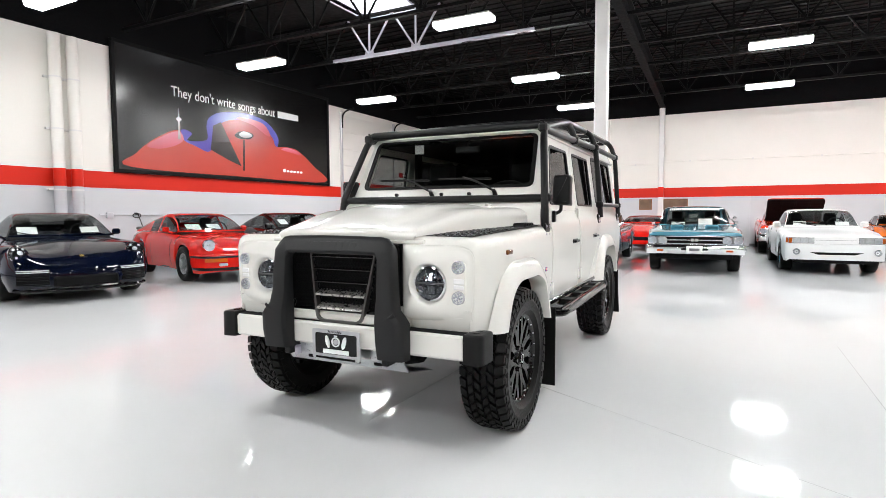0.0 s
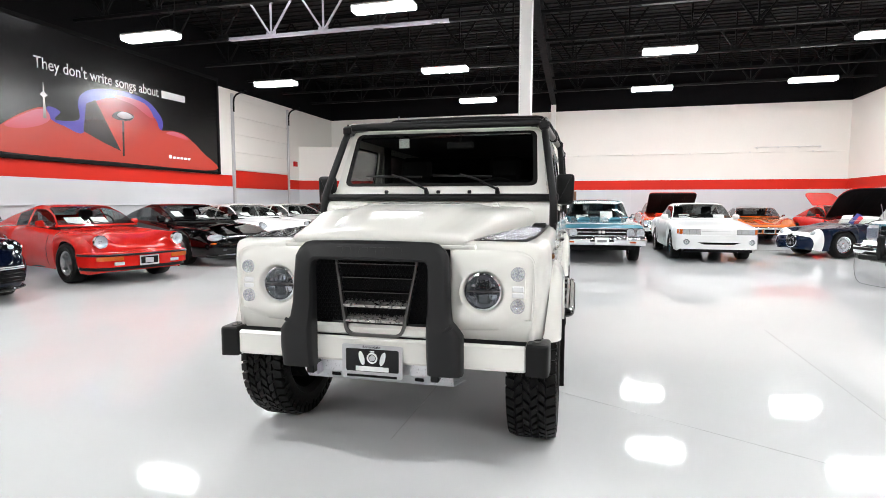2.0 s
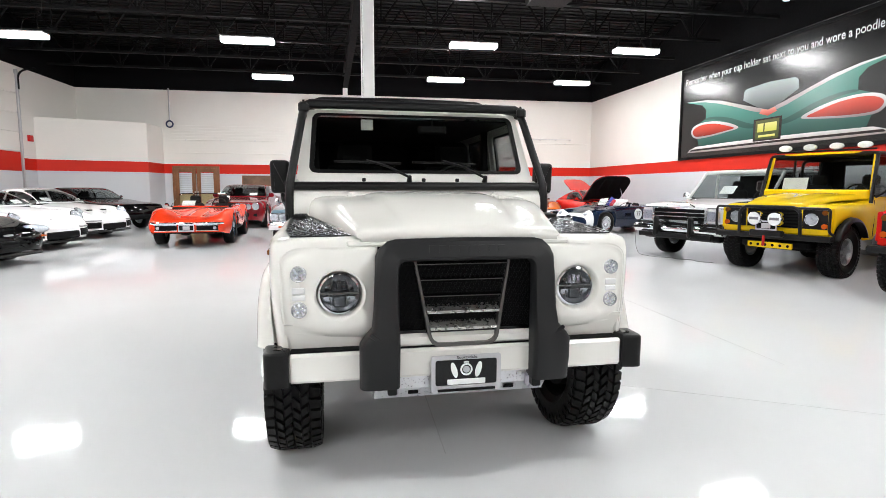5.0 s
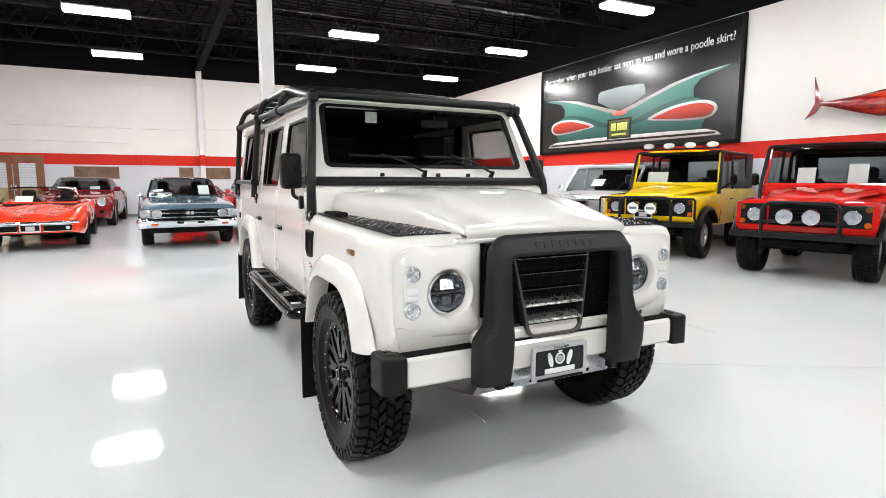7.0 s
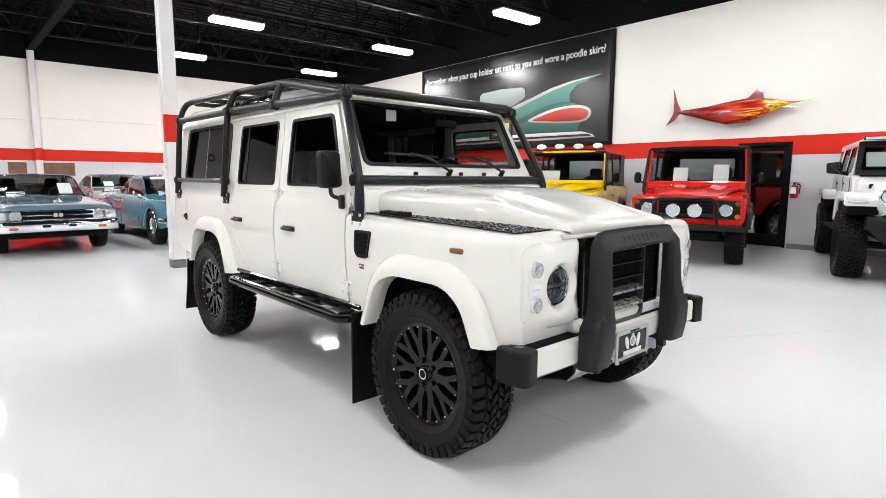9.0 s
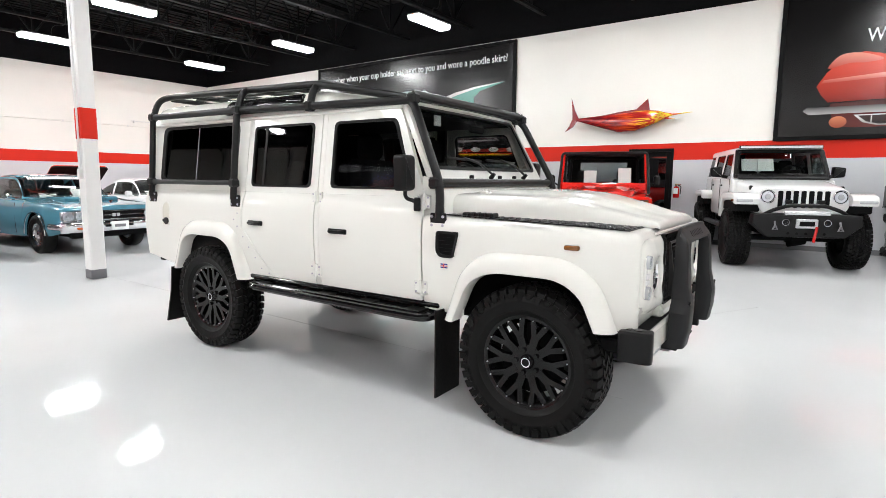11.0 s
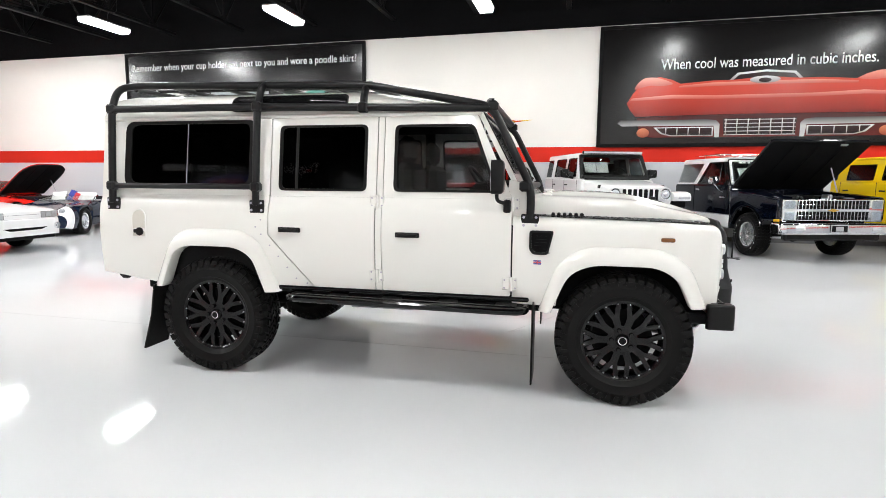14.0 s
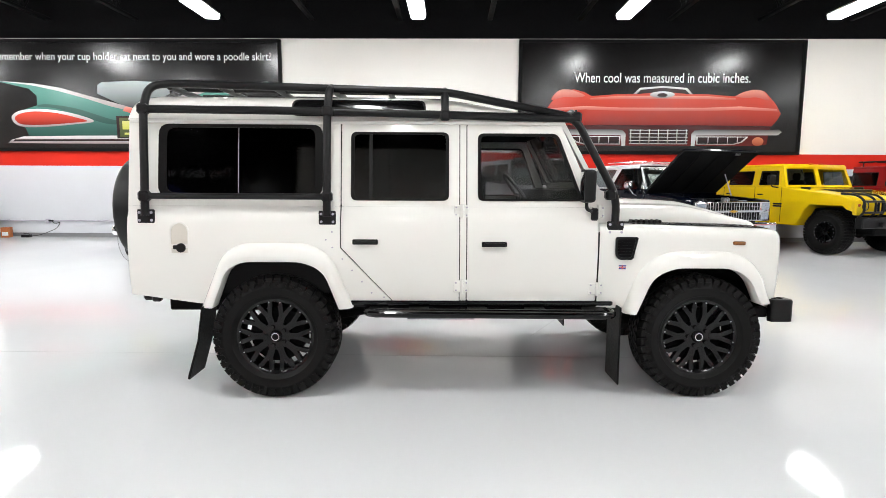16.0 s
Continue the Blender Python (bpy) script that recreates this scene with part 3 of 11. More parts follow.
def lower_body(P):
    """The painted shell below the glass, with wheel arches."""
    fo, wb, ro, r = P["fo"], P["wb"], P["ro"], P["r"]
    ra = r + P.get("gap", 0.05)
    ys, y = [], -fo
    while y < wb + ro:
        ys.append(y)
        y += 0.07 if y > -fo + 0.35 else 0.025
    ys.append(wb + ro)
    for c in (0, wb):
        ys += [c - ra - 0.004, c + ra + 0.004, c - ra * 0.97, c + ra * 0.97, c - ra * 0.88, c + ra * 0.88]
    ys = sorted(v for v in ys if -fo <= v <= wb + ro)
    rings = []
    for y in ys:
        w, zt, ze, z0 = curve(P["plan"], y), curve(P["top"], y), curve(P["edge"], y), lerp(P["sill"], y)
        for c in (0, wb):
            if abs(y - c) < ra:
                z0 = max(z0, min(r + math.sqrt(ra * ra - (y - c) ** 2), ze - 0.07))
        h = ze - z0
        if P.get("round"):
            sec = [(w - 0.06 * min(1, h / 0.3), z0), (w - 0.014, z0 + 0.25 * h), (w, z0 + 0.5 * h), (w - 0.016, z0 + 0.7 * h), (w - 0.055, z0 + 0.87 * h), (w - 0.12, z0 + 0.97 * h), (w - 0.19, ze), (w - 0.29, ze + (zt - ze) * 0.45 - 0.006), (w * 0.42, zt - 0.012), (w * 0.2, zt - 0.002), (0, zt)]
            rings.append([(x, y, z) for x, z in sec] + [(-x, y, z) for x, z in sec[-2::-1]])
            continue
        sec = [(w - 0.05 * min(1, h / 0.3), z0), (w - 0.015, z0 + 0.22 * h), (w, z0 + 0.5 * h), (w - 0.008, z0 + 0.78 * h), (w - 0.03, z0 + 0.93 * h), (w - 0.075, ze), (w * 0.78, ze + (zt - ze) * 0.55), (w * 0.4, ze + (zt - ze) * 0.92), (0, zt)]
        rings.append([(x, y, z) for x, z in sec] + [(-x, y, z) for x, z in sec[-2::-1]])
    return Geo().loft(rings, False, True)


def shell(t, P, paint_mat, roof_mat, open_top):
    """The upper body as one smooth form, cut into roof, pillars and panes."""
    y0, y1, y2, y3 = P["cab"]
    zb, zr, zbb, cw, rw, bow = P["zb"], P["zr"], P.get("zbb", P["zb"]), P["cw"], P["rw"], P.get("bow", 0.09)
    yb = P.get("yb", (y1 + y2) / 2 + 0.1)
    glass_end = y2 + (y3 - y2) * P.get("rear_part", 0.92)
    ctrl = [(y0, zb), (y0 + (y1 - y0) * 0.5, zb + (zr - zb) * 0.56), (y1, zr - 0.035), (y1 + (y2 - y1) * 0.3, zr - 0.004), (y1 + (y2 - y1) * 0.7, zr - 0.002), (y2, zr - 0.04), (y2 + (y3 - y2) * 0.5, zbb + (zr - zbb) * 0.54), (y3, zbb)]
    n = 6
    ys, zs = [], []
    for a in range(len(ctrl) - 1):
        p = [Vector(ctrl[max(0, min(len(ctrl) - 1, a + d))]) for d in (-1, 0, 1, 2)]
        for q in range(n):
            u = q / n
            v = 0.5 * (2 * p[1] + (p[2] - p[0]) * u + (2 * p[0] - 5 * p[1] + 4 * p[2] - p[3]) * u * u + (3 * p[1] - p[0] - 3 * p[2] + p[3]) * u ** 3)
            ys.append(v.x)
            zs.append(v.y)
    ys.append(y3)
    zs.append(zbb)
    rows = []
    for y, z in zip(ys, zs):
        base = zb + (zbb - zb) * max(0.0, (y - y2) / (y3 - y2)) - 0.015
        h = max(0.004, z - base)
        zk = base + h * 0.86
        wk = lambda q: (cw + (rw - cw) * min(1, max(0, (q - zb) / (zr - zb)))) * (1 - 0.05 * max(0, (y - y2) / (y3 - y2)))
        pts = [(wk(base), base), (wk(base) * 0.999, base + 0.05 * h), (wk(base + 0.5 * h) + 0.012 * min(1, h / 0.3), base + 0.45 * h), (wk(zk), base + 0.80 * h), (wk(zk) - 0.02, base + 0.89 * h), (wk(zk) - 0.065, base + 0.955 * h)]
        xe = pts[-1][0]
        pts += [(xe * 0.75, base + 0.985 * h), (xe * 0.45, base + 0.997 * h), (0, z)]
        f = lerp([(y0, -1.0), (y1, -0.6), ((y1 + y2) / 2, 0.0), (y2, 0.4), (y3, 0.6)], y)
        row = [(x, y + f * bow * (1 - (x / cw) ** 2), q) for x, q in pts]
        rows.append(row + [(-x, yy, q) for x, yy, q in row[-2::-1]])
    m = len(rows[0])
    bins = {}
    for i in range(len(rows) - 1):
        ym = (ys[i] + ys[i + 1]) / 2
        for j in range(m - 1):
            d = min(j, m - 2 - j)
            if d >= 5 or (d == 4 and 0 < i and ys[i + 1] <= y1 + 0.001):
                k = "windscreen" if ys[i + 1] <= y1 + 0.001 and i > 0 else "rear_window" if y2 - 0.001 <= ys[i] and ym < glass_end else "cowl" if i == 0 else "tail_panel" if ym > y2 else "roof"
            elif d in (1, 2) and 2 <= i < len(rows) - 5 and not abs(ym - yb) < 0.035 and not (P.get("fast") and ym > y2 + 0.25 * (y3 - y2)):
                k = "side_window_a" if ym < yb else "side_window_b"
            else:
                k = "pillar"
            if j > m // 2 - 1 and k.startswith(("side", "pillar")):
                k += "_r"
            if open_top and (k == "rear_window" or ys[i] >= y1 - 0.001 or k.startswith("side")):
                continue
            bins.setdefault(k, []).append([rows[i][j], rows[i][j + 1], rows[i + 1][j + 1], rows[i + 1][j]])
    for k, quads in bins.items():
        g = Geo()
        for q in quads:
            g.add(q, [[0, 1, 2, 3]])
        nm = k.split("_a")[0].split("_b")[0].replace("_r", "") if k != "rear_window" else k
        glass = "window" in k or k == "windscreen"
        mt = (M_GLASS if k == "windscreen" else P.get("rear_glass", M_GLASS_REAR) if k == "rear_window" or "_b" in k else M_GLASS_SIDE) if glass else (roof_mat if k == "roof" else paint_mat if k in ("cowl", "tail_panel") else P.get("frame_mat", P.get("pillar_mat", paint_mat)))
        part(nm, g, mt, t, sharp=80)
    if open_top:
        a, b = rows[12][5], rows[12][m - 6]
        part("screen_header", Geo().tube([p for p in rows[12][4:m - 4]], 0.016, 8), P.get("frame_mat", M_CHROME), t)
    elif P.get("chrome_screen"):
        part("screen_trim", Geo().tube([(r[4][0], r[4][1] - 0.006, r[4][2]) for r in rows[1:13]] + [(p[0], p[1] - 0.006, p[2] + 0.004) for p in rows[12][6:m - 6]] + [(r[m - 5][0], r[m - 5][1] - 0.006, r[m - 5][2]) for r in rows[12:0:-1]], 0.013, 6), M_CHROME, t)
        for s in (0, 1):
            part("gutter_trim", Geo().tube([r[4 if s else m - 5] for r in rows[2:32]], 0.008, 6), M_CHROME, t)
    n = P.get("lettering", 0)
    lo, hi = rows[9][5:m - 5], rows[11][5:m - 5]
    for k in range(n):
        q = []
        for line, back in ((lo, 0.0), (hi, 0.0)):
            for u in ((k + 0.12) / n, (k + 0.88) / n):
                x = line[0][0] + (line[-1][0] - line[0][0]) * (0.06 + 0.88 * u)
                i = max(j for j in range(len(line) - 1) if line[j][0] >= x - 1e-6)
                w = (line[i][0] - x) / (line[i][0] - line[i + 1][0])
                q.append(tuple(a + (b - a) * w + d for a, b, d in zip(line[i], line[i + 1], (0, -0.016, 0.006))))
        part("screen_lettering", Geo().add(q, [[0, 1, 3, 2]]), M_PAPER, t, solid=0.002)


def car(name, label, m, P, paint_mat, rim_mat=None, roof_mat=None, papers=(), open_top=False, group="parked cars"):
    t = thing(name, m, label, "car", group)
    fo, wb, ro, r = P["fo"], P["wb"], P["ro"], P["r"]
    part("body", lower_body(P), paint_mat, t, sharp=75 if P.get("round") or P.get("soft") else 40)
    wmax = max(w for _, w in P["plan"])
    zb = P["zb"]
    part("underbody", Geo().box(-wmax + 0.3, -fo + 0.25, lerp(P["sill"], 0.5) + 0.02, wmax - 0.3, 0.7, min(lerp(P["edge"], -fo + 0.3), lerp(P["top"], -fo + 0.25)) - 0.12, 0.02).box(-wmax + 0.3, 0.6, lerp(P["sill"], 0.5) + 0.02, wmax - 0.3, wb + 0.3, zb - 0.2, 0.02).box(-wmax + 0.3, wb, lerp(P["sill"], 0.5) + 0.05, wmax - 0.3, wb + ro - 0.25, lerp(P["edge"], wb + ro - 0.25) - 0.15, 0.02).box(-wmax + 0.08, r + 0.12, lerp(P["sill"], 1) + 0.01, wmax - 0.08, wb - r - 0.12, zb - 0.15), M_UNDER, t)
    tw = P.get("tw", 0.23)
    tr = P.get("track", wmax - tw / 2 - 0.015)
    for x in (-tr, tr):
        add_wheel(t, x, 0, r, tw, P.get("rr", r * 0.62), P.get("rim", "5"), rim_mat or M_ALU, P.get("knobby", False))
        add_wheel(t, x, wb, r, tw, P.get("rr", r * 0.62), P.get("rim", "5"), rim_mat or M_ALU, P.get("knobby", False))
    y0, y1, y2, y3 = P["cab"]
    zr, cw, rw = P["zr"], P["cw"], P["rw"]
    rm = roof_mat or paint_mat
    pr = P.get("pillar", 0.03)
    yb = P.get("yb", (y1 + y2) / 2 + 0.1)
    zbb = P.get("zbb", zb)

    def along(y, z):
        """Half width of the cabin at a height."""
        return cw + (rw - cw) * (z - zb) / (zr - zb)
    bw = P.get("bow", 0.09)
    if P.get("shell", True):
        shell(t, P, paint_mat, rm, open_top)
    else:
        if not open_top:
            rings = []
            for i in range(9):
                y = y1 + (y2 - y1) * i / 8
                e = 0.045 * (1 - (2 * i / 8 - 1) ** 2) ** 0.5
                rings.append([(rw * c, y, zr - 0.02 + (e + 0.02) * (1 - c * c * c * c)) for c in (-1, -0.96, -0.8, -0.5, 0, 0.5, 0.8, 0.96, 1)])
            part("roof", Geo().grid(rings), rm, t, solid=0.03, sharp=50)
            g = Geo().tube([(rw, y1, zr), (rw, y2, zr)], pr * 0.8, 8)
            g.tube([(rw, y2, zr), (cw * 0.96, y3, zbb)], [pr, pr * 1.2], 8)
            g.tube([(along(yb, zb), yb, zb - 0.02), (rw, yb, zr)], pr, 8)
            for gg in (g, g.flip()):
                part("pillar", gg, P.get("pillar_mat", paint_mat), t)
            if P.get("fast", False):
                q = [(cw * 0.97, y2 + (y3 - y2) * 0.15, zb), (cw * 0.95, y3, zbb), (rw * 0.98, y2, zr - 0.02), (along(yb, 0.6) * 0.98, y2 + (y3 - y2) * 0.02, zb + 0.1)]
                for sgn in (1, -1):
                    part("quarter_panel", Geo().add([(sgn * x, y, z) for x, y, z in (q[0], q[1], q[2])], [[0, 1, 2]]), paint_mat, t, solid=0.02)
        g = Geo().tube([(cw, y0, zb - 0.02), (rw, y1, zr)], pr, 8)
        for gg in (g, g.flip()):
            part("pillar", gg, P.get("frame_mat", P.get("pillar_mat", paint_mat)), t)
        part("screen_header", Geo().tube([(-rw, y1, zr), (-rw * 0.5, y1 - 0.03, zr + 0.015), (rw * 0.5, y1 - 0.03, zr + 0.015), (rw, y1, zr)], pr * 0.9, 8), P.get("header_mat", P.get("frame_mat", rm)), t)

        def pane(a, b, c, d, bow, nm, gm=M_GLASS):
            rows = []
            for i in range(5):
                row = []
                for j in range(9):
                    u, v = j / 8, i / 4
                    p = (Vector(a) * (1 - u) + Vector(b) * u) * (1 - v) + (Vector(d) * (1 - u) + Vector(c) * u) * v
                    p.y += bow * (1 - (2 * u - 1) ** 2)
                    row.append(tuple(p))
                rows.append(row)
            part(nm, Geo().grid(rows), gm, t, sharp=60)
        bw = P.get("bow", 0.09)
        pane((-cw, y0, zb), (cw, y0, zb), (rw, y1, zr), (-rw, y1, zr), -bw, "windscreen")
        if not open_top:
            pane((-cw * 0.96, y3, zbb), (cw * 0.96, y3, zbb), (rw, y2, zr), (-rw, y2, zr), bw * 0.6, "rear_window", P.get("rear_glass", M_GLASS_SIDE))
            for s in (1, -1):
                part("side_window", Geo().add([(s * cw, y0 + 0.03, zb), (s * cw, yb, zb), (s * (rw + 0.005), yb, zr - 0.01), (s * (rw + 0.005), y1, zr - 0.01)], [[0, 1, 2, 3]]), M_GLASS_SIDE, t)
                part("side_window", Geo().add([(s * cw, yb, zb), (s * cw * 0.97, y3, zbb), (s * (rw + 0.005), y2, zr - 0.01), (s * (rw + 0.005), yb, zr - 0.01)], [[0, 1, 2, 3]]), P.get("rear_glass", M_GLASS_SIDE), t)
    # added dark sheet across the cabin, to darken what the glass shows
    if P.get("blind"):
        part("dark_back_sheet", Geo().box(-cw + 0.07, P["blind"], zb - 0.3, cw - 0.07, P["blind"] + 0.03, zr - 0.05), M_INTERIOR, t)
    # cabin
    im = P.get("trim", M_INTERIOR)
    part("dashboard", Geo().prism([(y0 - 0.02, zb - 0.04), (y0 + 0.1, zb + 0.01), (y0 + 0.4, zb - 0.02), (y0 + 0.45, zb - 0.2), (y0, zb - 0.2)], "x", -cw + 0.05, cw - 0.05), M_INTERIOR, t)
    for s in (1, -1):
        ysn = min(yb + 0.05, (y0 + y3) / 2 + 0.1)
        part("seat", Geo().box(s * cw * 0.5 - 0.22, ysn, zb - 0.35, s * cw * 0.5 + 0.22, ysn + 0.14, min(zr - 0.3, zb + 0.18), 0.05).box(s * cw * 0.5 - 0.13, ysn + 0.03, min(zr - 0.32, zb + 0.16), s * cw * 0.5 + 0.13, ysn + 0.12, min(zr - 0.1, zb + 0.36), 0.04), im, t)
        # mirrors
        mx, my = cw + P.get("mirror_out", 0.12), y0 + P.get("mirror_back", 0.2)
        ms = P.get("mirror_size", 1.0)
        (mw, mh), up = P.get("mirror_shape", (0.09, 0.07)), P.get("mirror_up", 0.05)
        part("wing_mirror", Geo().box(s * mx - mw * ms, my, zb + up - mh * ms, s * mx + mw * ms, my + 0.1 * ms, zb + up + mh * ms, 0.035 * ms).tube([(s * (cw - 0.02), my + 0.06, zb - 0.02), (s * mx, my + 0.05, zb + up - 0.03)], 0.018, 6), P.get("mirror_mat", paint_mat), t)
    if not open_top and P.get("shell", True):
        part("rear_seat", Geo().box(-cw + 0.1, yb + 0.42, zb - 0.4, cw - 0.1, yb + 0.56, zb + 0.06, 0.05), im, t)
        part("headlining", Geo().box(-rw + 0.06, y1 + 0.05, zr - 0.055, rw - 0.06, y2 - 0.03, zr - 0.045), im, t)
    ang = [2 * math.pi * i / 20 for i in range(21)]
    part("steering_wheel", Geo().tube([(cw * 0.5 + 0.18 * math.cos(a), y0 + 0.5 + 0.06 * math.sin(a), zb + 0.02 + 0.17 * math.sin(a)) for a in ang], 0.014, 6), M_BLACK_PLASTIC, t)
    k = (y1 - y0) / (zr - zb)
    for px, pz, pw, ph in papers:
        yy = y0 + k * pz - bw * (1 - (px / cw) ** 2) * 0.9 + 0.05
        part("paper_sheet", Geo().box(-pw / 2, -0.001, 0, pw / 2, 0.001, ph), M_PAPER, t, "white price sheet behind the windscreen", at=pose(px, yy, zb + pz, -math.degrees(math.atan(k)), 0, 3 * px))
    return t


def wiper(t, x0, y, z, x1, z1, y1):
    part("wiper", Geo().tube([(x0, y, z), (x1, y1, z1)], 0.009, 6).tube([(x1 - 0.22, y1 - 0.005, z1 + 0.0), (x1 + 0.22, y1 - 0.005, z1 + 0.02)], 0.008, 6), M_BLACK_PLASTIC, t)


P_BLACK, P_NAVY = paint("black_car_paint", (0.002, 0.002, 0.0023), coat=0.65, spec=0.02), paint("navy_car_paint", (0.0013, 0.003, 0.0115), coat=0.6, spec=0.02)
P_RED, P_WHITE, P_ORANGE = paint("red_car_paint", (0.60, 0.014, 0.009), coat=0.7), paint("white_car_paint", (0.80, 0.80, 0.80), 0.02, 0.5), paint("orange_red_car_paint", (0.74, 0.042, 0.010), coat=0.7)
P_TEAL, P_STEELBLUE = paint("teal_car_paint", (0.07, 0.21, 0.275), 0.04), paint("steel_blue_car_paint", (0.095, 0.145, 0.19), 0.04)
P_MAROON, P_YELLOW = paint("maroon_car_paint", (0.17, 0.009, 0.014)), paint("yellow_car_paint", (0.80, 0.54, 0.006), coat=0.6)
P_AMBER, P_SILVER = paint("copper_orange_car_paint", (0.55, 0.12, 0.015)), paint("silver_car_paint", (0.35, 0.37, 0.38), 0.04)
P_JAG = paint("racing_navy_car_paint", (0.003, 0.009, 0.028), 0.02, 0.6, 0.04)


def blob(rx, ry, rz, n=24):
    """A smooth ellipsoid."""
    return Geo().lathe([(max(0.001, math.sin(math.pi * k / 12)), -math.cos(math.pi * k / 12)) for k in range(13)], n).move(Matrix.Diagonal((rx, ry, rz, 1)))


def oval_lamp(t, x, y, z, rx, ry, rz, rot=(0, 0, 0), bowl=None, eye=0.42):
    """A headlight under a bulged oval lens, let into the wing."""
    o = part("headlight", blob(rx, ry, rz), bowl or M_LAMP_GLASS, t, at=pose(x, y, z, *rot), sharp=80)
    if eye:
        part("projector", blob(rx * eye, ry * 0.52, rz * eye).move(pose(0, -ry * 0.55, rz * 0.18)), M_CHROME, o, sharp=80)
    part("lens", blob(rx * 1.05, ry * 1.05, rz * 1.05), M_LENS, o, sharp=80)
    return o


# ---- the cream off-road estate in the middle ----
P_CREAM = paint("cream_white_car_paint", (0.79, 0.78, 0.735), 0.012, 0.6)
M_MESH = mat("black_grille_mesh", (0.004, 0.004, 0.0045), 0.6, vary=0.1, spec=0.1)
M_CHEQUER = mat("black_chequer_plate", (0.01, 0.01, 0.0105), 0.3, vary=0.05, fine=150, rough_vary=0.03, spec=0.3)
M_GREY_BAR = mat("dark_grey_polyurethane", (0.009, 0.0092, 0.01), 0.5, vary=0.06, scale=5, fine=350, bump=0.02, spec=0.32)
M_SLAT = mat("satin_silver_trim", (0.46, 0.45, 0.43), 0.28, 0.8, vary=0.03, rough_vary=0.02)
M_GUNMETAL = mat("gunmetal_trim", (0.11, 0.107, 0.103), 0.3, 0.7, vary=0.03, rough_vary=0.02)
M_BLUE = mat("flag_blue", (0.02, 0.03, 0.25), 0.4)
M_FLAGRED = mat("flag_red", (0.6, 0.02, 0.03), 0.4)
HERO = thing("off_road_estate", pose(2.46, 7.14, 0, 0, 0, 1.9), "cream white five-door off-road estate with a black roll cage", "car")
AF, AR, TR = 0.045, 2.84, 0.41
SX = [(0.5, 0.79), (0.65, 0.818), (0.85, 0.838), (1.0, 0.843), (1.12, 0.836), (1.19, 0.824), (1.235, 0.803), (1.255, 0.797), (1.81, 0.722), (2.1, 0.69)]


def sx(z):
    return lerp(SX, z)


def slab(g, d):
    """Gives an open sheet thickness by a copy of it moved by d."""
    count = {}
    for f in g.f:
        for a, b in zip(f, f[1:] + f[:1]):
            k = (min(a, b), max(a, b))
            count.setdefault(k, []).append((a, b))
    n = len(g.v)
    out = Geo()
    out.v = list(g.v) + [(x + d[0], y + d[1], z + d[2]) for x, y, z in g.v]
    out.f = [list(f) for f in g.f] + [[i + n for i in f[::-1]] for f in g.f]
    out.f += [[a, b, b + n, a + n] for e in count.values() if len(e) == 1 for a, b in e]
    return out


def skin(poly, off=0.0, levels=(0.65, 0.75, 0.85, 0.95, 1.0, 1.06, 1.12, 1.16, 1.19, 1.215, 1.235, 1.255)):
    """A body panel on the curved side, from its outline in y and z."""
    bm = bmesh.new()
    bm.faces.new([bm.verts.new((0, y, z)) for y, z in poly])
    for lv in levels:
        bmesh.ops.bisect_plane(bm, geom=bm.verts[:] + bm.edges[:] + bm.faces[:], plane_co=(0, 0, lv), plane_no=(0, 0, 1))
    bm.verts.index_update()
    g = Geo()
    g.v = [(sx(v.co.z) + off, v.co.y, v.co.z) for v in bm.verts]
    g.f = [[v.index for v in f.verts] for f in bm.faces]
    bm.free()
    return slab(g, (-0.018, 0, 0))


def on_side(poly, off=0.0):
    return [(sx(z) + off, y, z) for y, z in poly]


def both(name, g, material, label="", sharp=35):
    part(name, g, material, HERO, label, sharp)
    part(name, g.flip(), material, HERO, label, sharp)


def bevelled(poly, axis, a, b, bev, seg=2):
    """An outline pushed from a to b with its b edge rounded."""
    bm = bmesh.new()
    i = "xyz".index(axis)

    def put(p, t):
        q = list(p)
        q.insert(i, t)
        return q
    base = [bm.verts.new(put(p, a)) for p in poly]
    top = [bm.verts.new(put(p, b)) for p in poly]
    bm.faces.new(base)
    ft = bm.faces.new(top)
    n = len(poly)
    for j in range(n):
        bm.faces.new([base[j], base[(j + 1) % n], top[(j + 1) % n], top[j]])
    bmesh.ops.recalc_face_normals(bm, faces=bm.faces)
    bmesh.ops.bevel(bm, geom=list(ft.edges), offset=bev, segments=seg, affect="EDGES", profile=0.5)
    bm.verts.index_update()
    g = Geo()
    g.v = [tuple(v.co) for v in bm.verts]
    g.f = [[v.index for v in f.verts] for f in bm.faces]
    bm.free()
    return g


def resample(pts, n):
    pts = [Vector(p) for p in pts]
    d = [0.0]
    for a, b in zip(pts, pts[1:]):
        d.append(d[-1] + (b - a).length)
    out = []
    for i in range(n):
        s = d[-1] * i / (n - 1)
        j = max(k for k in range(len(d) - 1) if d[k] <= s + 1e-9)
        t = (s - d[j]) / (d[j + 1] - d[j])
        out.append(pts[j].lerp(pts[j + 1], t))
    return out


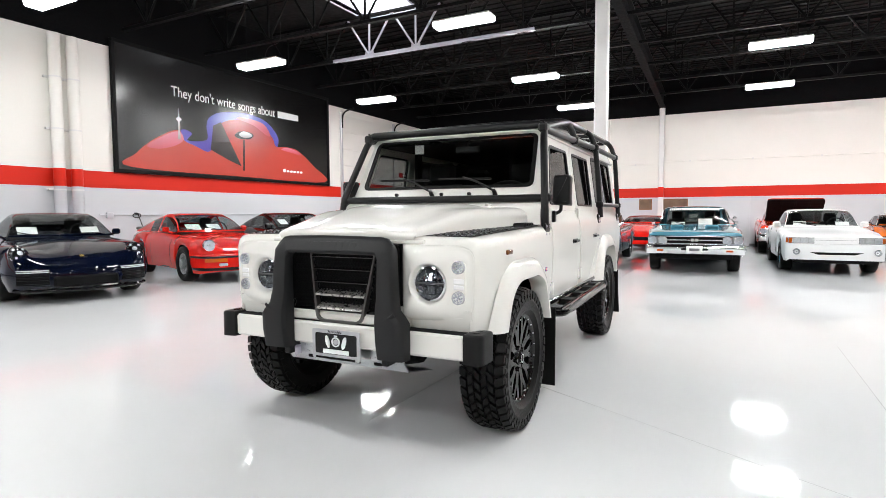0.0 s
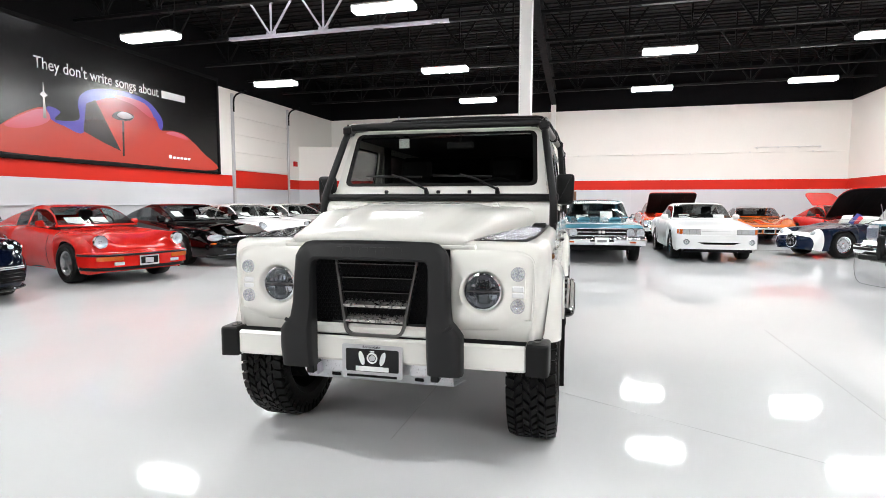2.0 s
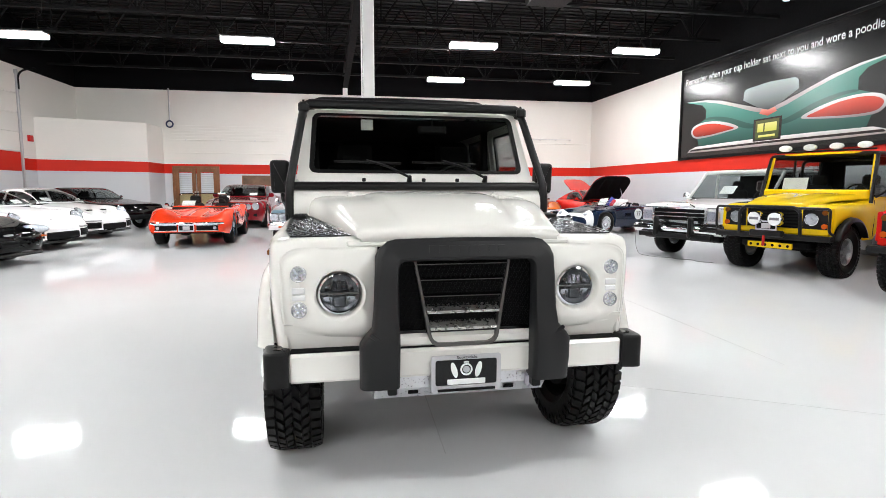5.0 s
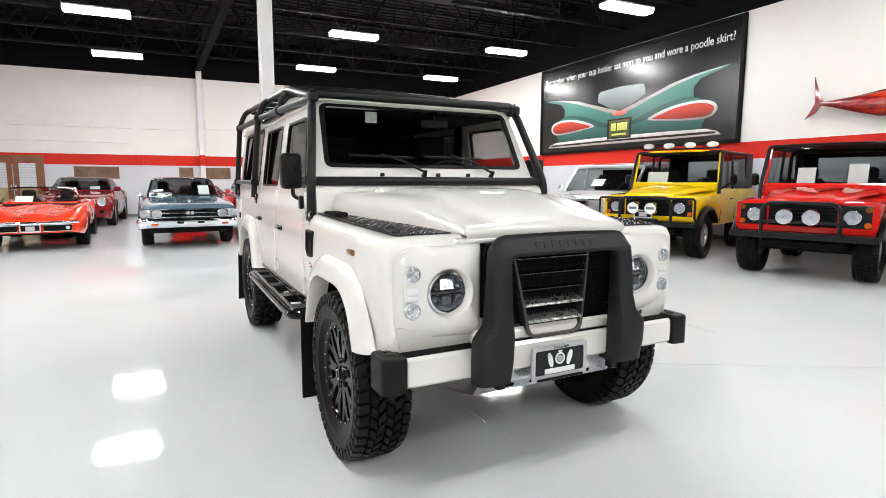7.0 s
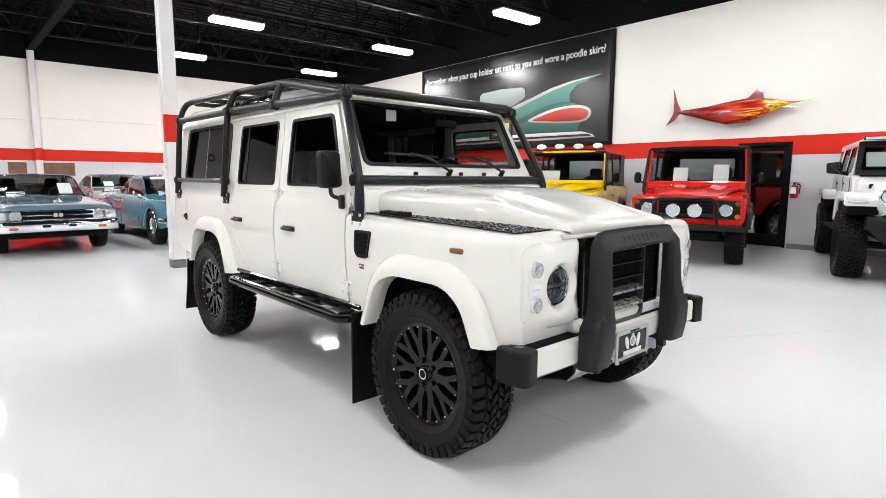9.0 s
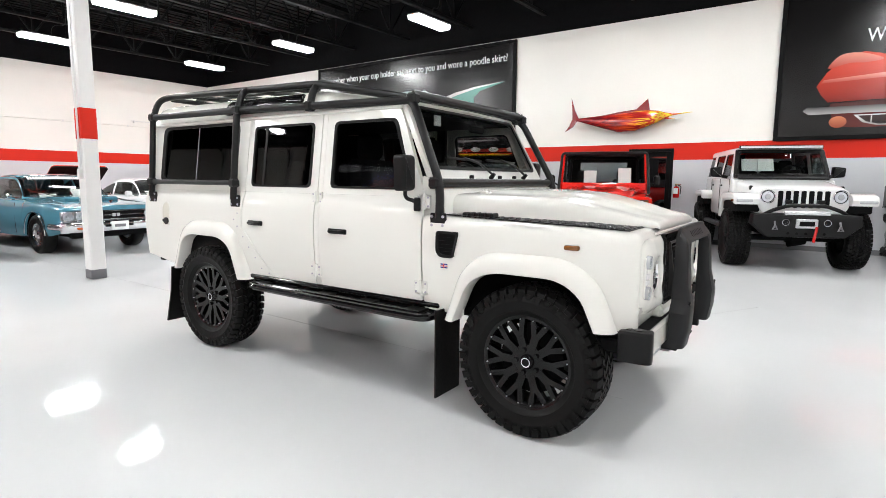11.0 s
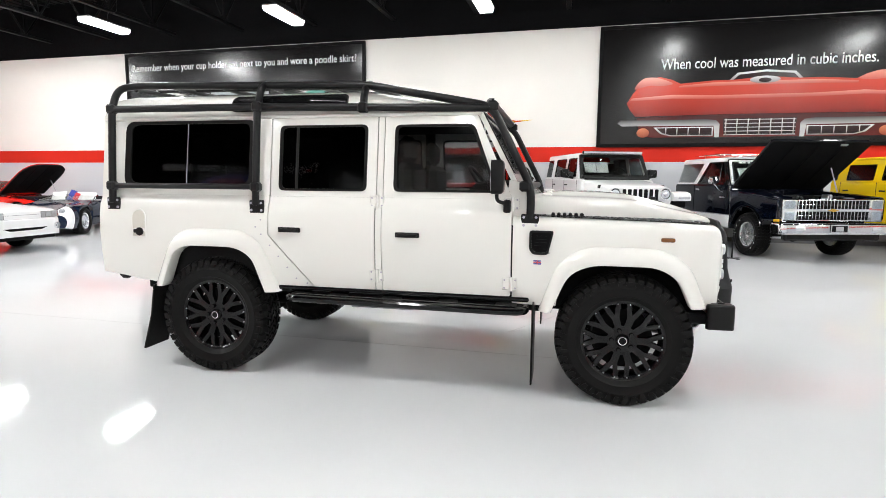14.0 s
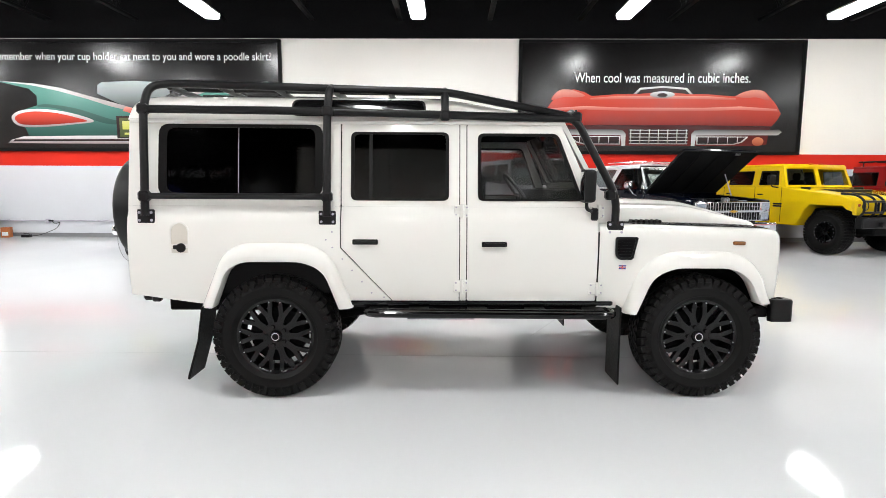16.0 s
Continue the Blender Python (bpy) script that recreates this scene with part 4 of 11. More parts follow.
F_OUT = bend([(0.56, 0.572), (0.455, 0.88), (0.29, 0.985), (-0.17, 0.985), (-0.33, 0.88), (-0.42, 0.64)], 0.12)
F_IN = bend([(0.485, 0.572), (0.385, 0.815), (0.25, 0.878), (-0.13, 0.878), (-0.25, 0.81), (-0.325, 0.64)], 0.12)
R_OUT = bend([(3.31, 0.61), (3.17, 0.96), (3.04, 1.03), (2.60, 1.03), (2.46, 0.94), (2.33, 0.605)], 0.12)
R_IN = bend([(3.225, 0.61), (3.13, 0.86), (3.03, 0.912), (2.64, 0.912), (2.51, 0.85), (2.415, 0.605)], 0.12)


def flare(outer, inner):
    o, i = resample(outer, 33), resample(inner, 33)
    rows = []
    for t, x in ((0.0, None), (0.06, 0.85), (0.2, 0.87), (0.5, 0.888), (0.85, 0.897), (1.0, 0.893), (1.03, 0.882), (1.0, 0.79)):
        rows.append([((sx(a[1]) - 0.004) if x is None else x, *a.lerp(b, t)) for a, b in zip(o, i)])
    return Geo().grid(rows)


both("wheel_arch_flare", flare(F_OUT, F_IN), P_CREAM, "glossy cream wheel-arch flare", 50)
both("wheel_arch_flare", flare(R_OUT, R_IN), P_CREAM, "glossy cream wheel-arch flare", 50)


# wings
def wing_top(y):
    return lerp([(-0.5, 1.118), (-0.2, 1.135), (0.75, 1.165)], y)


def bonnet_half(y):
    return lerp([(-0.55, 0.445), (-0.4, 0.47), (0.62, 0.70)], y)


def wing():
    ys = sorted([-0.497, -0.492, -0.482, -0.46, -0.42, -0.38] + [-0.345 + 0.03 * i for i in range(27)] + [0.447, 0.453, 0.52, 0.6, 0.7, 0.728])
    arch = [(p[0], p[1]) for p in F_IN[::-1]]
    rows = []
    for y in ys:
        f = lerp([(-0.497, 0.915), (-0.492, 0.930), (-0.482, 0.945), (-0.46, 0.962), (-0.40, 0.982), (-0.25, 1.0)], y)
        zt = wing_top(y) - lerp([(-0.497, 0.05), (-0.492, 0.03), (-0.482, 0.012), (-0.46, 0.0)], y)
        z0 = lerp(arch, y) if -0.34 < y < 0.45 else 0.645 if y < 0 else 0.60
        sec = []
        for t in (0, 0.15, 0.3, 0.5, 0.7, 0.85, 1.0):
            z = z0 + (zt - 0.055 - z0) * t
            sec.append((sx(z) * f, y, z))
        xs = sec[-1][0]
        sec += [(xs - 0.006, y, zt - 0.03), (xs - 0.022, y, zt - 0.012), (xs - 0.048, y, zt - 0.003), (xs - 0.075, y, zt)]
        sec += [(min(xs - 0.09, bonnet_half(y) + 0.005), y, zt + 0.004), (bonnet_half(y) - 0.06, y, zt + 0.004)]
        rows.append(sec)
    return Geo().grid(rows)


both("front_wing", wing(), P_CREAM, sharp=45)


def front_face():
    """Inner front panel: a back plate with raised edges round the lamp moulding."""
    g = Geo().box(0.34, -0.468, 0.645, 0.775, -0.44, 1.10, 0.004)
    g.box(0.735, -0.492, 0.66, 0.772, -0.45, 1.085, 0.012).box(0.34, -0.487, 1.04, 0.755, -0.45, 1.105, 0.012)
    return g.prism([(-0.45, 0.645), (-0.478, 0.645), (-0.505, 0.76), (-0.45, 0.76)], "x", 0.34, 0.765)


both("front_panel", front_face(), P_CREAM, sharp=50)
LAMP_X, LAMP_Z = 0.533, 0.888


def lamp_surround():
    """Moulding with a deep round recess for the headlight."""
    out = rounded([(0.372, 0.705), (0.42, 0.695), (0.62, 0.705), (0.772, 0.735), (0.778, 1.05), (0.72, 1.085), (0.372, 1.085)], [0.02, 0.03, 0.1, 0.06, 0.04, 0.05, 0.02], 5)
    n = 72

    def edge(a):
        d = Vector((math.cos(a), math.sin(a)))
        best = 1.0
        for p, q in zip(out, out[1:] + out[:1]):
            u, v = Vector(p) - Vector((LAMP_X, LAMP_Z)), Vector(q) - Vector(p)
            det = d.x * -v.y + d.y * v.x
            if abs(det) > 1e-9:
                k, w = (-u.x * v.y + u.y * v.x) / det, (d.x * u.y - d.y * u.x) / det
                if k > 0 and -1e-6 <= w <= 1 + 1e-6:
                    best = min(best, k)
        return best
    rings = []
    for row in range(9):
        ring = []
        for j in range(n):
            a = 2 * math.pi * j / n
            e, c = edge(a), (0.110, 0.104, 0.098, 0.094)
            r, y = ((e, -0.47), (e, -0.497), (e - 0.014, -0.506), (e - 0.036, -0.516), (max(e - 0.075, 0.112), -0.524), (c[0], -0.528), (c[1], -0.525), (c[2], -0.515), (c[3], -0.48))[row]
            x, z = LAMP_X + r * math.cos(a), LAMP_Z + r * math.sin(a)
            back = 0.014 * min(1.0, max(0.0, (x - 0.58) / 0.15)) if row in (2, 3, 4) else 0.0
            lip = 0.012 * max(0.0, 1 - (z - 0.735) / 0.10) if 3 <= row <= 4 and z < 0.83 else 0.0
            ring.append((x, y + back - lip * (1 if x < 0.66 else 0.4), z))
        rings.append(ring)
    return Geo().loft(rings, True, False)


both("lamp_surround", lamp_surround(), P_CREAM, sharp=60)
part("front_valance", Geo().box(-0.42, -0.535, 0.640, 0.42, -0.45, 0.712, 0.02), P_CREAM, HERO)
part("front_valance", Geo().box(-0.5, -0.50, 1.085, 0.5, -0.45, 1.11, 0.008), P_CREAM, HERO)
M_BOWL = mat("dark_lamp_bowl", (0.10, 0.105, 0.11), 0.25, 0.5, vary=0.08, rough_vary=0.03)
M_REFL = mat("lamp_reflector", (0.5, 0.51, 0.53), 0.14, 1.0, vary=0.04, rough_vary=0.02)
M_LED = mat("clear_led_lens", (0.72, 0.74, 0.76), 0.12, 0.35, coat=0.8, vary=0.15, scale=30, fine=200, bump=0.06)
for s in (-1, 1):
    o = round_lamp(HERO, s * LAMP_X, -0.472, LAMP_Z, 0.084, bezel=M_CHROME, depth=0.03, inner=M_BOWL)
    part("lamp_bar", Geo().box(-0.006, -0.078, -0.004, 0.010, 0.078, 0.004, 0.001), M_GUNMETAL, o)
    for y0, y1, h in ((-0.060, -0.036, 0.036), (-0.030, -0.013, 0.050), (-0.009, 0.009, 0.054), (0.013, 0.030, 0.050), (0.036, 0.060, 0.036)):
        part("lamp_cell", Geo().prism([(0.012, 0.008), (-0.004, 0.014), (0.012, h)], "y", y0, y1), M_REFL, o)
    for y0, y1, h in ((-0.066, -0.030, -0.046), (0.030, 0.066, -0.046)):
        part("lamp_cell", Geo().prism([(0.012, -0.008), (-0.004, -0.012), (0.012, h)], "y", y0, y1), M_REFL, o)
    part("lamp_cell", Geo().box(0.0, -0.026, -0.058, 0.012, 0.026, -0.012, 0.008), M_BOWL, o)
    for y in (-0.046, 0.046):
        part("lamp_rib", Geo().tube([(0.004, y * 0.6, 0.062), (0.0, y, 0.0), (0.004, y * 0.7, -0.055)], 0.003, 6), M_GUNMETAL, o)
    st_ = part("lamp_strip", bevelled(rounded([(s * 0.663, 0.80), (s * 0.735, 0.80), (s * 0.735, 1.004), (s * 0.663, 1.004)], 0.02, 4), "y", -0.49, -0.5145, 0.003), P_CREAM, HERO, sharp=60)
    for z in (0.978, 0.827):
        o = round_lamp(HERO, s * 0.699, -0.511, z, 0.031, "side_lamp", M_LED, depth=0.010, inner=M_LED)
        for a in range(13):
            rr_, aa = (0.0, 0.0) if a == 12 else ((0.022, a * math.pi / 4) if a < 8 else (0.011, (a - 8) * math.pi / 2 + 0.4))
            cx, cy = rr_ * math.cos(aa), rr_ * math.sin(aa)
            part("lamp_cell", Geo().cyl((-0.006, cx, cy), (0.006, cx, cy), 0.0062, 0.0035, 8), M_CHROME if a % 3 else M_LED, o)
    for z0, z1 in ((0.866, 0.890), (0.894, 0.922)):
        part("lamp_block", Geo().box(s * 0.672, -0.523, z0, s * 0.728, -0.512, z1, 0.004), P_WHITE, st_)
    part("indicator", bevelled(rounded([(-0.225, 1.024), (-0.145, 1.024), (-0.145, 1.05), (-0.225, 1.05)], 0.012, 3), "x", sx(1.03) - 0.01, sx(1.03) + 0.014, 0.006) if s > 0 else bevelled(rounded([(-0.225, 1.024), (-0.145, 1.024), (-0.145, 1.05), (-0.225, 1.05)], 0.012, 3), "x", sx(1.03) - 0.01, sx(1.03) + 0.014, 0.006).flip(), M_AMBER_DARK, HERO, "amber side indicator")

# bonnet: a shell with a rounded front lip and short upright sides
rows = []
for y, zb_ in ((-0.490, 1.098), (-0.497, 1.108), (-0.502, 1.124), (-0.500, 1.138), (-0.492, 1.150), (-0.475, 1.159), (-0.45, 1.166), (-0.42, 1.173), (-0.36, 1.185), (-0.3, 1.197), (-0.2, 1.219), (-0.1, 1.243), (0.0, 1.262), (0.15, 1.272), (0.3, 1.276), (0.45, 1.280), (0.58, 1.284), (0.62, 1.285)):
    hw = bonnet_half(y) - (0.012 if zb_ < 1.13 else 0.0)
    rise = 0.03 * min(1.0, max(0.0, (zb_ - 1.150) / 0.05)) * (1.0 if y < 0.45 else max(0.2, (0.64 - y) / 0.19))
    low = min(zb_ - 0.004, wing_top(y) + 0.006)
    row = []
    for u, dz in ((0, 1), (0.2, 1), (0.42, 0.97), (0.5, 0.85), (0.56, 0.4), (0.62, 0.08), (0.75, 0), (0.88, -0.04), (0.94, -0.12), (0.975, -0.28), (0.992, -0.5), (1.0, -0.8), (1.0, -1.0)):
        row.append((u * hw, y, zb_ + (rise * dz if dz >= 0 else dz * (zb_ - low))))
    rows.append([(-x, yy, z) for x, yy, z in row[:0:-1]] + row)
part("bonnet", Geo().grid(rows), P_CREAM, HERO, "cream bonnet with a raised centre", 50)
both("bonnet_bracket", Geo().box(0.42, 0.5, 1.265, 0.475, 0.57, 1.30, 0.012).box(0.432, 0.50, 1.29, 0.463, 0.54, 1.312, 0.008), P_CREAM)
# chequer plates on the wing tops, with raised bars
for s in (1, -1):
    g = Geo()
    a = [(bonnet_half(-0.43) + 0.012, -0.43), (0.735, -0.43), (0.765, -0.25), (0.785, 0.2), (0.785, 0.6), (bonnet_half(0.6) + 0.01, 0.6)]
    g.loft([[(s * x, y, wing_top(y) + 0.003) for x, y in a], [(s * x, y, wing_top(y) + 0.008) for x, y in a]])
    o = part("chequer_plate", g, M_CHEQUER, HERO, "black chequer-plate wing top")
    g = Geo()
    y, k = -0.415, 0
    while y < 0.57:
        x = bonnet_half(y) + 0.03 + (0.02 if k % 2 else 0)
        while x < min(0.755, 0.755 + (y + 0.25) * 0.17):
            g.box(-0.016, -0.005, 0, 0.016, 0.005, 0.0035, 0.002, m=pose(s * x, y, wing_top(y) + 0.007, 0, 0, 45 if int(round(x / 0.04) + k) % 2 else -45))
            x += 0.04
        y += 0.024
        k += 1
    tagged(part("tread_bar", g, mat("worn_tread_bars", (0.16, 0.16, 0.17), 0.25, 0.8, vary=0.1, rough_vary=0.03), o), kind="stuff")
    g = Geo()
    for k in range(6):
        g.box(s * 0.70, 0.30 + 0.035 * k, wing_top(0.35), s * 0.775, 0.322 + 0.035 * k, wing_top(0.35) + 0.03, 0.006)
    part("wing_top_vent", g, M_BLACK_PLASTIC, o)

# cowl and windscreen
part("cowl", Geo().prism([(0.60, 1.1), (0.615, 1.27), (0.64, 1.305), (0.68, 1.325), (0.70, 1.37), (0.76, 1.385), (0.80, 1.1)], "x", -0.785, 0.785), P_CREAM, HERO)
SB, ST = Vector((0, 0.712, 1.372)), Vector((0, 0.962, 1.842))


def screen(x, s, d=0.0):
    p = SB.lerp(ST, s)
    n = Vector((0, -(ST - SB).z, (ST - SB).y)).normalized()
    return (x, p.y + n.y * d, p.z + n.z * d)


def screen_ring(xb, xt, s0, s1, r, d):
    out = rounded([(-xb, s0 * 0.53), (xb, s0 * 0.53), (xt, s1 * 0.53), (-xt, s1 * 0.53)], r, 5)
    return [screen(x, q / 0.53, d) for x, q in out]


oo, ii = screen_ring(0.765, 0.705, 0.0, 1.0, 0.02, 0.0), screen_ring(0.69, 0.667, 0.12, 0.94, 0.05, 0.0)
part("windscreen_frame", slab(Geo().ring(oo, ii), (0, 0.035, 0)), P_CREAM, HERO)
o2, i2 = screen_ring(0.699, 0.675, 0.108, 0.952, 0.055, 0.006), screen_ring(0.669, 0.645, 0.155, 0.915, 0.04, 0.006)
part("windscreen_seal", slab(Geo().ring(o2, i2), (0, 0.012, 0)), M_RUBBER, HERO, "black rubber windscreen seal")
ws = Geo()
ws.v = screen_ring(0.68, 0.655, 0.145, 0.925, 0.045, 0.0)
ws.f = [list(range(len(ws.v)))]
part("windscreen", slab(ws, (0, 0.005, 0)), M_GLASS_SCREEN, HERO)
for x0, x1 in ((-0.07, -0.34), (0.43, 0.16)):
    a, b = screen(x0, 0.03, 0.03), screen(x1, 0.27, 0.02)
    o = part("wiper", Geo().tube([a, screen((x0 + x1) / 2, 0.16, 0.045), b], 0.008, 8), M_BLACK_PLASTIC, HERO)
    part("wiper_blade", Geo().tube([screen(x1 - 0.2, 0.26, 0.014), screen(x1 + 0.22, 0.24, 0.014)], 0.008, 6), M_BLACK_PLASTIC, o)
    part("wiper_pivot", Geo().cyl(screen(x0, 0.0, 0.0), screen(x0, 0.03, 0.045), 0.018, 0.012, 10), M_BLACK_PLASTIC, o)
for x in (-0.36, 0.02, 0.24):
    part("washer_jet", Geo().box(x - 0.012, 0.672, 1.372, x + 0.012, 0.70, 1.395, 0.005), M_BLACK_PLASTIC, HERO)
part("rear_view_mirror", Geo().box(0.02, 0.93, 1.70, 0.22, 0.955, 1.755, 0.015).tube([(0.12, 0.945, 1.75), (0.12, 0.97, 1.80)], 0.008, 6), M_SATIN_BLACK, HERO)

# doors and side panels
both("front_door", skin(rounded([(0.738, 0.648), (1.588, 0.648), (1.588, 1.262), (0.738, 1.262)], 0.012, 2)), P_CREAM)
both("rear_door", skin([(1.64, 0.648), (2.075, 0.648), (2.402, 1.0), (2.402, 1.262), (1.64, 1.262)]), P_CREAM)
both("door_pillar", skin([(1.594, 0.648), (1.634, 0.648), (1.634, 1.80), (1.594, 1.80)], -0.004), P_CREAM)
arch = [(p[0], p[1]) for p in R_IN[::-1]]
q = [(2.41, 1.262), (2.41, 0.997), (2.083, 0.648), (2.40, 0.648)] + [p for p in arch if p[1] > 0.66] + [(3.245, 0.63), (3.32, 0.625), (3.765, 0.69), (3.765, 1.262)]
both("rear_quarter", skin(q), P_CREAM)
both("door_sill", skin([(0.72, 0.60), (2.40, 0.60), (2.40, 0.64), (0.72, 0.64)], -0.012, ()), M_SATIN_BLACK)


def window(outer, inner, gm, name, frame_mat=None, seal=0.014, r=0.04, frame=None):
    o, i = rounded(outer, 0.012, 4), rounded(inner, r, 4)
    fr = slab(Geo().ring(on_side(o), on_side(i)), (-0.03, 0, 0))
    cen = Vector((sum(p[0] for p in inner) / len(inner), sum(p[1] for p in inner) / len(inner)))
    i2 = [tuple(Vector(p) + (cen - Vector(p)).normalized() * seal * 1.3) for p in i]
    sl = slab(Geo().ring(on_side([tuple(Vector(p) - (cen - Vector(p)).normalized() * 0.006) for p in i], 0.004), on_side(i2, 0.004)), (-0.02, 0, 0))
    pn = Geo()
    pn.v = on_side(i, -0.008)
    pn.f = [list(range(len(pn.v)))]
    pn = slab(pn, (-0.005, 0, 0))
    for k in (0, 1):
        f_ = lambda g: g if k == 0 else g.flip()
        w = part(name, f_(fr), frame_mat or P_CREAM, HERO)
        part("seal", f_(sl), M_RUBBER, w)
        part("pane", f_(pn), gm, w)


window([(0.738, 1.2625), (1.588, 1.2625), (1.588, 1.795), (0.975, 1.795)], [(0.835, 1.305), (1.515, 1.305), (1.515, 1.735), (1.0, 1.735)], M_GLASS_HERO, "door_window")
window([(1.64, 1.2625), (2.402, 1.2625), (2.402, 1.795), (1.64, 1.795)], [(1.712, 1.305), (2.338, 1.305), (2.338, 1.74), (1.712, 1.74)], M_GLASS_DARK, "door_window")
window([(2.41, 1.2625), (3.765, 1.2625), (3.765, 1.795), (2.41, 1.795)], [(2.53, 1.325), (3.575, 1.325), (3.575, 1.785), (2.53, 1.785)], M_GLASS_DARK, "rear_side_window", seal=0.035, r=0.07)
both("window_divider", skin([(3.069, 1.345), (3.0715, 1.345), (3.0715, 1.765), (3.069, 1.765)], -0.004, ()), M_STEEL_GREY)
both("window_divider", skin([(2.205, 1.315), (2.225, 1.315), (2.225, 1.73), (2.205, 1.73)], -0.004, ()), M_BLACK_PLASTIC)
for y, z in ((1.33, 1.022), (2.165, 1.035)):
    both("door_handle", Geo().box(sx(z) - 0.005, y, z - 0.016, sx(z) + 0.006, y + 0.165, z + 0.018, 0.006).box(sx(z) + 0.004, y + 0.01, z - 0.008, sx(z) + 0.028, y + 0.15, z + 0.01, 0.006), M_BLACK_PLASTIC, "black door handle")
for y, z in ((0.735, 0.73), (0.735, 1.235), (1.62, 0.745), (1.62, 1.235)):
    x = sx(z)
    both("door_hinge", Geo().box(x - 0.01, y - 0.04, z - 0.04, x + 0.008, y + 0.055, z + 0.04, 0.006).cyl((x + 0.012, y, z - 0.045), (x + 0.012, y, z + 0.045), 0.011, n=10), P_CREAM, "cream exposed door hinge")
    g = Geo()
    for dy in (-0.028, 0.04):
        for dz in (-0.025, 0.025):
            g.cyl((x + 0.004, y + dy, z + dz), (x + 0.012, y + dy, z + dz), 0.006, n=8)
    both("hinge_bolts", g, M_STEEL_GREY)
# side vents, flag badge, fuel pocket
o = rounded([(0.475, 1.075), (0.625, 1.075), (0.625, 0.955), (0.60, 0.925), (0.51, 0.925)], 0.018, 3)
i = [tuple(Vector((0.553, 1.003)).lerp(Vector(p), 0.80)) for p in o]
part("side_vent", slab(Geo().ring(on_side(o, 0.012), on_side(i, 0.008)), (-0.012, 0, 0)).flip(), M_BLACK_PLASTIC, HERO, "black side vent")
g = Geo()
g.v = on_side(i, 0.002)
g.f = [list(range(len(g.v)))]
for k in range(7):
    g.box(sx(1.0) + 0.001, 0.50 + 0.004 * k, 0.935 + 0.02 * k, sx(1.0) + 0.005, 0.605, 0.941 + 0.02 * k)
part("vent_mesh", g.flip(), M_MESH, HERO)
for y0, y1, z0, z1, mt in ((0.55, 0.596, 0.863, 0.889, M_BLUE), (0.55, 0.596, 0.8735, 0.8785, M_FLAGRED), (0.570, 0.576, 0.863, 0.889, M_FLAGRED)):
    d = 0.0025 if mt is M_BLUE else 0.0035
    both("flag_badge", Geo().box(sx(0.87) - 0.002, y0, z0, sx(0.87) + d, y1, z1), mt)
both("flag_badge", Geo().box(sx(0.87) - 0.002, 0.55, 0.871, sx(0.87) + 0.003, 0.596, 0.881), M_PAPER)
pocket = [(3.375, 0.955), (3.495, 0.955)] + [(3.435 + 0.06 * math.cos(math.pi * k / 10), 1.10 + 0.06 * math.sin(math.pi * k / 10)) for k in range(11)]
inner = [(3.437 + (y - 3.437) * 0.86, 1.05 + (z - 1.05) * 0.92) for y, z in pocket]
part("fuel_pocket", Geo().ring([(-x, y, z) for x, y, z in on_side(pocket, 0.005)], [(-x, y, z) for x, y, z in on_side(inner, 0.003)]), P_CREAM, HERO, sharp=80, solid=0.004)
g = Geo()
g.v = [(-x, y, z) for x, y, z in on_side(inner, 0.002)]
g.f = [list(range(len(g.v)))]
# flat back; the shade of a deep pocket is put into its darker cream
part("fuel_pocket_back", g, mat("shaded_cream_recess", (0.60, 0.57, 0.50), 0.5), HERO, solid=0.002)
part("fuel_cap", Geo().cyl((-sx(1.0) - 0.010, 3.425, 0.995), (-sx(1.0) + 0.01, 3.425, 0.995), 0.030, n=16).box(-sx(1.0) - 0.012, 3.44, 0.985, -sx(1.0), 3.475, 1.012, 0.005), M_BLACK_PLASTIC, HERO)
# rivets on the rear quarter
for y, z in [(2.21 + 0.062 * k, 0.70 + 0.075 * k) for k in range(5)] + [(2.46, 1.18), (2.46, 1.10), (2.50, 1.05), (2.13, 0.67)]:
    both("rivet", Geo().cyl((sx(z), y, z), (sx(z) + 0.003, y, z), 0.006, n=6), M_STEEL_GREY)
# waist and roof rails
both("gutter", Geo().tube([(0.728, 0.955, 1.805), (0.728, 3.76, 1.805)], 0.014, 8), P_CREAM)
rows = []
for y in (0.945, 0.955, 1.0, 1.1, 1.25, 1.45, 1.65, 1.85, 2.5, 3.2, 3.6, 3.72, 3.765, 3.775):
    h = lerp([(0.945, 0.0), (0.955, 0.02), (1.0, 0.045), (1.25, 0.085), (1.65, 0.155), (1.85, 0.17), (3.6, 0.175), (3.72, 0.16), (3.765, 0.12), (3.775, 0.08)], y)
    sec = [(0.728, 1.812), (0.716, 1.812 + 0.25 * h), (0.69, 1.812 + 0.62 * h), (0.656, 1.812 + 0.85 * h), (0.59, 1.812 + 0.96 * h), (0.4, 1.812 + 1.0 * h), (0, 1.815 + 1.03 * h)]
    rows.append([(x, y, z) for x, z in sec] + [(-x, y, z) for x, z in sec[-2::-1]])
part("roof", Geo().grid(rows), P_CREAM, HERO, "cream ribbed roof", 50)
part("headliner", Geo().box(-0.70, 0.98, 1.79, 0.70, 3.72, 1.80), M_INTERIOR, HERO)
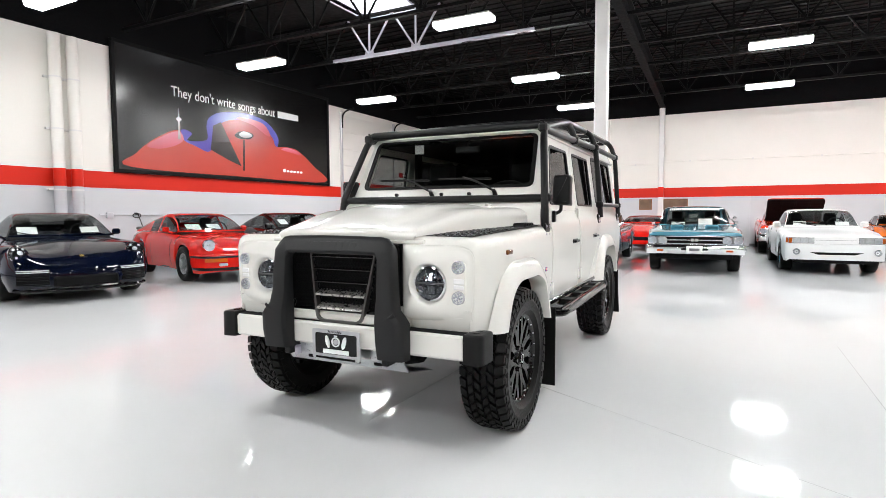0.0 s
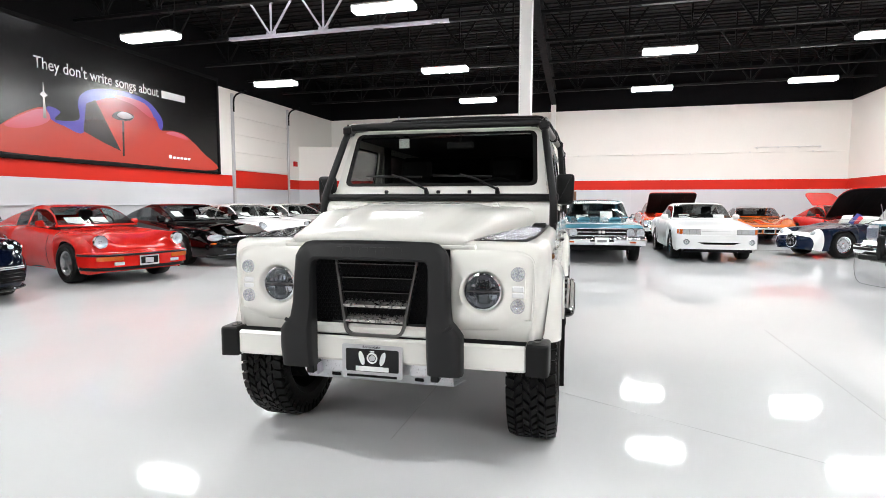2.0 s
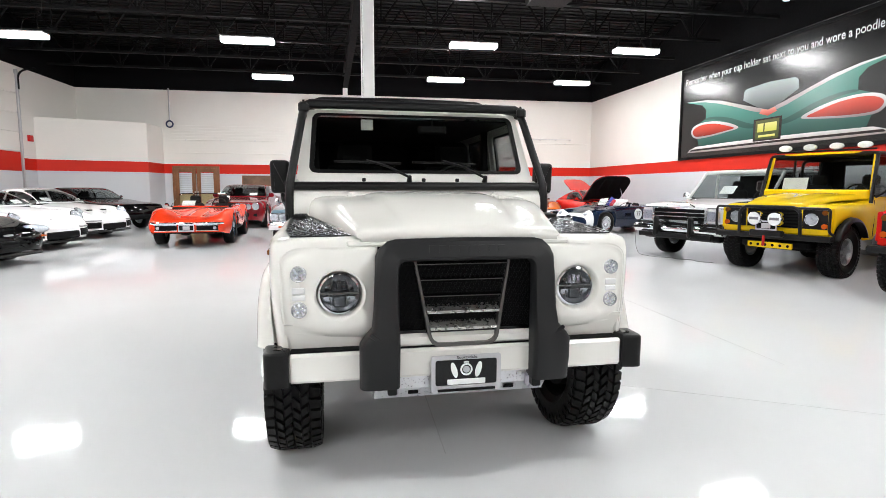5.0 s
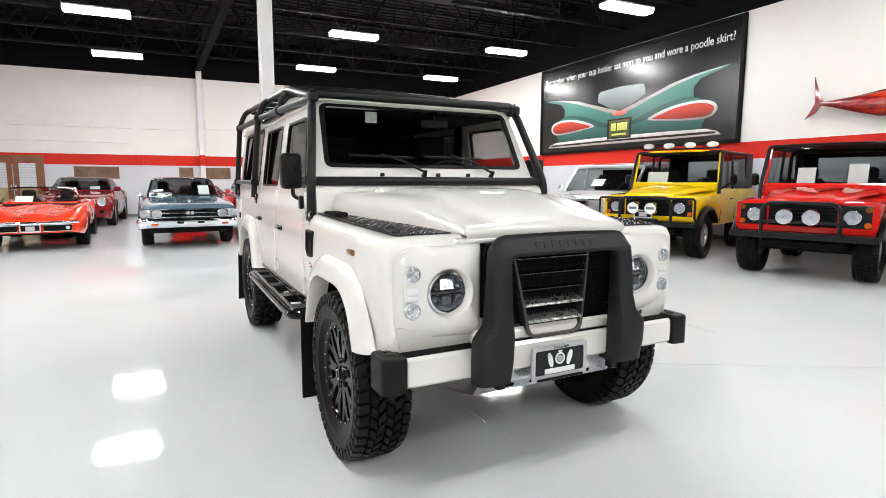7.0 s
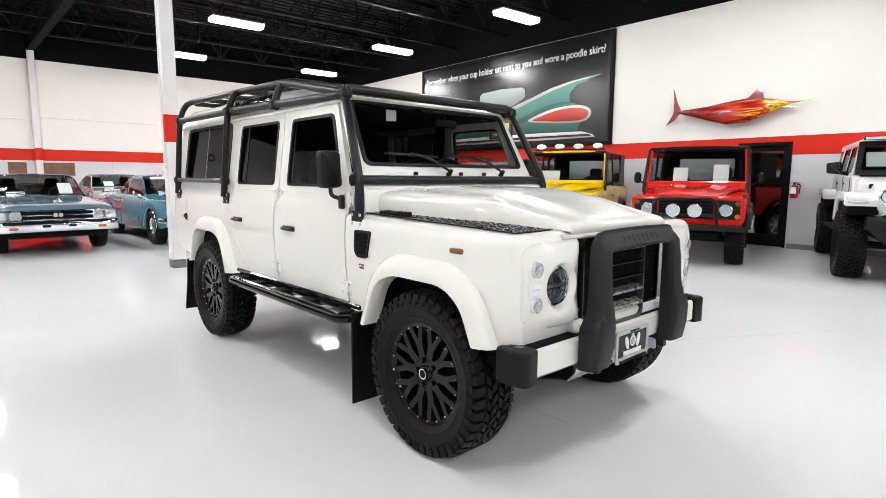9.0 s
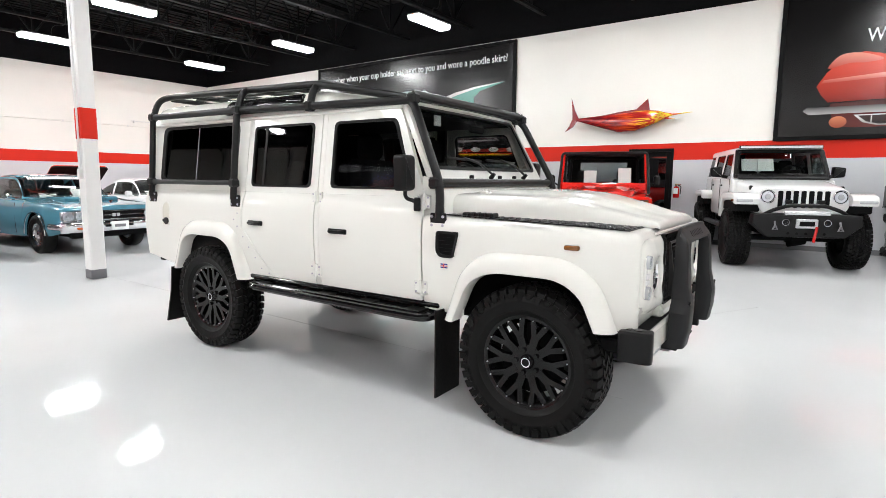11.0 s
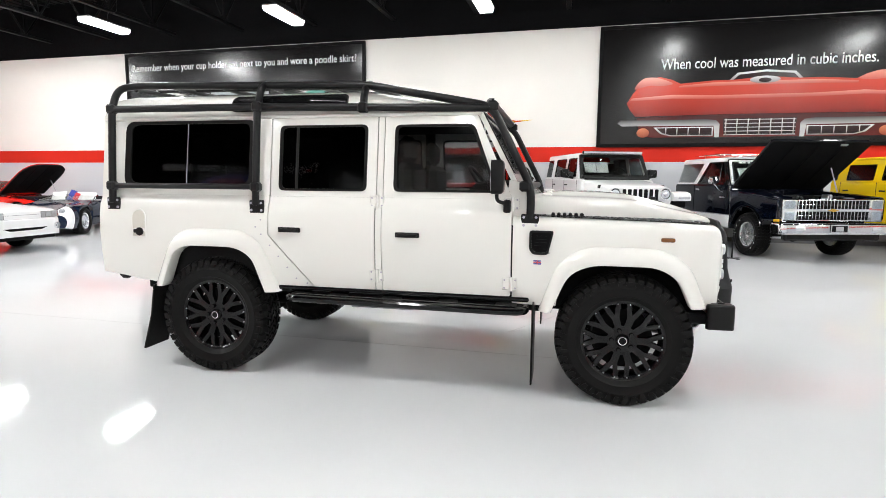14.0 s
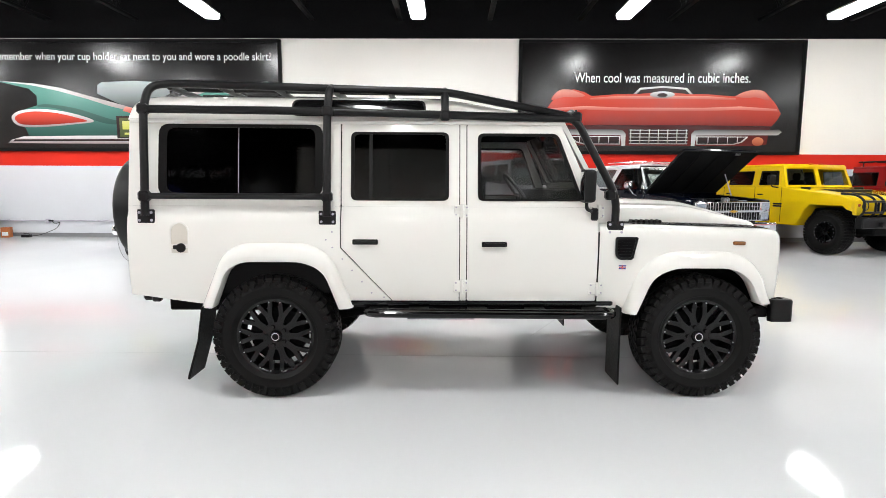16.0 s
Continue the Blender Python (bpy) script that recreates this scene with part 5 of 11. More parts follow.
for s in (1, -1):
    o = rounded([(1.86, 1.842), (2.73, 1.842), (2.73, 1.955), (1.86, 1.955)], 0.045, 5)
    xz = lambda z, d=0: lerp([(1.81, 0.728), (1.856, 0.716), (1.92, 0.69), (1.96, 0.656), (2.0, 0.57)], z) + d
    a = [(s * xz(z, 0.006), y, z) for y, z in o]
    b = [(s * xz(z, 0.008), 2.295 + (y - 2.295) * 0.955, 1.8965 + (z - 1.8965) * 0.7) for y, z in o]
    w = part("alpine_window", slab(Geo().ring(a, b), (-s * 0.012, 0, 0)), M_RUBBER, HERO, "black-framed roof-side window")
    rows = []
    for k in range(9):
        dz = -0.052 + 0.013 * k
        inset = 0.055 - math.sqrt(max(0.0, 0.055 ** 2 - dz * dz)) + 0.012
        rows.append([(s * xz(1.8985 + dz, 0.014), y, 1.8985 + dz) for y in (1.86 + inset, 2.2, 2.4, 2.73 - inset)])
    part("pane", slab(Geo().grid(rows), (-s * 0.006, 0, 0)), M_GLOSS_BLACK, w, sharp=80)
# rear
part("rear_panel", Geo().prism([(-0.79, 0.70), (0.79, 0.70), (0.795, 1.24), (0.72, 1.80), (-0.72, 1.80), (-0.795, 1.24)], "y", 3.745, 3.772), P_CREAM, HERO)
part("rear_crossmember", Geo().box(-0.70, 3.68, 0.62, 0.70, 3.765, 0.70, 0.015), M_SATIN_BLACK, HERO)
both("tail_lamp", Geo().cyl((0.70, 3.77, 1.0), (0.70, 3.80, 1.0), 0.04, n=16).cyl((0.70, 3.77, 1.12), (0.70, 3.80, 1.12), 0.04, n=16), M_RED_LENS)
o = add_wheel(HERO, 0.12, 3.93, 0.40, 0.25, 0.254, "mesh", M_GLOSS_BLACK, True, z=1.2, name="spare_wheel")
o.matrix_local = pose(0.03, 4.0, 1.21, 0, 0, 90)
part("spare_cover", Geo().lathe([(0.001, 0.14), (0.33, 0.138), (0.395, 0.12), (0.415, 0.09), (0.415, -0.10), (0.40, -0.11)], 48), M_SATIN_BLACK, o, "black spare wheel cover")
part("spare_carrier", Geo().box(-0.12, 3.77, 1.08, 0.18, 3.92, 1.34, 0.02), M_SATIN_BLACK, HERO)
both("quarter_bracket", Geo().box(0.75, 3.60, 0.63, 0.79, 3.66, 0.67, 0.01), M_BLACK_PLASTIC)
# grille
part("grille_backing", Geo().box(-0.37, -0.49, 0.655, 0.37, -0.47, 1.09), M_UNDER, HERO)
g = Geo()
for sgn in (1, -1):
    x = -0.8
    while x < 0.8:
        # diagonal wires clipped to the opening
        ts = [t / 40 for t in range(41) if -0.36 <= x + sgn * 0.2 * t / 40 <= 0.36]
        if len(ts) > 2:
            a, b = ts[0], ts[-1]
            g.tube([(x + sgn * 0.2 * a, -0.505, 0.70 + 0.375 * a), (x + sgn * 0.2 * b, -0.505, 0.70 + 0.375 * b)], 0.0035, 4)
        x += 0.022
z = 0.70
while z < 1.08:
    g.tube([(-0.36, -0.503, z), (0.36, -0.503, z)], 0.003, 4)
    z += 0.02
tagged(part("grille_mesh", g, M_MESH, HERO, "black woven grille mesh"), kind="stuff")
o = [(x, -0.50, z) for x, z in rounded([(-0.362, 0.70), (0.362, 0.70), (0.362, 1.09), (-0.362, 1.09)], 0.04, 4)]
i = [(x, -0.50, z) for x, z in rounded([(-0.352, 0.72), (0.352, 0.72), (0.352, 1.075), (-0.352, 1.075)], 0.015, 4)]
part("grille_surround", slab(Geo().ring(o, i), (0, -0.021, 0)), M_GLOSS_BLACK, HERO)


def grille_y(z):
    return -0.552 + (z - 0.66) * 0.10


o = [(x, grille_y(z), z) for x, z in rounded([(-0.15, 0.650), (0.15, 0.650), (0.218, 1.035), (-0.218, 1.035)], [0.05, 0.05, 0.01, 0.01], 6)]
i = [(x, grille_y(z), z) for x, z in rounded([(-0.137, 0.664), (0.137, 0.664), (0.206, 1.022), (-0.206, 1.022)], [0.042, 0.042, 0.01, 0.01], 6)]
fr = part("grille_frame", slab(Geo().ring(o, i), (0, 0.05, 0)), M_GUNMETAL, HERO, "gunmetal grille frame")
for k, z in enumerate((1.006, 0.938, 0.868, 0.795, 0.722)):
    w, y = 0.137 + (z - 0.664) * 0.19, grille_y(z)
    low = k > 2
    part("slat", Geo().prism([(y - 0.002, z), (y - 0.003, z + (0.010 if low else 0.004)), (y + 0.05, z + (0.032 if low else 0.012)), (y + 0.05, z + (0.024 if low else 0.004))], "x", -w, w), M_SLAT if low else M_GLOSS_BLACK, fr)
    part("slat_lip", Geo().box(-w, y - 0.006, z - 0.001, w, y - 0.001, z + (0.005 if low else 0.003), 0.001), M_SLAT if low else M_GUNMETAL, fr)
# guard bar
BAR = [(0.456, 0.505, 0.290, 0.505), (0.456, 0.60, 0.290, 0.60), (0.455, 0.69, 0.289, 0.70), (0.438, 0.715, 0.289, 0.725), (0.403, 0.755, 0.290, 0.76), (0.396, 0.82, 0.291, 0.82), (0.390, 0.95, 0.291, 0.94), (0.386, 1.055, 0.290, 1.0), (0.372, 1.083, 0.285, 1.018), (0.336, 1.116, 0.272, 1.03), (0.30, 1.124, 0.25, 1.032), (0.1, 1.128, 0.1, 1.032)]
BAR += [(-a, b, -c, d) for a, b, c, d in BAR[::-1]]
BAR_FACE = [(0.50, 0.022), (0.56, 0.0), (0.70, -0.008), (0.74, 0.0), (0.82, 0.022), (1.0, 0.036), (1.045, 0.045), (1.13, 0.105)]
rings = []
for xo, zo, xi, zi in BAR:
    ring = []
    for u, back in ((0.0, None), (0.0, 0.034), (0.06, 0.014), (0.16, 0.003), (0.28, 0.0), (0.80, 0.0), (0.92, 0.006), (0.985, 0.02), (1.0, 0.04), (1.0, None)):
        x, z = xo + (xi - xo) * u, zo + (zi - zo) * u
        ring.append((x, -0.572 if back is None else min(-0.588, -0.664 + lerp(BAR_FACE, z) * 0.8 + back), z))
    rings.append(ring)
g = Geo().loft(rings)
bar_ = part("guard_bar", g, M_GREY_BAR, HERO, "dark grey moulded front guard bar", 32)
for k in range(8):
    z0, z1 = 1.066, 1.096
    a = [(min(-0.588, lerp(BAR_FACE, z) * 0.8 - 0.664) - 0.002, z) for z in (z0, z1)]
    part("guard_bar_badge", Geo().prism([a[0], a[1], (a[1][0] + 0.012, a[1][1] + 0.004), (a[0][0] + 0.012, a[0][1])], "x", -0.165 + 0.0425 * k, -0.135 + 0.0425 * k), M_GREY_BAR, bar_)
for s in (1, -1):
    part("guard_bar_lozenge", Geo().box(-0.03, -0.004, -0.010, 0.03, 0.006, 0.010, 0.004, m=pose(s * 0.392, -0.663, 0.728, 8, -s * 38, 0)), M_GREY_BAR, bar_)
    part("guard_bar_mount", Geo().box(s * 0.30, -0.60, 0.46, s * 0.34, -0.50, 0.56, 0.005), M_SATIN_BLACK, HERO)
# bumper
part("bumper", Geo().box(-0.748, -0.560, 0.522, 0.748, -0.43, 0.647, 0.012), P_CREAM, HERO, "cream steel front bumper")
part("bumper_top", Geo().box(-0.74, -0.54, 0.645, 0.74, -0.44, 0.652, 0.002), M_UNDER, HERO)
for s in (1, -1):
    o = rounded([(s * 0.744, -0.572), (s * 0.846, -0.590), (s * 0.852, -0.425), (s * 0.800, -0.425), (s * 0.79, -0.46), (s * 0.744, -0.46)], [0.005, 0.085, 0.03, 0.01, 0.03, 0.005], 6)
    part("bumper_end", bevelled(o, "z", 0.514, 0.662, 0.014, 3), M_BLACK_PLASTIC, HERO, "black bumper end cap", 45)
    part("bumper_end_recess", Geo().cyl((s * 0.79, -0.51, 0.660), (s * 0.79, -0.51, 0.6645), 0.020, n=14).box(s * 0.77, -0.48, 0.659, s * 0.81, -0.455, 0.664, 0.004), M_GLOSS_BLACK, HERO)
    part("bumper_bracket", Geo().box(s * 0.58, -0.44, 0.53, s * 0.79, -0.30, 0.60, 0.01), M_UNDER, HERO)
pl = plate(HERO, 0.003, -0.578, 0.537, 0.298, 0.150, M_GLOSS_BLACK)
part("plate_bar", Geo().box(-0.085, -0.0095, -0.050, 0.085, -0.004, -0.026, 0.002), M_PAPER, pl)
part("plate_bar", Geo().box(-0.128, -0.0165, -0.077, 0.128, -0.008, -0.067, 0.001), M_STEEL_BLACK, pl)
part("plate_crest", Geo().lathe([(0.02, -0.002), (0.02, 0.002), (0.027, 0.002), (0.027, -0.002)], 24, True).move(pose(0, -0.007, 0.016, 0, 0, 90)), M_PAPER, pl)
part("plate_crest", Geo().cyl((0, -0.009, 0.016), (0, -0.004, 0.016), 0.015, n=16), M_SILVER_PAINT, pl)
part("plate_crest", Geo().box(-0.012, -0.009, 0.045, 0.012, -0.004, 0.052, 0.002), M_PAPER, pl)
for s in (1, -1):
    part("plate_crest", Geo().prism([(s * (0.054 + 0.013 * math.cos(a) + 0.008 * math.sin(a)), 0.014 + 0.034 * math.sin(a)) for a in [math.pi * k / 8 for k in range(16)]], "y", -0.009, -0.004), M_PAPER, pl)
text("Scottsdale", 0.017, M_STEEL_BLACK, "plate_word", pl, pose(0, -0.0155, 0.0725, 90), 0.09, 0.001)
sk = part("skid_plate", Geo().prism([(-0.515, 0.53), (-0.52, 0.46), (-0.475, 0.405), (-0.20, 0.35), (-0.20, 0.355), (-0.47, 0.412), (-0.51, 0.462), (-0.505, 0.53)], "x", -0.39, 0.39), M_ALU, HERO, "bare aluminium skid plate")
for x in (-0.22, -0.08, 0.08, 0.22):
    part("drain_hole", Geo().cyl((x - 0.022, -0.5, 0.44), (x + 0.022, -0.5, 0.44), 0.013, n=10), M_UNDER, sk)
for s in (1, -1):
    part("tow_eye", Geo().box(s * 0.29, -0.56, 0.44, s * 0.31, -0.44, 0.50, 0.01), M_STEEL_GREY, HERO)
# wheels
for y in (AF, AR):
    for s in (1, -1):
        w = add_wheel(HERO, s * 0.750, y, TR, 0.250, 0.256, "mesh", M_RIM, True)
        part("hub_badge", Geo().cyl((0.092, 0, 0), (0.0965, 0, 0), 0.024, n=20), M_STEEL_BLACK, w, "dark hub badge")
        part("hub_ring", Geo().lathe([(0.021, 0.096), (0.021, 0.0985), (0.026, 0.0985), (0.026, 0.094)], 28).move(Matrix.Identity(4)), M_CHROME, w)
        g = Geo()
        for k in range(20):
            a = 2 * math.pi * (k + 0.5) / 20
            g.cyl((0.096, 0.232 * math.cos(a), 0.232 * math.sin(a)), (0.1, 0.232 * math.cos(a), 0.232 * math.sin(a)), 0.004, n=6)
        part("rim_bolts", g, M_ALU, w)
        part("brake_disc", Geo().cyl((-0.03, 0, 0), (0.0, 0, 0), 0.15, n=24), M_STEEL_GREY, w)
    part("axle", Geo().cyl((-0.66, y, TR), (0.66, y, TR), 0.045, n=12).cyl((-0.03, y, TR), (0.2, y, TR), 0.15, 0.1, n=14), M_UNDER, HERO)
for s in (1, -1):
    part("chassis_rail", Geo().box(s * 0.36, -0.45, 0.50, s * 0.46, 3.7, 0.64, 0.01), M_UNDER, HERO)
    for y0, y1 in ((-0.42, 0.55), (2.35, 3.35)):
        part("wheel_well", Geo().box(s * 0.60, y0, 0.55, s * 0.585, y1, 1.06).box(s * 0.585, y0, 1.0, s * 0.80, y1, 1.02).box(s * 0.58, y0, 0.62, s * 0.79, y0 + 0.02, 1.02).box(s * 0.58, y1 - 0.02, 0.6, s * 0.79, y1, 1.02), M_UNDER, HERO)
    part("mudflap", Geo().box(s * 0.64, 0.585, 0.10, s * 0.90, 0.597, 0.62, 0.004, m=pose(0, 0, 0)), M_RUBBER, HERO, "black rubber mudflap")
    part("mudflap", Geo().prism([(3.28, 0.62), (3.292, 0.62), (3.325, 0.4), (3.40, 0.145), (3.385, 0.14), (3.31, 0.4)], "x", s * 0.66, s * 0.90), M_RUBBER, HERO, "black rubber mudflap")
    st = part("side_step", Geo().tube(bend([(s * 0.60, 0.66, 0.58), (s * 0.93, 0.63, 0.575), (s * 0.94, 0.80, 0.575), (s * 0.94, 2.05, 0.585), (s * 0.93, 2.25, 0.585), (s * 0.60, 2.22, 0.59)], 0.1), 0.024, 10), M_GLOSS_BLACK, HERO, "black tubular side step")
    part("step_rail", Geo().tube([(s * 0.905, 0.70, 0.590), (s * 0.905, 2.18, 0.598)], 0.016, 10), M_GLOSS_BLACK, st)
    part("step_rail", Geo().tube([(s * 0.80, 0.66, 0.590), (s * 0.80, 2.22, 0.598)], 0.016, 10), M_GLOSS_BLACK, st)
    for y in (0.76, 1.14, 1.52, 1.90, 2.17):
        part("step_pad", Geo().box(s * 0.805, y - 0.065, 0.590, s * 0.905, y + 0.065, 0.606, 0.004), M_RUBBER, st)
        part("step_bracket", Geo().box(s * 0.44, y - 0.02, 0.55, s * 0.9, y + 0.02, 0.585, 0.006), M_SATIN_BLACK, st)
    part("sill_rail", Geo().box(s * 0.77, 0.62, 0.615, s * 0.825, 2.38, 0.645, 0.008), M_GLOSS_BLACK, HERO)
part("floor_pan", Geo().box(-0.76, 0.58, 0.60, 0.76, 2.34, 0.66).box(-0.58, 2.3, 0.64, 0.58, 3.7, 0.9).box(-0.58, -0.45, 0.62, 0.58, 0.6, 1.05), M_UNDER, HERO)
part("gearbox", Geo().box(-0.16, 0.5, 0.40, 0.16, 1.5, 0.62, 0.04).box(-0.5, 1.35, 0.47, 0.5, 1.45, 0.56, 0.02), M_UNDER, HERO)
part("exhaust", Geo().tube(bend([(-0.28, 0.6, 0.5), (-0.3, 1.8, 0.48), (-0.2, 2.3, 0.55), (-0.25, 3.7, 0.55)], 0.2), 0.035, 10).cyl((-0.3, 1.5, 0.48), (-0.3, 2.0, 0.48), 0.085, n=14), M_STEEL_GREY, HERO)
part("radius_arm", Geo().tube([(-0.45, 2.75, 0.42), (-0.42, 1.9, 0.56)], 0.03, 8).tube([(0.45, 2.75, 0.42), (0.42, 1.9, 0.56)], 0.03, 8), M_UNDER, HERO)
part("track_rod", Geo().tube([(-0.6, -0.13, 0.42), (0.6, -0.13, 0.42)], 0.018, 8), M_UNDER, HERO)
# cabin
part("dashboard", Geo().prism([(0.74, 1.30), (0.80, 1.385), (0.98, 1.37), (1.05, 1.30), (1.05, 1.08), (0.80, 1.05)], "x", -0.70, 0.70), M_INTERIOR, HERO)
part("cabin_floor", Geo().box(-0.74, 0.8, 0.68, 0.74, 3.7, 0.72), M_INTERIOR, HERO)
for s in (1, -1):
    part("door_card", Geo().box(s * 0.735, 0.80, 0.70, s * 0.765, 3.70, 1.27), M_INTERIOR, HERO)
    for y in (1.45, 2.28):
        part("seat", Geo().box(s * 0.38 - 0.24, y - 0.5, 0.95, s * 0.38 + 0.24, y + 0.05, 1.1, 0.05).box(s * 0.38 - 0.24, y, 1.05, s * 0.38 + 0.24, y + 0.13, 1.5, 0.05).box(s * 0.38 - 0.13, y + 0.04, 1.50, s * 0.38 + 0.13, y + 0.12, 1.69, 0.04), M_INTERIOR, HERO)
    part("belt_post", Geo().box(s * 0.655, 1.58, 1.2, s * 0.69, 1.66, 1.79), M_INTERIOR, HERO)
part("bulkhead_bar", Geo().box(-0.72, 2.40, 1.2, 0.72, 2.44, 1.75, 0.01), M_INTERIOR, HERO)
ang = [2 * math.pi * k / 24 for k in range(25)]
o = part("steering_wheel", Geo().tube([(0.36 + 0.2 * math.cos(a), 1.08 + 0.12 * math.sin(a), 1.33 + 0.16 * math.sin(a)) for a in ang], 0.015, 8), M_BLACK_PLASTIC, HERO)
part("steering_column", Geo().tube([(0.36, 1.08, 1.33), (0.36, 0.95, 1.24)], 0.03, 8).box(0.18, 1.07, 1.32, 0.54, 1.09, 1.345, 0.008), M_BLACK_PLASTIC, o)
part("windscreen_sheet", Geo().box(-0.36, 0.985, 1.72, -0.28, 0.987, 1.79), M_PAPER, HERO)
# mirrors
for s in (1, -1):
    o = part("wing_mirror", bevelled(rounded([(s * 0.815, 1.30), (s * 0.935, 1.295), (s * 0.942, 1.505), (s * 0.82, 1.505)], 0.03, 4), "y", 0.86, 0.785, 0.025, 3), M_BLACK_PLASTIC, HERO, "black door mirror", 50)
    part("mirror_arm", Geo().tube(bend([(s * 0.87, 0.83, 1.31), (s * 0.87, 0.83, 1.255), (s * 0.83, 0.775, 1.235)], 0.03), 0.012, 8).box(s * 0.825, 0.745, 1.18, s * 0.85, 0.79, 1.26, 0.008), M_BLACK_PLASTIC, o)
    part("mirror_glass", Geo().box(s * 0.832, 0.86, 1.315, s * 0.925, 0.863, 1.49), M_CHROME, o)
# exterior cage
M_CAGE = mat("black_cage_tube", (0.005, 0.005, 0.0055), 0.36, vary=0.0, rough_vary=0.0, spec=0.3)
RT = 0.0255
for s in (1, -1):
    part("cage_front_leg", Geo().tube(bend([(s * 0.815, 0.625, 1.145), (s * 0.812, 0.62, 1.33), (s * 0.728, 0.885, 1.845), (s * 0.69, 1.72, 2.005), (s * 0.685, 3.50, 2.048), (s * 0.735, 3.63, 2.025), (s * 0.79, 3.645, 1.88), (s * 0.838, 3.645, 1.2)], 0.09), RT, 12), M_CAGE, HERO, "black bent cage tube")
    part("cage_rail", Geo().tube([(s * 0.738, 0.90, 1.835), (s * 0.77, 2.48, 1.868), (s * 0.788, 3.64, 1.872)], RT, 12), M_CAGE, HERO)
    part("cage_rail", Geo().tube([(s * 0.836, 2.48, 1.325), (s * 0.832, 3.64, 1.325)], 0.02, 12), M_CAGE, HERO)
    part("cage_mid_post", Geo().tube(bend([(s * 0.846, 2.49, 1.2), (s * 0.79, 2.485, 1.86), (s * 0.735, 2.48, 2.0), (s * 0.66, 2.48, 2.035), (0, 2.48, 2.045)], 0.08), RT, 12), M_CAGE, HERO)
    part("cage_hoop", Geo().tube(bend([(s * 0.757, 1.735, 1.85), (s * 0.725, 1.735, 1.96), (s * 0.66, 1.735, 2.02), (0, 1.735, 2.03)], 0.06), RT, 12), M_CAGE, HERO)
    for y, z, x in ((0.625, 1.135, 0.822), (2.49, 1.195, 0.824), (3.645, 1.2, 0.822)):
        f = part("cage_foot", Geo().box(s * (x - 0.006), y - 0.055, z - 0.05, s * (x + 0.012), y + 0.055, z + 0.04, 0.006), M_CAGE, HERO)
        for dy in (-0.038, 0.038):
            for dz in (-0.03, 0.02):
                part("bolt", Geo().cyl((s * (x + 0.012), y + dy, z + dz), (s * (x + 0.018), y + dy, z + dz), 0.009, n=6), M_STEEL_GREY, f)
    for y, z, x in ((3.645, 1.872, 0.79), (2.485, 1.866, 0.788), (2.488, 1.325, 0.836), (3.645, 1.325, 0.831), (0.88, 1.845, 0.728), (1.735, 1.85, 0.758), (0.66, 1.345, 0.808)):
        part("clamp", Geo().box(s * (x - 0.033), y - 0.035, z - 0.033, s * (x + 0.033), y + 0.035, z + 0.033, 0.014).cyl((s * x, y, z + 0.03), (s * x, y, z + 0.048), 0.008, n=6), M_CAGE, HERO)
part("cage_front_bar", Geo().tube([(-0.808, 0.655, 1.345), (0.808, 0.655, 1.345)], RT, 12), M_CAGE, HERO)
part("cage_header", Geo().tube([(-0.728, 0.885, 1.85), (-0.69, 0.90, 1.872), (0.69, 0.90, 1.872), (0.728, 0.885, 1.85)], RT + 0.004, 12), M_CAGE, HERO)
for y, z in ((1.735, 2.01), (2.1, 2.02), (2.48, 2.03), (2.85, 2.03), (3.2, 2.03), (3.52, 2.025)):
    part("rack_bar", Geo().tube([(-0.685, y, z), (0.685, y, z)], 0.02, 10), M_CAGE, HERO)
for x in (-0.45, -0.15, 0.15, 0.45):
    part("rack_slat", Geo().tube([(x, 1.74, 2.03), (x, 3.52, 2.045)], 0.014, 8), M_CAGE, HERO)


# ---- posters ----
def smooth_loop(pts, k=5):
    """A closed outline through the points, smoothed."""
    n, out = len(pts), []
    for i in range(n):
        a, b, c, d = (Vector(pts[(i + j) % n]) for j in (-1, 0, 1, 2))
        for q in range(k):
            t = q / k
            out.append(tuple(0.5 * ((2 * b) + (c - a) * t + (2 * a - 5 * b + 4 * c - d) * t * t + (3 * b - a - 3 * c + d) * t ** 3)))
    return out


def print_mat(name, low, high, rough=0.235, mid=None, shine=0.4):
    """Printed ink that fades from low to high up the sheet."""
    m = mat(name, (0.1, 0.1, 0.1), rough, vary=0.0, rough_vary=0.0, spec=shine)
    nt = m.node_tree
    tc = nt.nodes.new("ShaderNodeTexCoord")
    sep = nt.nodes.new("ShaderNodeSeparateXYZ")
    nt.links.new(tc.outputs["Generated"], sep.inputs[0])
    ramp = nt.nodes.new("ShaderNodeValToRGB")
    ramp.color_ramp.elements[0].color, ramp.color_ramp.elements[1].color = rgba(low), rgba(high)
    if mid:
        e = ramp.color_ramp.elements.new(0.55)
        e.color = rgba(mid)
    nt.links.new(sep.outputs[1], ramp.inputs[0])
    nt.links.new(ramp.outputs[0], nt.nodes["Principled BSDF"].inputs["Base Color"])
    return m


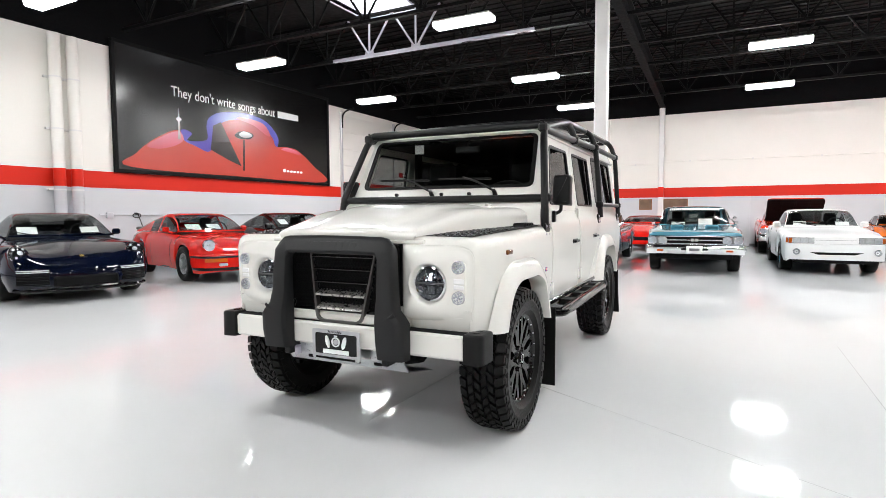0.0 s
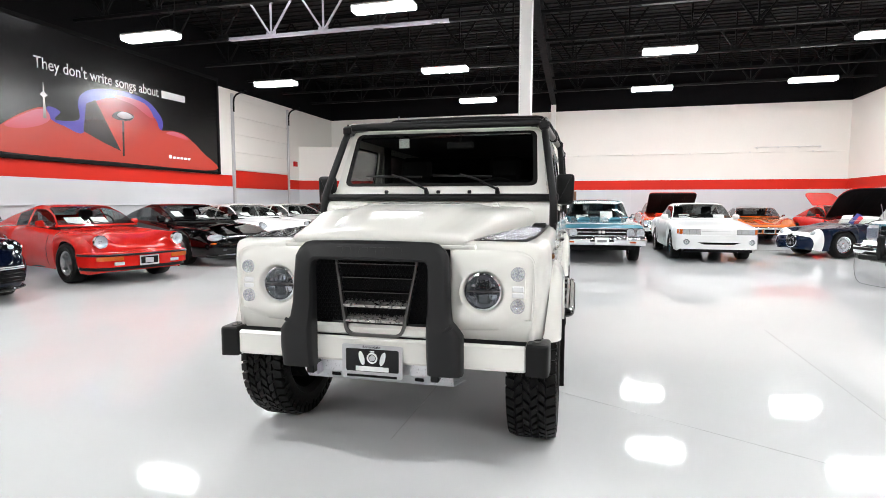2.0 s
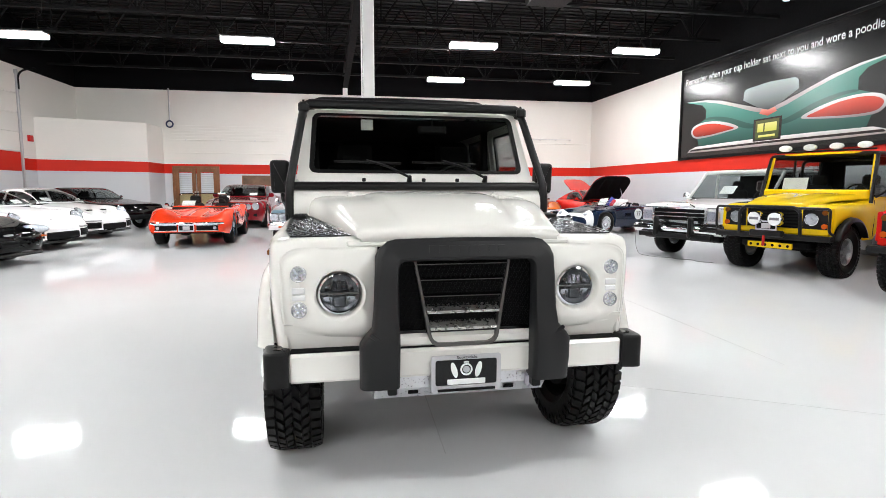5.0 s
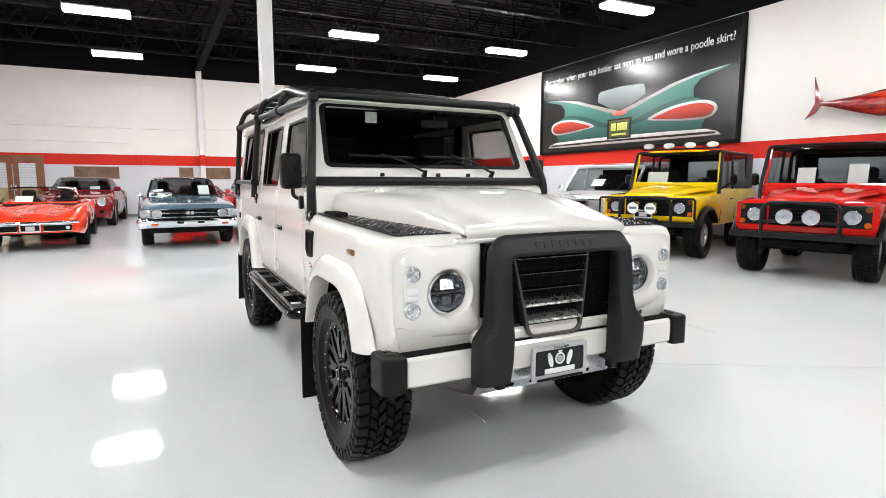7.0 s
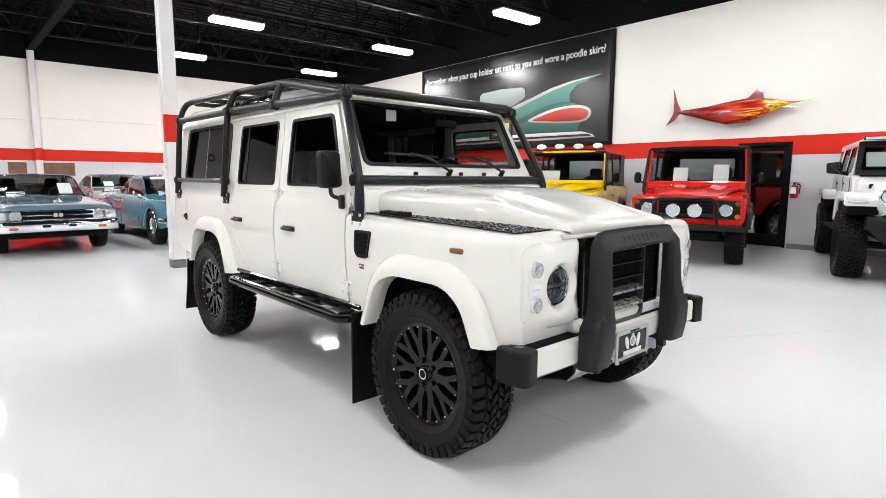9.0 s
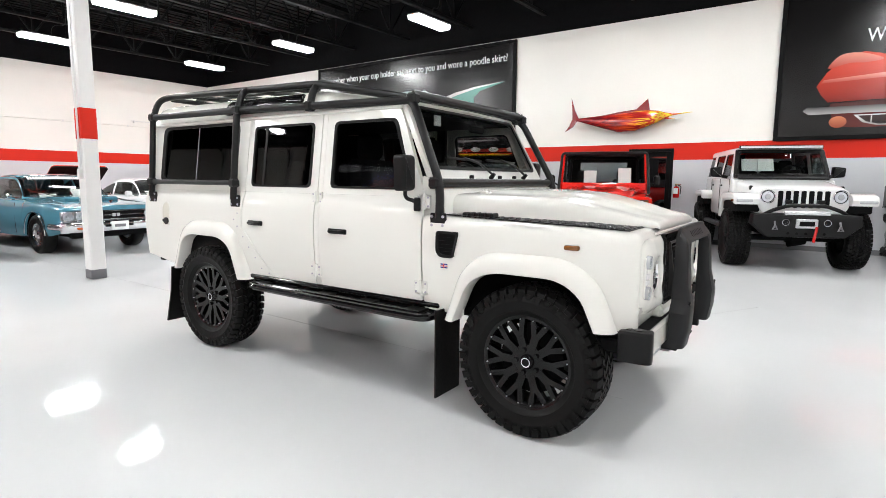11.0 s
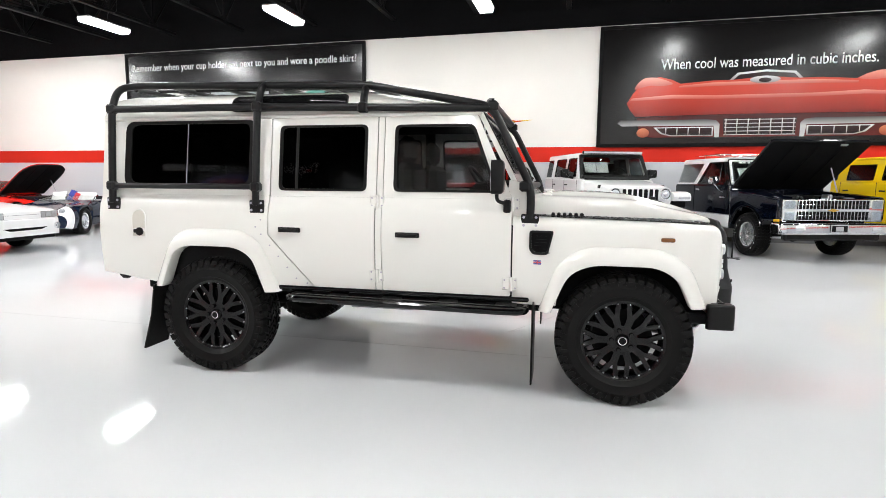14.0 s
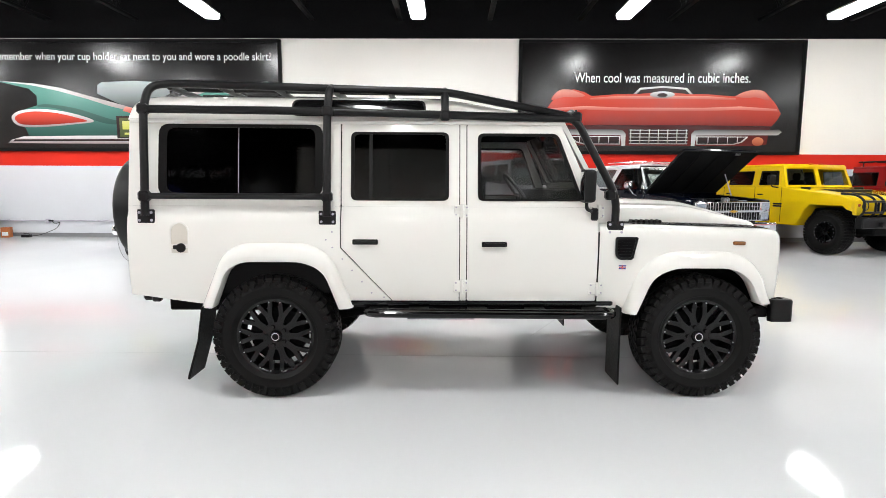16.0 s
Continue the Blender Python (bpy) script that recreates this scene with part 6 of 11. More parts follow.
class Poster:
    """A framed print; x runs to the viewer's right, y up, z out of the wall."""

    def __init__(self, label, m, w, h):
        self.w, self.h = w, h
        self.t = thing("poster", m, label, "poster", "wall posters")
        part("board", Geo().box(-0.03, -0.03, -0.06, w + 0.03, h + 0.03, 0.0), M_POSTER, self.t)
        g = Geo()
        for b in ((-0.06, -0.06, w + 0.06, 0.02), (-0.06, h - 0.02, w + 0.06, h + 0.06), (-0.06, 0.02, 0.02, h - 0.02), (w - 0.02, 0.02, w + 0.06, h - 0.02)):
            g.box(b[0], b[1], -0.06, b[2], b[3], 0.03, 0.006)
        part("frame", g, M_STEEL_BLACK, self.t, "black frame")
        self.level = 0

    def shape(self, pts, material, name="printed_shape", smooth=True, mirror=None, lift=None):
        self.level += 1
        z = 0.0006 * self.level + 0.0008
        p = [(u * self.w, v * self.h) for u, v in pts]
        if mirror is not None:
            part(name, Geo().prism([(2 * mirror * self.w - x, y) for x, y in p[::-1]], "z", 0.0002, z), material, self.t)
        if smooth:
            p = smooth_loop(p)
        part(name, Geo().prism(p, "z", 0.0002, z), material, self.t)

    def pair(self, pts, material, name="printed_shape", smooth=True):
        self.shape(pts, material, name, smooth)
        self.level -= 1
        self.shape([(1 - u, v) for u, v in pts[::-1]], material, name, smooth)

    def words(self, body, u, v, width, size):
        text(body, size, M_INK_WHITE, "printed_words", self.t, pose(u * self.w, v * self.h, 0.012), width * self.w, 0.001, 0.004)


M_POSTER = mat("black_satin_print", (0.0045, 0.004, 0.0043), 0.235, vary=0.1, scale=0.6, fine=4, rough_vary=0.0, spec=0.4)
M_INK_WHITE = mat("white_print", (0.78, 0.78, 0.78), 0.35, vary=0.03)
I_RED = print_mat("red_print", (0.20, 0.012, 0.008), (0.62, 0.07, 0.04), mid=(0.50, 0.045, 0.025))
I_VRED = print_mat("scarlet_print", (0.46, 0.045, 0.03), (0.30, 0.03, 0.045), mid=(0.44, 0.05, 0.035))
I_BLUE = print_mat("blue_print", (0.08, 0.04, 0.30), (0.09, 0.10, 0.42))
I_PINK = print_mat("pink_print", (0.5, 0.06, 0.08), (0.55, 0.15, 0.22))
I_DARK = print_mat("dark_print", (0.012, 0.006, 0.006), (0.03, 0.012, 0.012))
I_GREEN = print_mat("sea_green_print", (0.015, 0.06, 0.05), (0.12, 0.32, 0.27), mid=(0.06, 0.2, 0.165))
I_CHROME = print_mat("chrome_print", (0.25, 0.2, 0.2), (0.75, 0.74, 0.74), mid=(0.5, 0.47, 0.46))
I_GLOW = print_mat("rose_print", (0.45, 0.06, 0.04), (0.72, 0.28, 0.22))
I_YELLOW = print_mat("yellow_print", (0.5, 0.5, 0.08), (0.62, 0.6, 0.2))
I_BUMPER = print_mat("dark_chrome_print", (0.5, 0.48, 0.48), (0.03, 0.03, 0.035), mid=(0.5, 0.48, 0.48))
I_GREY = print_mat("grey_print", (0.03, 0.035, 0.035), (0.4, 0.45, 0.45))
I_ORANGE = print_mat("orange_lens_print", (0.3, 0.06, 0.03), (0.6, 0.2, 0.1))

# west wall: red and blue roadster seen from the front
pv = Poster("framed black poster of a red roadster with white words", Matrix(((0, 0, 1, XL + 0.07), (1, 0, 0, 12.03), (0, 1, 0, 2.27), (0, 0, 0, 1))), 7.41, 2.88)
pv.shape([(0.226, 0.385), (0.27, 0.37), (0.252, 0.303), (0.33, 0.33), (0.331, 0.457), (0.345, 0.539), (0.396, 0.607), (0.505, 0.643), (0.592, 0.622), (0.654, 0.542), (0.685, 0.40), (0.62, 0.2), (0.45, 0.1), (0.25, 0.2)], I_BLUE)
pv.shape([(0.044, 0.03), (0.064, 0.147), (0.119, 0.265), (0.182, 0.356), (0.222, 0.378), (0.238, 0.30), (0.28, 0.262), (0.345, 0.23), (0.372, 0.44), (0.42, 0.535), (0.504, 0.575), (0.59, 0.545), (0.65, 0.45), (0.672, 0.36), (0.734, 0.368), (0.805, 0.341), (0.897, 0.2), (0.975, 0.02), (0.5, 0.015)], I_VRED)
pv.shape([(0.10, 0.22), (0.182, 0.345), (0.222, 0.365), (0.235, 0.30), (0.20, 0.24), (0.14, 0.20)], I_PINK)
pv.shape([(0.36, 0.47), (0.395, 0.515), (0.44, 0.32), (0.487, 0.117), (0.42, 0.17), (0.346, 0.245)], I_DARK, smooth=False)
pv.shape([(0.70, 0.335), (0.738, 0.362), (0.80, 0.335), (0.815, 0.30), (0.76, 0.315)], I_PINK)
pv.shape([(0.47, 0.575), (0.50, 0.60), (0.60, 0.575), (0.64, 0.47), (0.62, 0.46), (0.55, 0.54)], I_PINK)
pv.shape([(0.494, 0.075), (0.502, 0.075), (0.506, 0.38), (0.498, 0.38)], I_DARK, smooth=False)
pv.shape([(0.457, 0.41), (0.48, 0.455), (0.525, 0.465), (0.55, 0.44), (0.53, 0.395), (0.48, 0.385)], I_DARK)
pv.shape([(0.478, 0.43), (0.50, 0.462), (0.53, 0.455), (0.543, 0.43), (0.52, 0.405), (0.49, 0.405)], I_CHROME)
pv.shape([(0.214, 0.30), (0.224, 0.30), (0.2205, 0.53), (0.2175, 0.53)], I_CHROME, smooth=False)
pv.shape([(0.207, 0.475), (0.217, 0.50), (0.219, 0.57), (0.221, 0.50), (0.231, 0.475), (0.221, 0.455), (0.219, 0.40), (0.217, 0.455)], M_INK_WHITE, smooth=False)
for k in range(6):
    pv.shape([(0.71 + 0.02 * k, 0.10), (0.722 + 0.02 * k, 0.10), (0.724 + 0.02 * k, 0.118 + 0.01 * (k == 0)), (0.712 + 0.02 * k, 0.118 + 0.012 * (k == 0))], M_INK_WHITE)
pv.words("They don't write songs about", 0.43, 0.705, 0.475, 0.36)
for a, b in ((0.684, 0.805),):
    pv.shape([(a, 0.665), (b, 0.672), (b, 0.735), (a, 0.735)], M_INK_WHITE, smooth=False)

# east wall: finned car from behind
pp = Poster("framed black poster of a sea-green finned car with white words", Matrix(((0, 0, -1, XR - 0.05), (-1, 0, 0, 20.62), (0, 1, 0, 2.27), (0, 0, 0, 1))), 7.45, 2.66)
pp.shape([(0.375, 0.52), (0.378, 0.60), (0.392, 0.625), (0.5, 0.64), (0.5, 0.36)], I_GREY, mirror=0.5, smooth=False)
pp.shape([(0.035, 0.632), (0.16, 0.605), (0.24, 0.57), (0.32, 0.505), (0.42, 0.42), (0.5, 0.365), (0.5, 0.115), (0.30, 0.105), (0.13, 0.12), (0.118, 0.20), (0.085, 0.235), (0.075, 0.30), (0.11, 0.36), (0.165, 0.41), (0.166, 0.50), (0.14, 0.565)], I_GREEN, mirror=0.5, smooth=False)
pp.pair([(0.035, 0.637), (0.16, 0.612), (0.25, 0.572), (0.35, 0.495), (0.50, 0.385), (0.50, 0.35), (0.42, 0.40), (0.34, 0.47), (0.24, 0.545), (0.16, 0.592)], I_CHROME, smooth=False)
pp.pair([(0.16, 0.40), (0.20, 0.42), (0.30, 0.38), (0.42, 0.28), (0.5, 0.25), (0.5, 0.235), (0.40, 0.24), (0.30, 0.33), (0.22, 0.385)], print_mat("dark_green_print", (0.02, 0.07, 0.06), (0.05, 0.13, 0.11)))
pp.pair([(0.074, 0.30), (0.10, 0.355), (0.16, 0.375), (0.24, 0.36), (0.32, 0.31), (0.358, 0.26), (0.30, 0.235), (0.20, 0.21), (0.12, 0.205), (0.085, 0.235)], I_CHROME)
pp.pair([(0.085, 0.295), (0.11, 0.335), (0.16, 0.352), (0.23, 0.338), (0.30, 0.295), (0.335, 0.262), (0.28, 0.245), (0.20, 0.228), (0.125, 0.225), (0.095, 0.245)], I_RED)
pp.shape([(0.055, 0.055), (0.068, 0.085), (0.11, 0.115), (0.30, 0.125), (0.5, 0.128), (0.5, 0.05), (0.2, 0.05)], I_CHROME, mirror=0.5, smooth=False)
pp.shape([(0.07, 0.068), (0.5, 0.075), (0.5, 0.095), (0.08, 0.088)], I_DARK, mirror=0.5, smooth=False)
pp.shape([(0.46, 0.36), (0.5, 0.33), (0.54, 0.36), (0.53, 0.40), (0.5, 0.385), (0.47, 0.40)], I_GLOW, smooth=False)
pp.shape([(0.436, 0.10), (0.564, 0.10), (0.564, 0.31), (0.436, 0.31)], I_DARK, smooth=False)
pp.shape([(0.446, 0.115), (0.554, 0.115), (0.554, 0.295), (0.446, 0.295)], print_mat("plate_ground", (0.05, 0.07, 0.02), (0.09, 0.10, 0.04)), smooth=False)
for a, b in ((0.456, 0.484), (0.49, 0.544)):
    pp.shape([(a, 0.185), (b, 0.185), (b, 0.265), (a, 0.265)], I_YELLOW, smooth=False)
pp.shape([(0.462, 0.135), (0.538, 0.135), (0.538, 0.155), (0.462, 0.155)], I_YELLOW, smooth=False)
pp.words("Remember when your cup holder sat next to you and wore a poodle skirt?", 0.5, 0.86, 0.95, 0.27)

# east wall: red car from the front
pc = Poster("framed black poster of a red car front with white words", Matrix(((0, 0, -1, XR - 0.05), (-1, 0, 0, 7.1), (0, 1, 0, 2.25), (0, 0, 0, 1))), 6.95, 2.68)
C0 = 0.51


def cu(x, y):
    """Place on the sheet from a sketch of 1085 by 440."""
    return ((x - 45) / 1085, 1 - (y - 32) / 440)


pc.shape([cu(*p) for p in ((598, 205), (690, 213), (718, 242), (598, 246))], I_CHROME, mirror=C0, smooth=False)
pc.shape([cu(*p) for p in ((598, 212), (684, 220), (706, 242), (598, 246))], I_DARK, mirror=C0, smooth=False)
pc.shape([cu(*p) for p in ((598, 228), (700, 238), (770, 238), (875, 246), (905, 230), (945, 219), (990, 226), (1035, 275), (1058, 315), (1045, 342), (1026, 366), (900, 364), (598, 362))], I_RED, mirror=C0, smooth=False)
pc.shape([cu(*p) for p in ((598, 292), (760, 292), (900, 286), (1040, 296), (1048, 306), (900, 300), (760, 305), (598, 306))], I_GLOW, mirror=C0, smooth=False)
pc.pair([cu(*p) for p in ((880, 246), (905, 231), (945, 220), (985, 226), (1010, 262), (960, 250), (920, 252))], I_GLOW)
pc.shape([cu(*p) for p in ((598, 244), (770, 245), (880, 254), (880, 262), (770, 258), (598, 257))], I_GLOW, mirror=C0, smooth=False)
pc.shape([cu(*p) for p in ((598, 362), (900, 366), (1020, 370), (1010, 440), (960, 446), (598, 446))], print_mat("dark_red_print", (0.10, 0.01, 0.008), (0.05, 0.006, 0.006)), mirror=C0, smooth=False)
pc.shape([cu(*p) for p in ((468, 378), (706, 378), (700, 440), (474, 440))], I_DARK, smooth=False)
for y in (382, 396, 410, 424, 437):
    pc.shape([cu(*p) for p in ((474, y), (702, y), (702, y + 3), (474, y + 3))], I_CHROME, smooth=False)
for k in range(7):
    x = 478 + 36 * k
    pc.shape([cu(*p) for p in ((x, 380), (x + 3, 380), (x + 3, 440), (x, 440))], I_CHROME, smooth=False)
pc.pair([cu(*p) for p in ((716, 447), (716, 398), (728, 384), (760, 380), (1030, 380), (1055, 378), (1066, 390), (1050, 402), (960, 402), (735, 404), (730, 447))], I_BUMPER, smooth=False)
pc.pair([cu(*p) for p in ((736, 408), (938, 408), (915, 432), (880, 442), (736, 442))], I_CHROME, smooth=False)
pc.pair([cu(*p) for p in ((741, 411), (928, 411), (908, 429), (878, 438), (741, 438))], I_DARK, smooth=False)
for k in range(4):
    x = 780 + 38 * k
    pc.pair([cu(*p) for p in ((x, 410), (x + 3, 410), (x + 3, 436), (x, 436))], I_CHROME, smooth=False)
pc.pair([cu(975 + 22 * math.cos(a), 428 + 18 * math.sin(a)) for a in (0, 0.9, 1.8, 2.7, 3.6, 4.5, 5.4)], I_ORANGE)
pc.shape([cu(595 + 48 * math.cos(a), 240 + 13 * math.sin(a)) for a in (0, 0.8, 1.6, 2.4, 3.2, 4.0, 4.8, 5.6)], I_CHROME)
pc.shape([cu(595 + 20 * math.cos(a), 242 + 8 * math.sin(a)) for a in (0, 0.8, 1.6, 2.4, 3.2, 4.0, 4.8, 5.6)], I_DARK)
pc.words("When cool was measured in cubic inches.", 0.505, 0.675, 0.627, 0.34)

# ---- painted fish on the east wall ----
M_FISH = mat("flame_paint", (0.5, 0.03, 0.02), 0.2, coat=1.0, vary=0.05)
nt = M_FISH.node_tree
tc = nt.nodes.new("ShaderNodeTexCoord")
sep = nt.nodes.new("ShaderNodeSeparateXYZ")
nt.links.new(tc.outputs["Generated"], sep.inputs[0])
wv = node(nt, "ShaderNodeTexWave", Scale=2.0, Distortion=11.0, Detail=2.5)
mp = node(nt, "ShaderNodeMapping", Scale=(0.5, 3.0, 3.0))
nt.links.new(tc.outputs["Generated"], mp.inputs[0])
nt.links.new(mp.outputs[0], wv.inputs[0])
ad = nt.nodes.new("ShaderNodeMath")
ad.operation = "MULTIPLY_ADD"
ad.inputs[1].default_value = 0.42
nt.links.new(wv.outputs["Fac"], ad.inputs[0])
nt.links.new(sep.outputs[0], ad.inputs[2])
rp = nt.nodes.new("ShaderNodeValToRGB")
rp.color_ramp.elements[0].position, rp.color_ramp.elements[0].color = 0.32, (0.16, 0.004, 0.008, 1)
rp.color_ramp.elements[1].position, rp.color_ramp.elements[1].color = 1.0, (0.85, 0.6, 0.03, 1)
for q, c in ((0.66, (0.42, 0.012, 0.01, 1)), (0.86, (0.70, 0.06, 0.015, 1)), (0.97, (0.85, 0.30, 0.02, 1))):
    rp.color_ramp.elements.new(q).color = c
nt.links.new(ad.outputs[0], rp.inputs[0])
nt.links.new(rp.outputs[0], nt.nodes["Principled BSDF"].inputs["Base Color"])
fish = thing("mounted_sailfish", Matrix(((0, 0, -1, XR - 0.17), (-1, 0, 0, 11.5), (0, 1, 0, 2.83), (0, 0, 0, 1))), "glossy red and yellow flame-painted sailfish on the wall", "fish")
rings = []
for x, y, hy, hz in ((0.16, 0.0, 0.03, 0.02), (0.4, -0.03, 0.07, 0.04), (0.8, -0.08, 0.15, 0.08), (1.2, -0.12, 0.22, 0.12), (1.6, -0.10, 0.225, 0.13), (1.9, -0.05, 0.18, 0.12), (2.1, -0.02, 0.12, 0.09), (2.25, -0.01, 0.06, 0.05), (2.4, 0.0, 0.02, 0.02), (2.8, 0.03, 0.005, 0.005)):
    rings.append([(x, y + hy * math.cos(2 * math.pi * j / 16), hz * math.sin(2 * math.pi * j / 16)) for j in range(16)])
part("body", Geo().loft(rings), M_FISH, fish, sharp=70)
M_FIN = mat("dark_red_fin", (0.22, 0.01, 0.012), 0.2, coat=1.0)
part("tail_fin", Geo().prism([(0.22, 0.02), (0.12, 0.22), (0.02, 0.52), (0.05, 0.25), (0.06, 0.02), (-0.02, -0.15), (-0.12, -0.28), (0.08, -0.17)], "z", -0.012, 0.012), M_FIN, fish)
part("dorsal_fin", Geo().prism([(0.7, 0.05), (1.2, 0.12), (1.6, 0.16), (1.85, 0.38), (1.9, 0.12), (1.92, 0.06), (1.3, 0.06)], "z", -0.012, 0.012), M_FIN, fish)
part("lower_jaw", Geo().tube([(2.15, -0.06, 0), (2.45, -0.09, 0)], [0.03, 0.004], 8), M_FISH, fish)
part("wall_bracket", Geo().box(1.0, -0.1, -0.17, 1.4, 0.0, -0.08, 0.01), M_STEEL_BLACK, fish)

# ---- doors and fittings ----
dr = thing("door_1", pose(XR, (DY0 + DY1) / 2, 0), "black-framed glass door in the side wall", "door")
dr["kind"] = "structure"
g = Geo()
for b in ((-0.02, -0.5, 0, 0.2, -0.44, 2.1), (-0.02, 0.44, 0, 0.2, 0.5, 2.1), (-0.02, -0.44, 2.03, 0.2, 0.44, 2.1)):
    g.box(*b, b=0.005)
part("door_frame", g, M_STEEL_BLACK, dr)
g = Geo()
for b in ((0.06, -0.44, 0.01, 0.1, -0.33, 2.03), (0.06, 0.33, 0.01, 0.1, 0.44, 2.03), (0.06, -0.33, 1.92, 0.1, 0.33, 2.03), (0.06, -0.33, 0.01, 0.1, 0.33, 0.25)):
    g.box(*b, b=0.004)
part("door_leaf", g, M_STEEL_BLACK, dr)
part("pane", Geo().box(0.075, -0.33, 0.25, 0.085, 0.33, 1.92), mat("mirror_film_glass", (0.30, 0.30, 0.32), 0.03, 1.0, vary=0.02, rough_vary=0.01), dr)
part("door_handle", Geo().tube(bend([(0.06, 0.3, 0.95), (0.0, 0.3, 0.95), (0.0, 0.3, 1.2), (0.06, 0.3, 1.2)], 0.02), 0.012, 8), M_ALU, dr)
tagged(part("wall_behind_door", Geo().box(XR + 0.8, DY0 - 0.6, 0, XR + 0.85, DY1 + 0.6, 2.6), M_BLACKWALL), "dark wall behind the glass door", "wall", kind="structure")

M_EXT = paint("extinguisher_red", (0.55, 0.01, 0.01))
ex = thing("fire_extinguisher", pose(XR - 0.1, 8.95, 1.0), "red fire extinguisher hung on the wall", "extinguisher")
part("cylinder", Geo().lathe([(0.001, 0.0), (0.055, 0.0), (0.065, 0.02), (0.065, 0.2), (0.05, 0.24), (0.02, 0.26), (0.001, 0.26)], 20).move(pose(0, 0, 0, 0, -90, 0)), M_EXT, ex)
part("valve", Geo().box(-0.02, -0.02, 0.25, 0.02, 0.02, 0.3, 0.006).box(-0.015, -0.1, 0.29, 0.015, 0.03, 0.305, 0.004), M_CHROME, ex)
part("hose", Geo().tube(bend([(0, -0.03, 0.28), (0, -0.1, 0.26), (0, -0.085, 0.08)], 0.05), 0.01, 8), M_RUBBER, ex)
part("label", Geo().box(-0.069, -0.045, 0.09, -0.05, 0.045, 0.215, 0.003), M_PAPER, ex)
part("bracket", Geo().box(0.05, -0.03, 0.05, 0.1, 0.03, 0.25), M_STEEL_BLACK, ex)

# west wall: roller door with tracks
GY0, GY1, GZ = 20.3, 23.6, 4.75
gdoor = thing("door_2", pose(XL, 0, 0), "white sectional garage door with steel tracks", "door")
gdoor["kind"] = "structure"
n = 8
for k in range(n):
    z0, z1 = 0.02 + GZ / n * k, 0.02 + GZ / n * (k + 1) - 0.012
    mt = M_WALL if z0 > S1 - 0.2 else M_WALL_GREY if z1 < S0 + 0.2 else M_STRIPE
    part("panel", Geo().box(0.002, GY0, z0, 0.045, GY1, z1, 0.008), mt, gdoor)
for y in (GY0 - 0.06, GY1 + 0.06):
    part("track", Geo().box(0.003, y - 0.04, 0.0, 0.09, y + 0.04, 4.9, 0.006), M_SILVER_PAINT, gdoor, "galvanised steel track")
    part("track_curve", Geo().tube(bend([(0.1, y, 4.3), (0.1, y, 4.85), (0.6, y, 4.95)], 0.3), 0.03, 8), M_STEEL_BLACK, gdoor)
ag = Geo().box(0, -0.1, -0.1, 0.09, 0.1, 0.1, 0.01)
fa = thing("fire_alarm", pose(XL + 0.002, 24.2, 2.85), "small red fire alarm sounder", "alarm")
part("body", ag, M_EXT, fa)
for y, r_ in ((10.75, 0.11), (11.1, 0.11)):
    pi = thing("wall_pipe", pose(XL, y, 0), "thick vertical pipe painted like the wall", "pipe", "vertical pipes")
    for z0, z1, mt in ((0.1, S0, M_WALL_GREY), (S0, S1, M_STRIPE), (S1, 4.95, M_WALL)):
        part("pipe_length", Geo().cyl((r_ + 0.04, 0, z0), (r_ + 0.04, 0, z1), r_, n=20), mt, pi)
    for z in (1.75, 3.0, 4.05):
        part("pipe_clamp", Geo().box(0.0, -r_ - 0.06, z, 0.06, r_ + 0.06, z + 0.04, 0.004).cyl((r_ + 0.04, 0, z), (r_ + 0.04, 0, z + 0.03), r_ + 0.008, n=20), M_WHITE_STEEL, pi)
rail_ = thing("wall_conduit", pose(XL, 0, 1.24), "thin grey conduit along the wall", "conduit", "conduits")
part("tube", Geo().tube([(0.03, 11.6, 0), (0.03, 20.1, 0)], 0.014, 8), M_WALL_GREY, rail_)
part("socket_box", Geo().box(0.0, 11.75, -0.08, 0.07, 11.9, 0.06, 0.01), M_WALL_GREY, rail_)
hc = thing("hanging_cable", pose(XL + 0.02, 12.35, 1.22), "black cable looped on a wall hook", "cable")
part("loop", Geo().tube([(0.05, 0.10 * math.sin(a) + 0.1, 0.05 * math.cos(a)) for a in [k * 0.5 for k in range(14)]] + [(0.05, 0.25, -0.3)], 0.012, 6), M_CABLE, hc)
part("hook", Geo().box(-0.02, 0.08, 0.02, 0.06, 0.12, 0.07, 0.005), M_STEEL_BLACK, hc)
# rear wall: conduits, panels, doors and windows
for k, (x0, x1, z) in enumerate(((-5.0, 1.45, 3.14), (1.75, 12.2, 3.22))):
    c_ = thing("wall_conduit", pose(0, YB, z), "thin white conduit along the rear wall", "conduit", "conduits")
    part("tube", Geo().tube([(x0, -0.03, 0), (x1, -0.03, 0)], 0.018, 8), M_WALL, c_)
    for j in range(5):
        x = x0 + (x1 - x0) * (j + 0.5) / 5
        part("clip", Geo().box(x - 0.03, -0.055, -0.03, x + 0.03, 0, 0.03, 0.004), M_WHITE_STEEL, c_)
c_ = thing("wall_conduit", pose(0, YB, 2.63), "thin white conduit bent down the rear wall", "conduit", "conduits")
part("tube", Geo().tube(bend([(-5.05, -0.03, 0.02), (-0.55, -0.03, 0), (-0.42, -0.03, -0.4)], 0.15), 0.018, 8), M_WALL, c_)
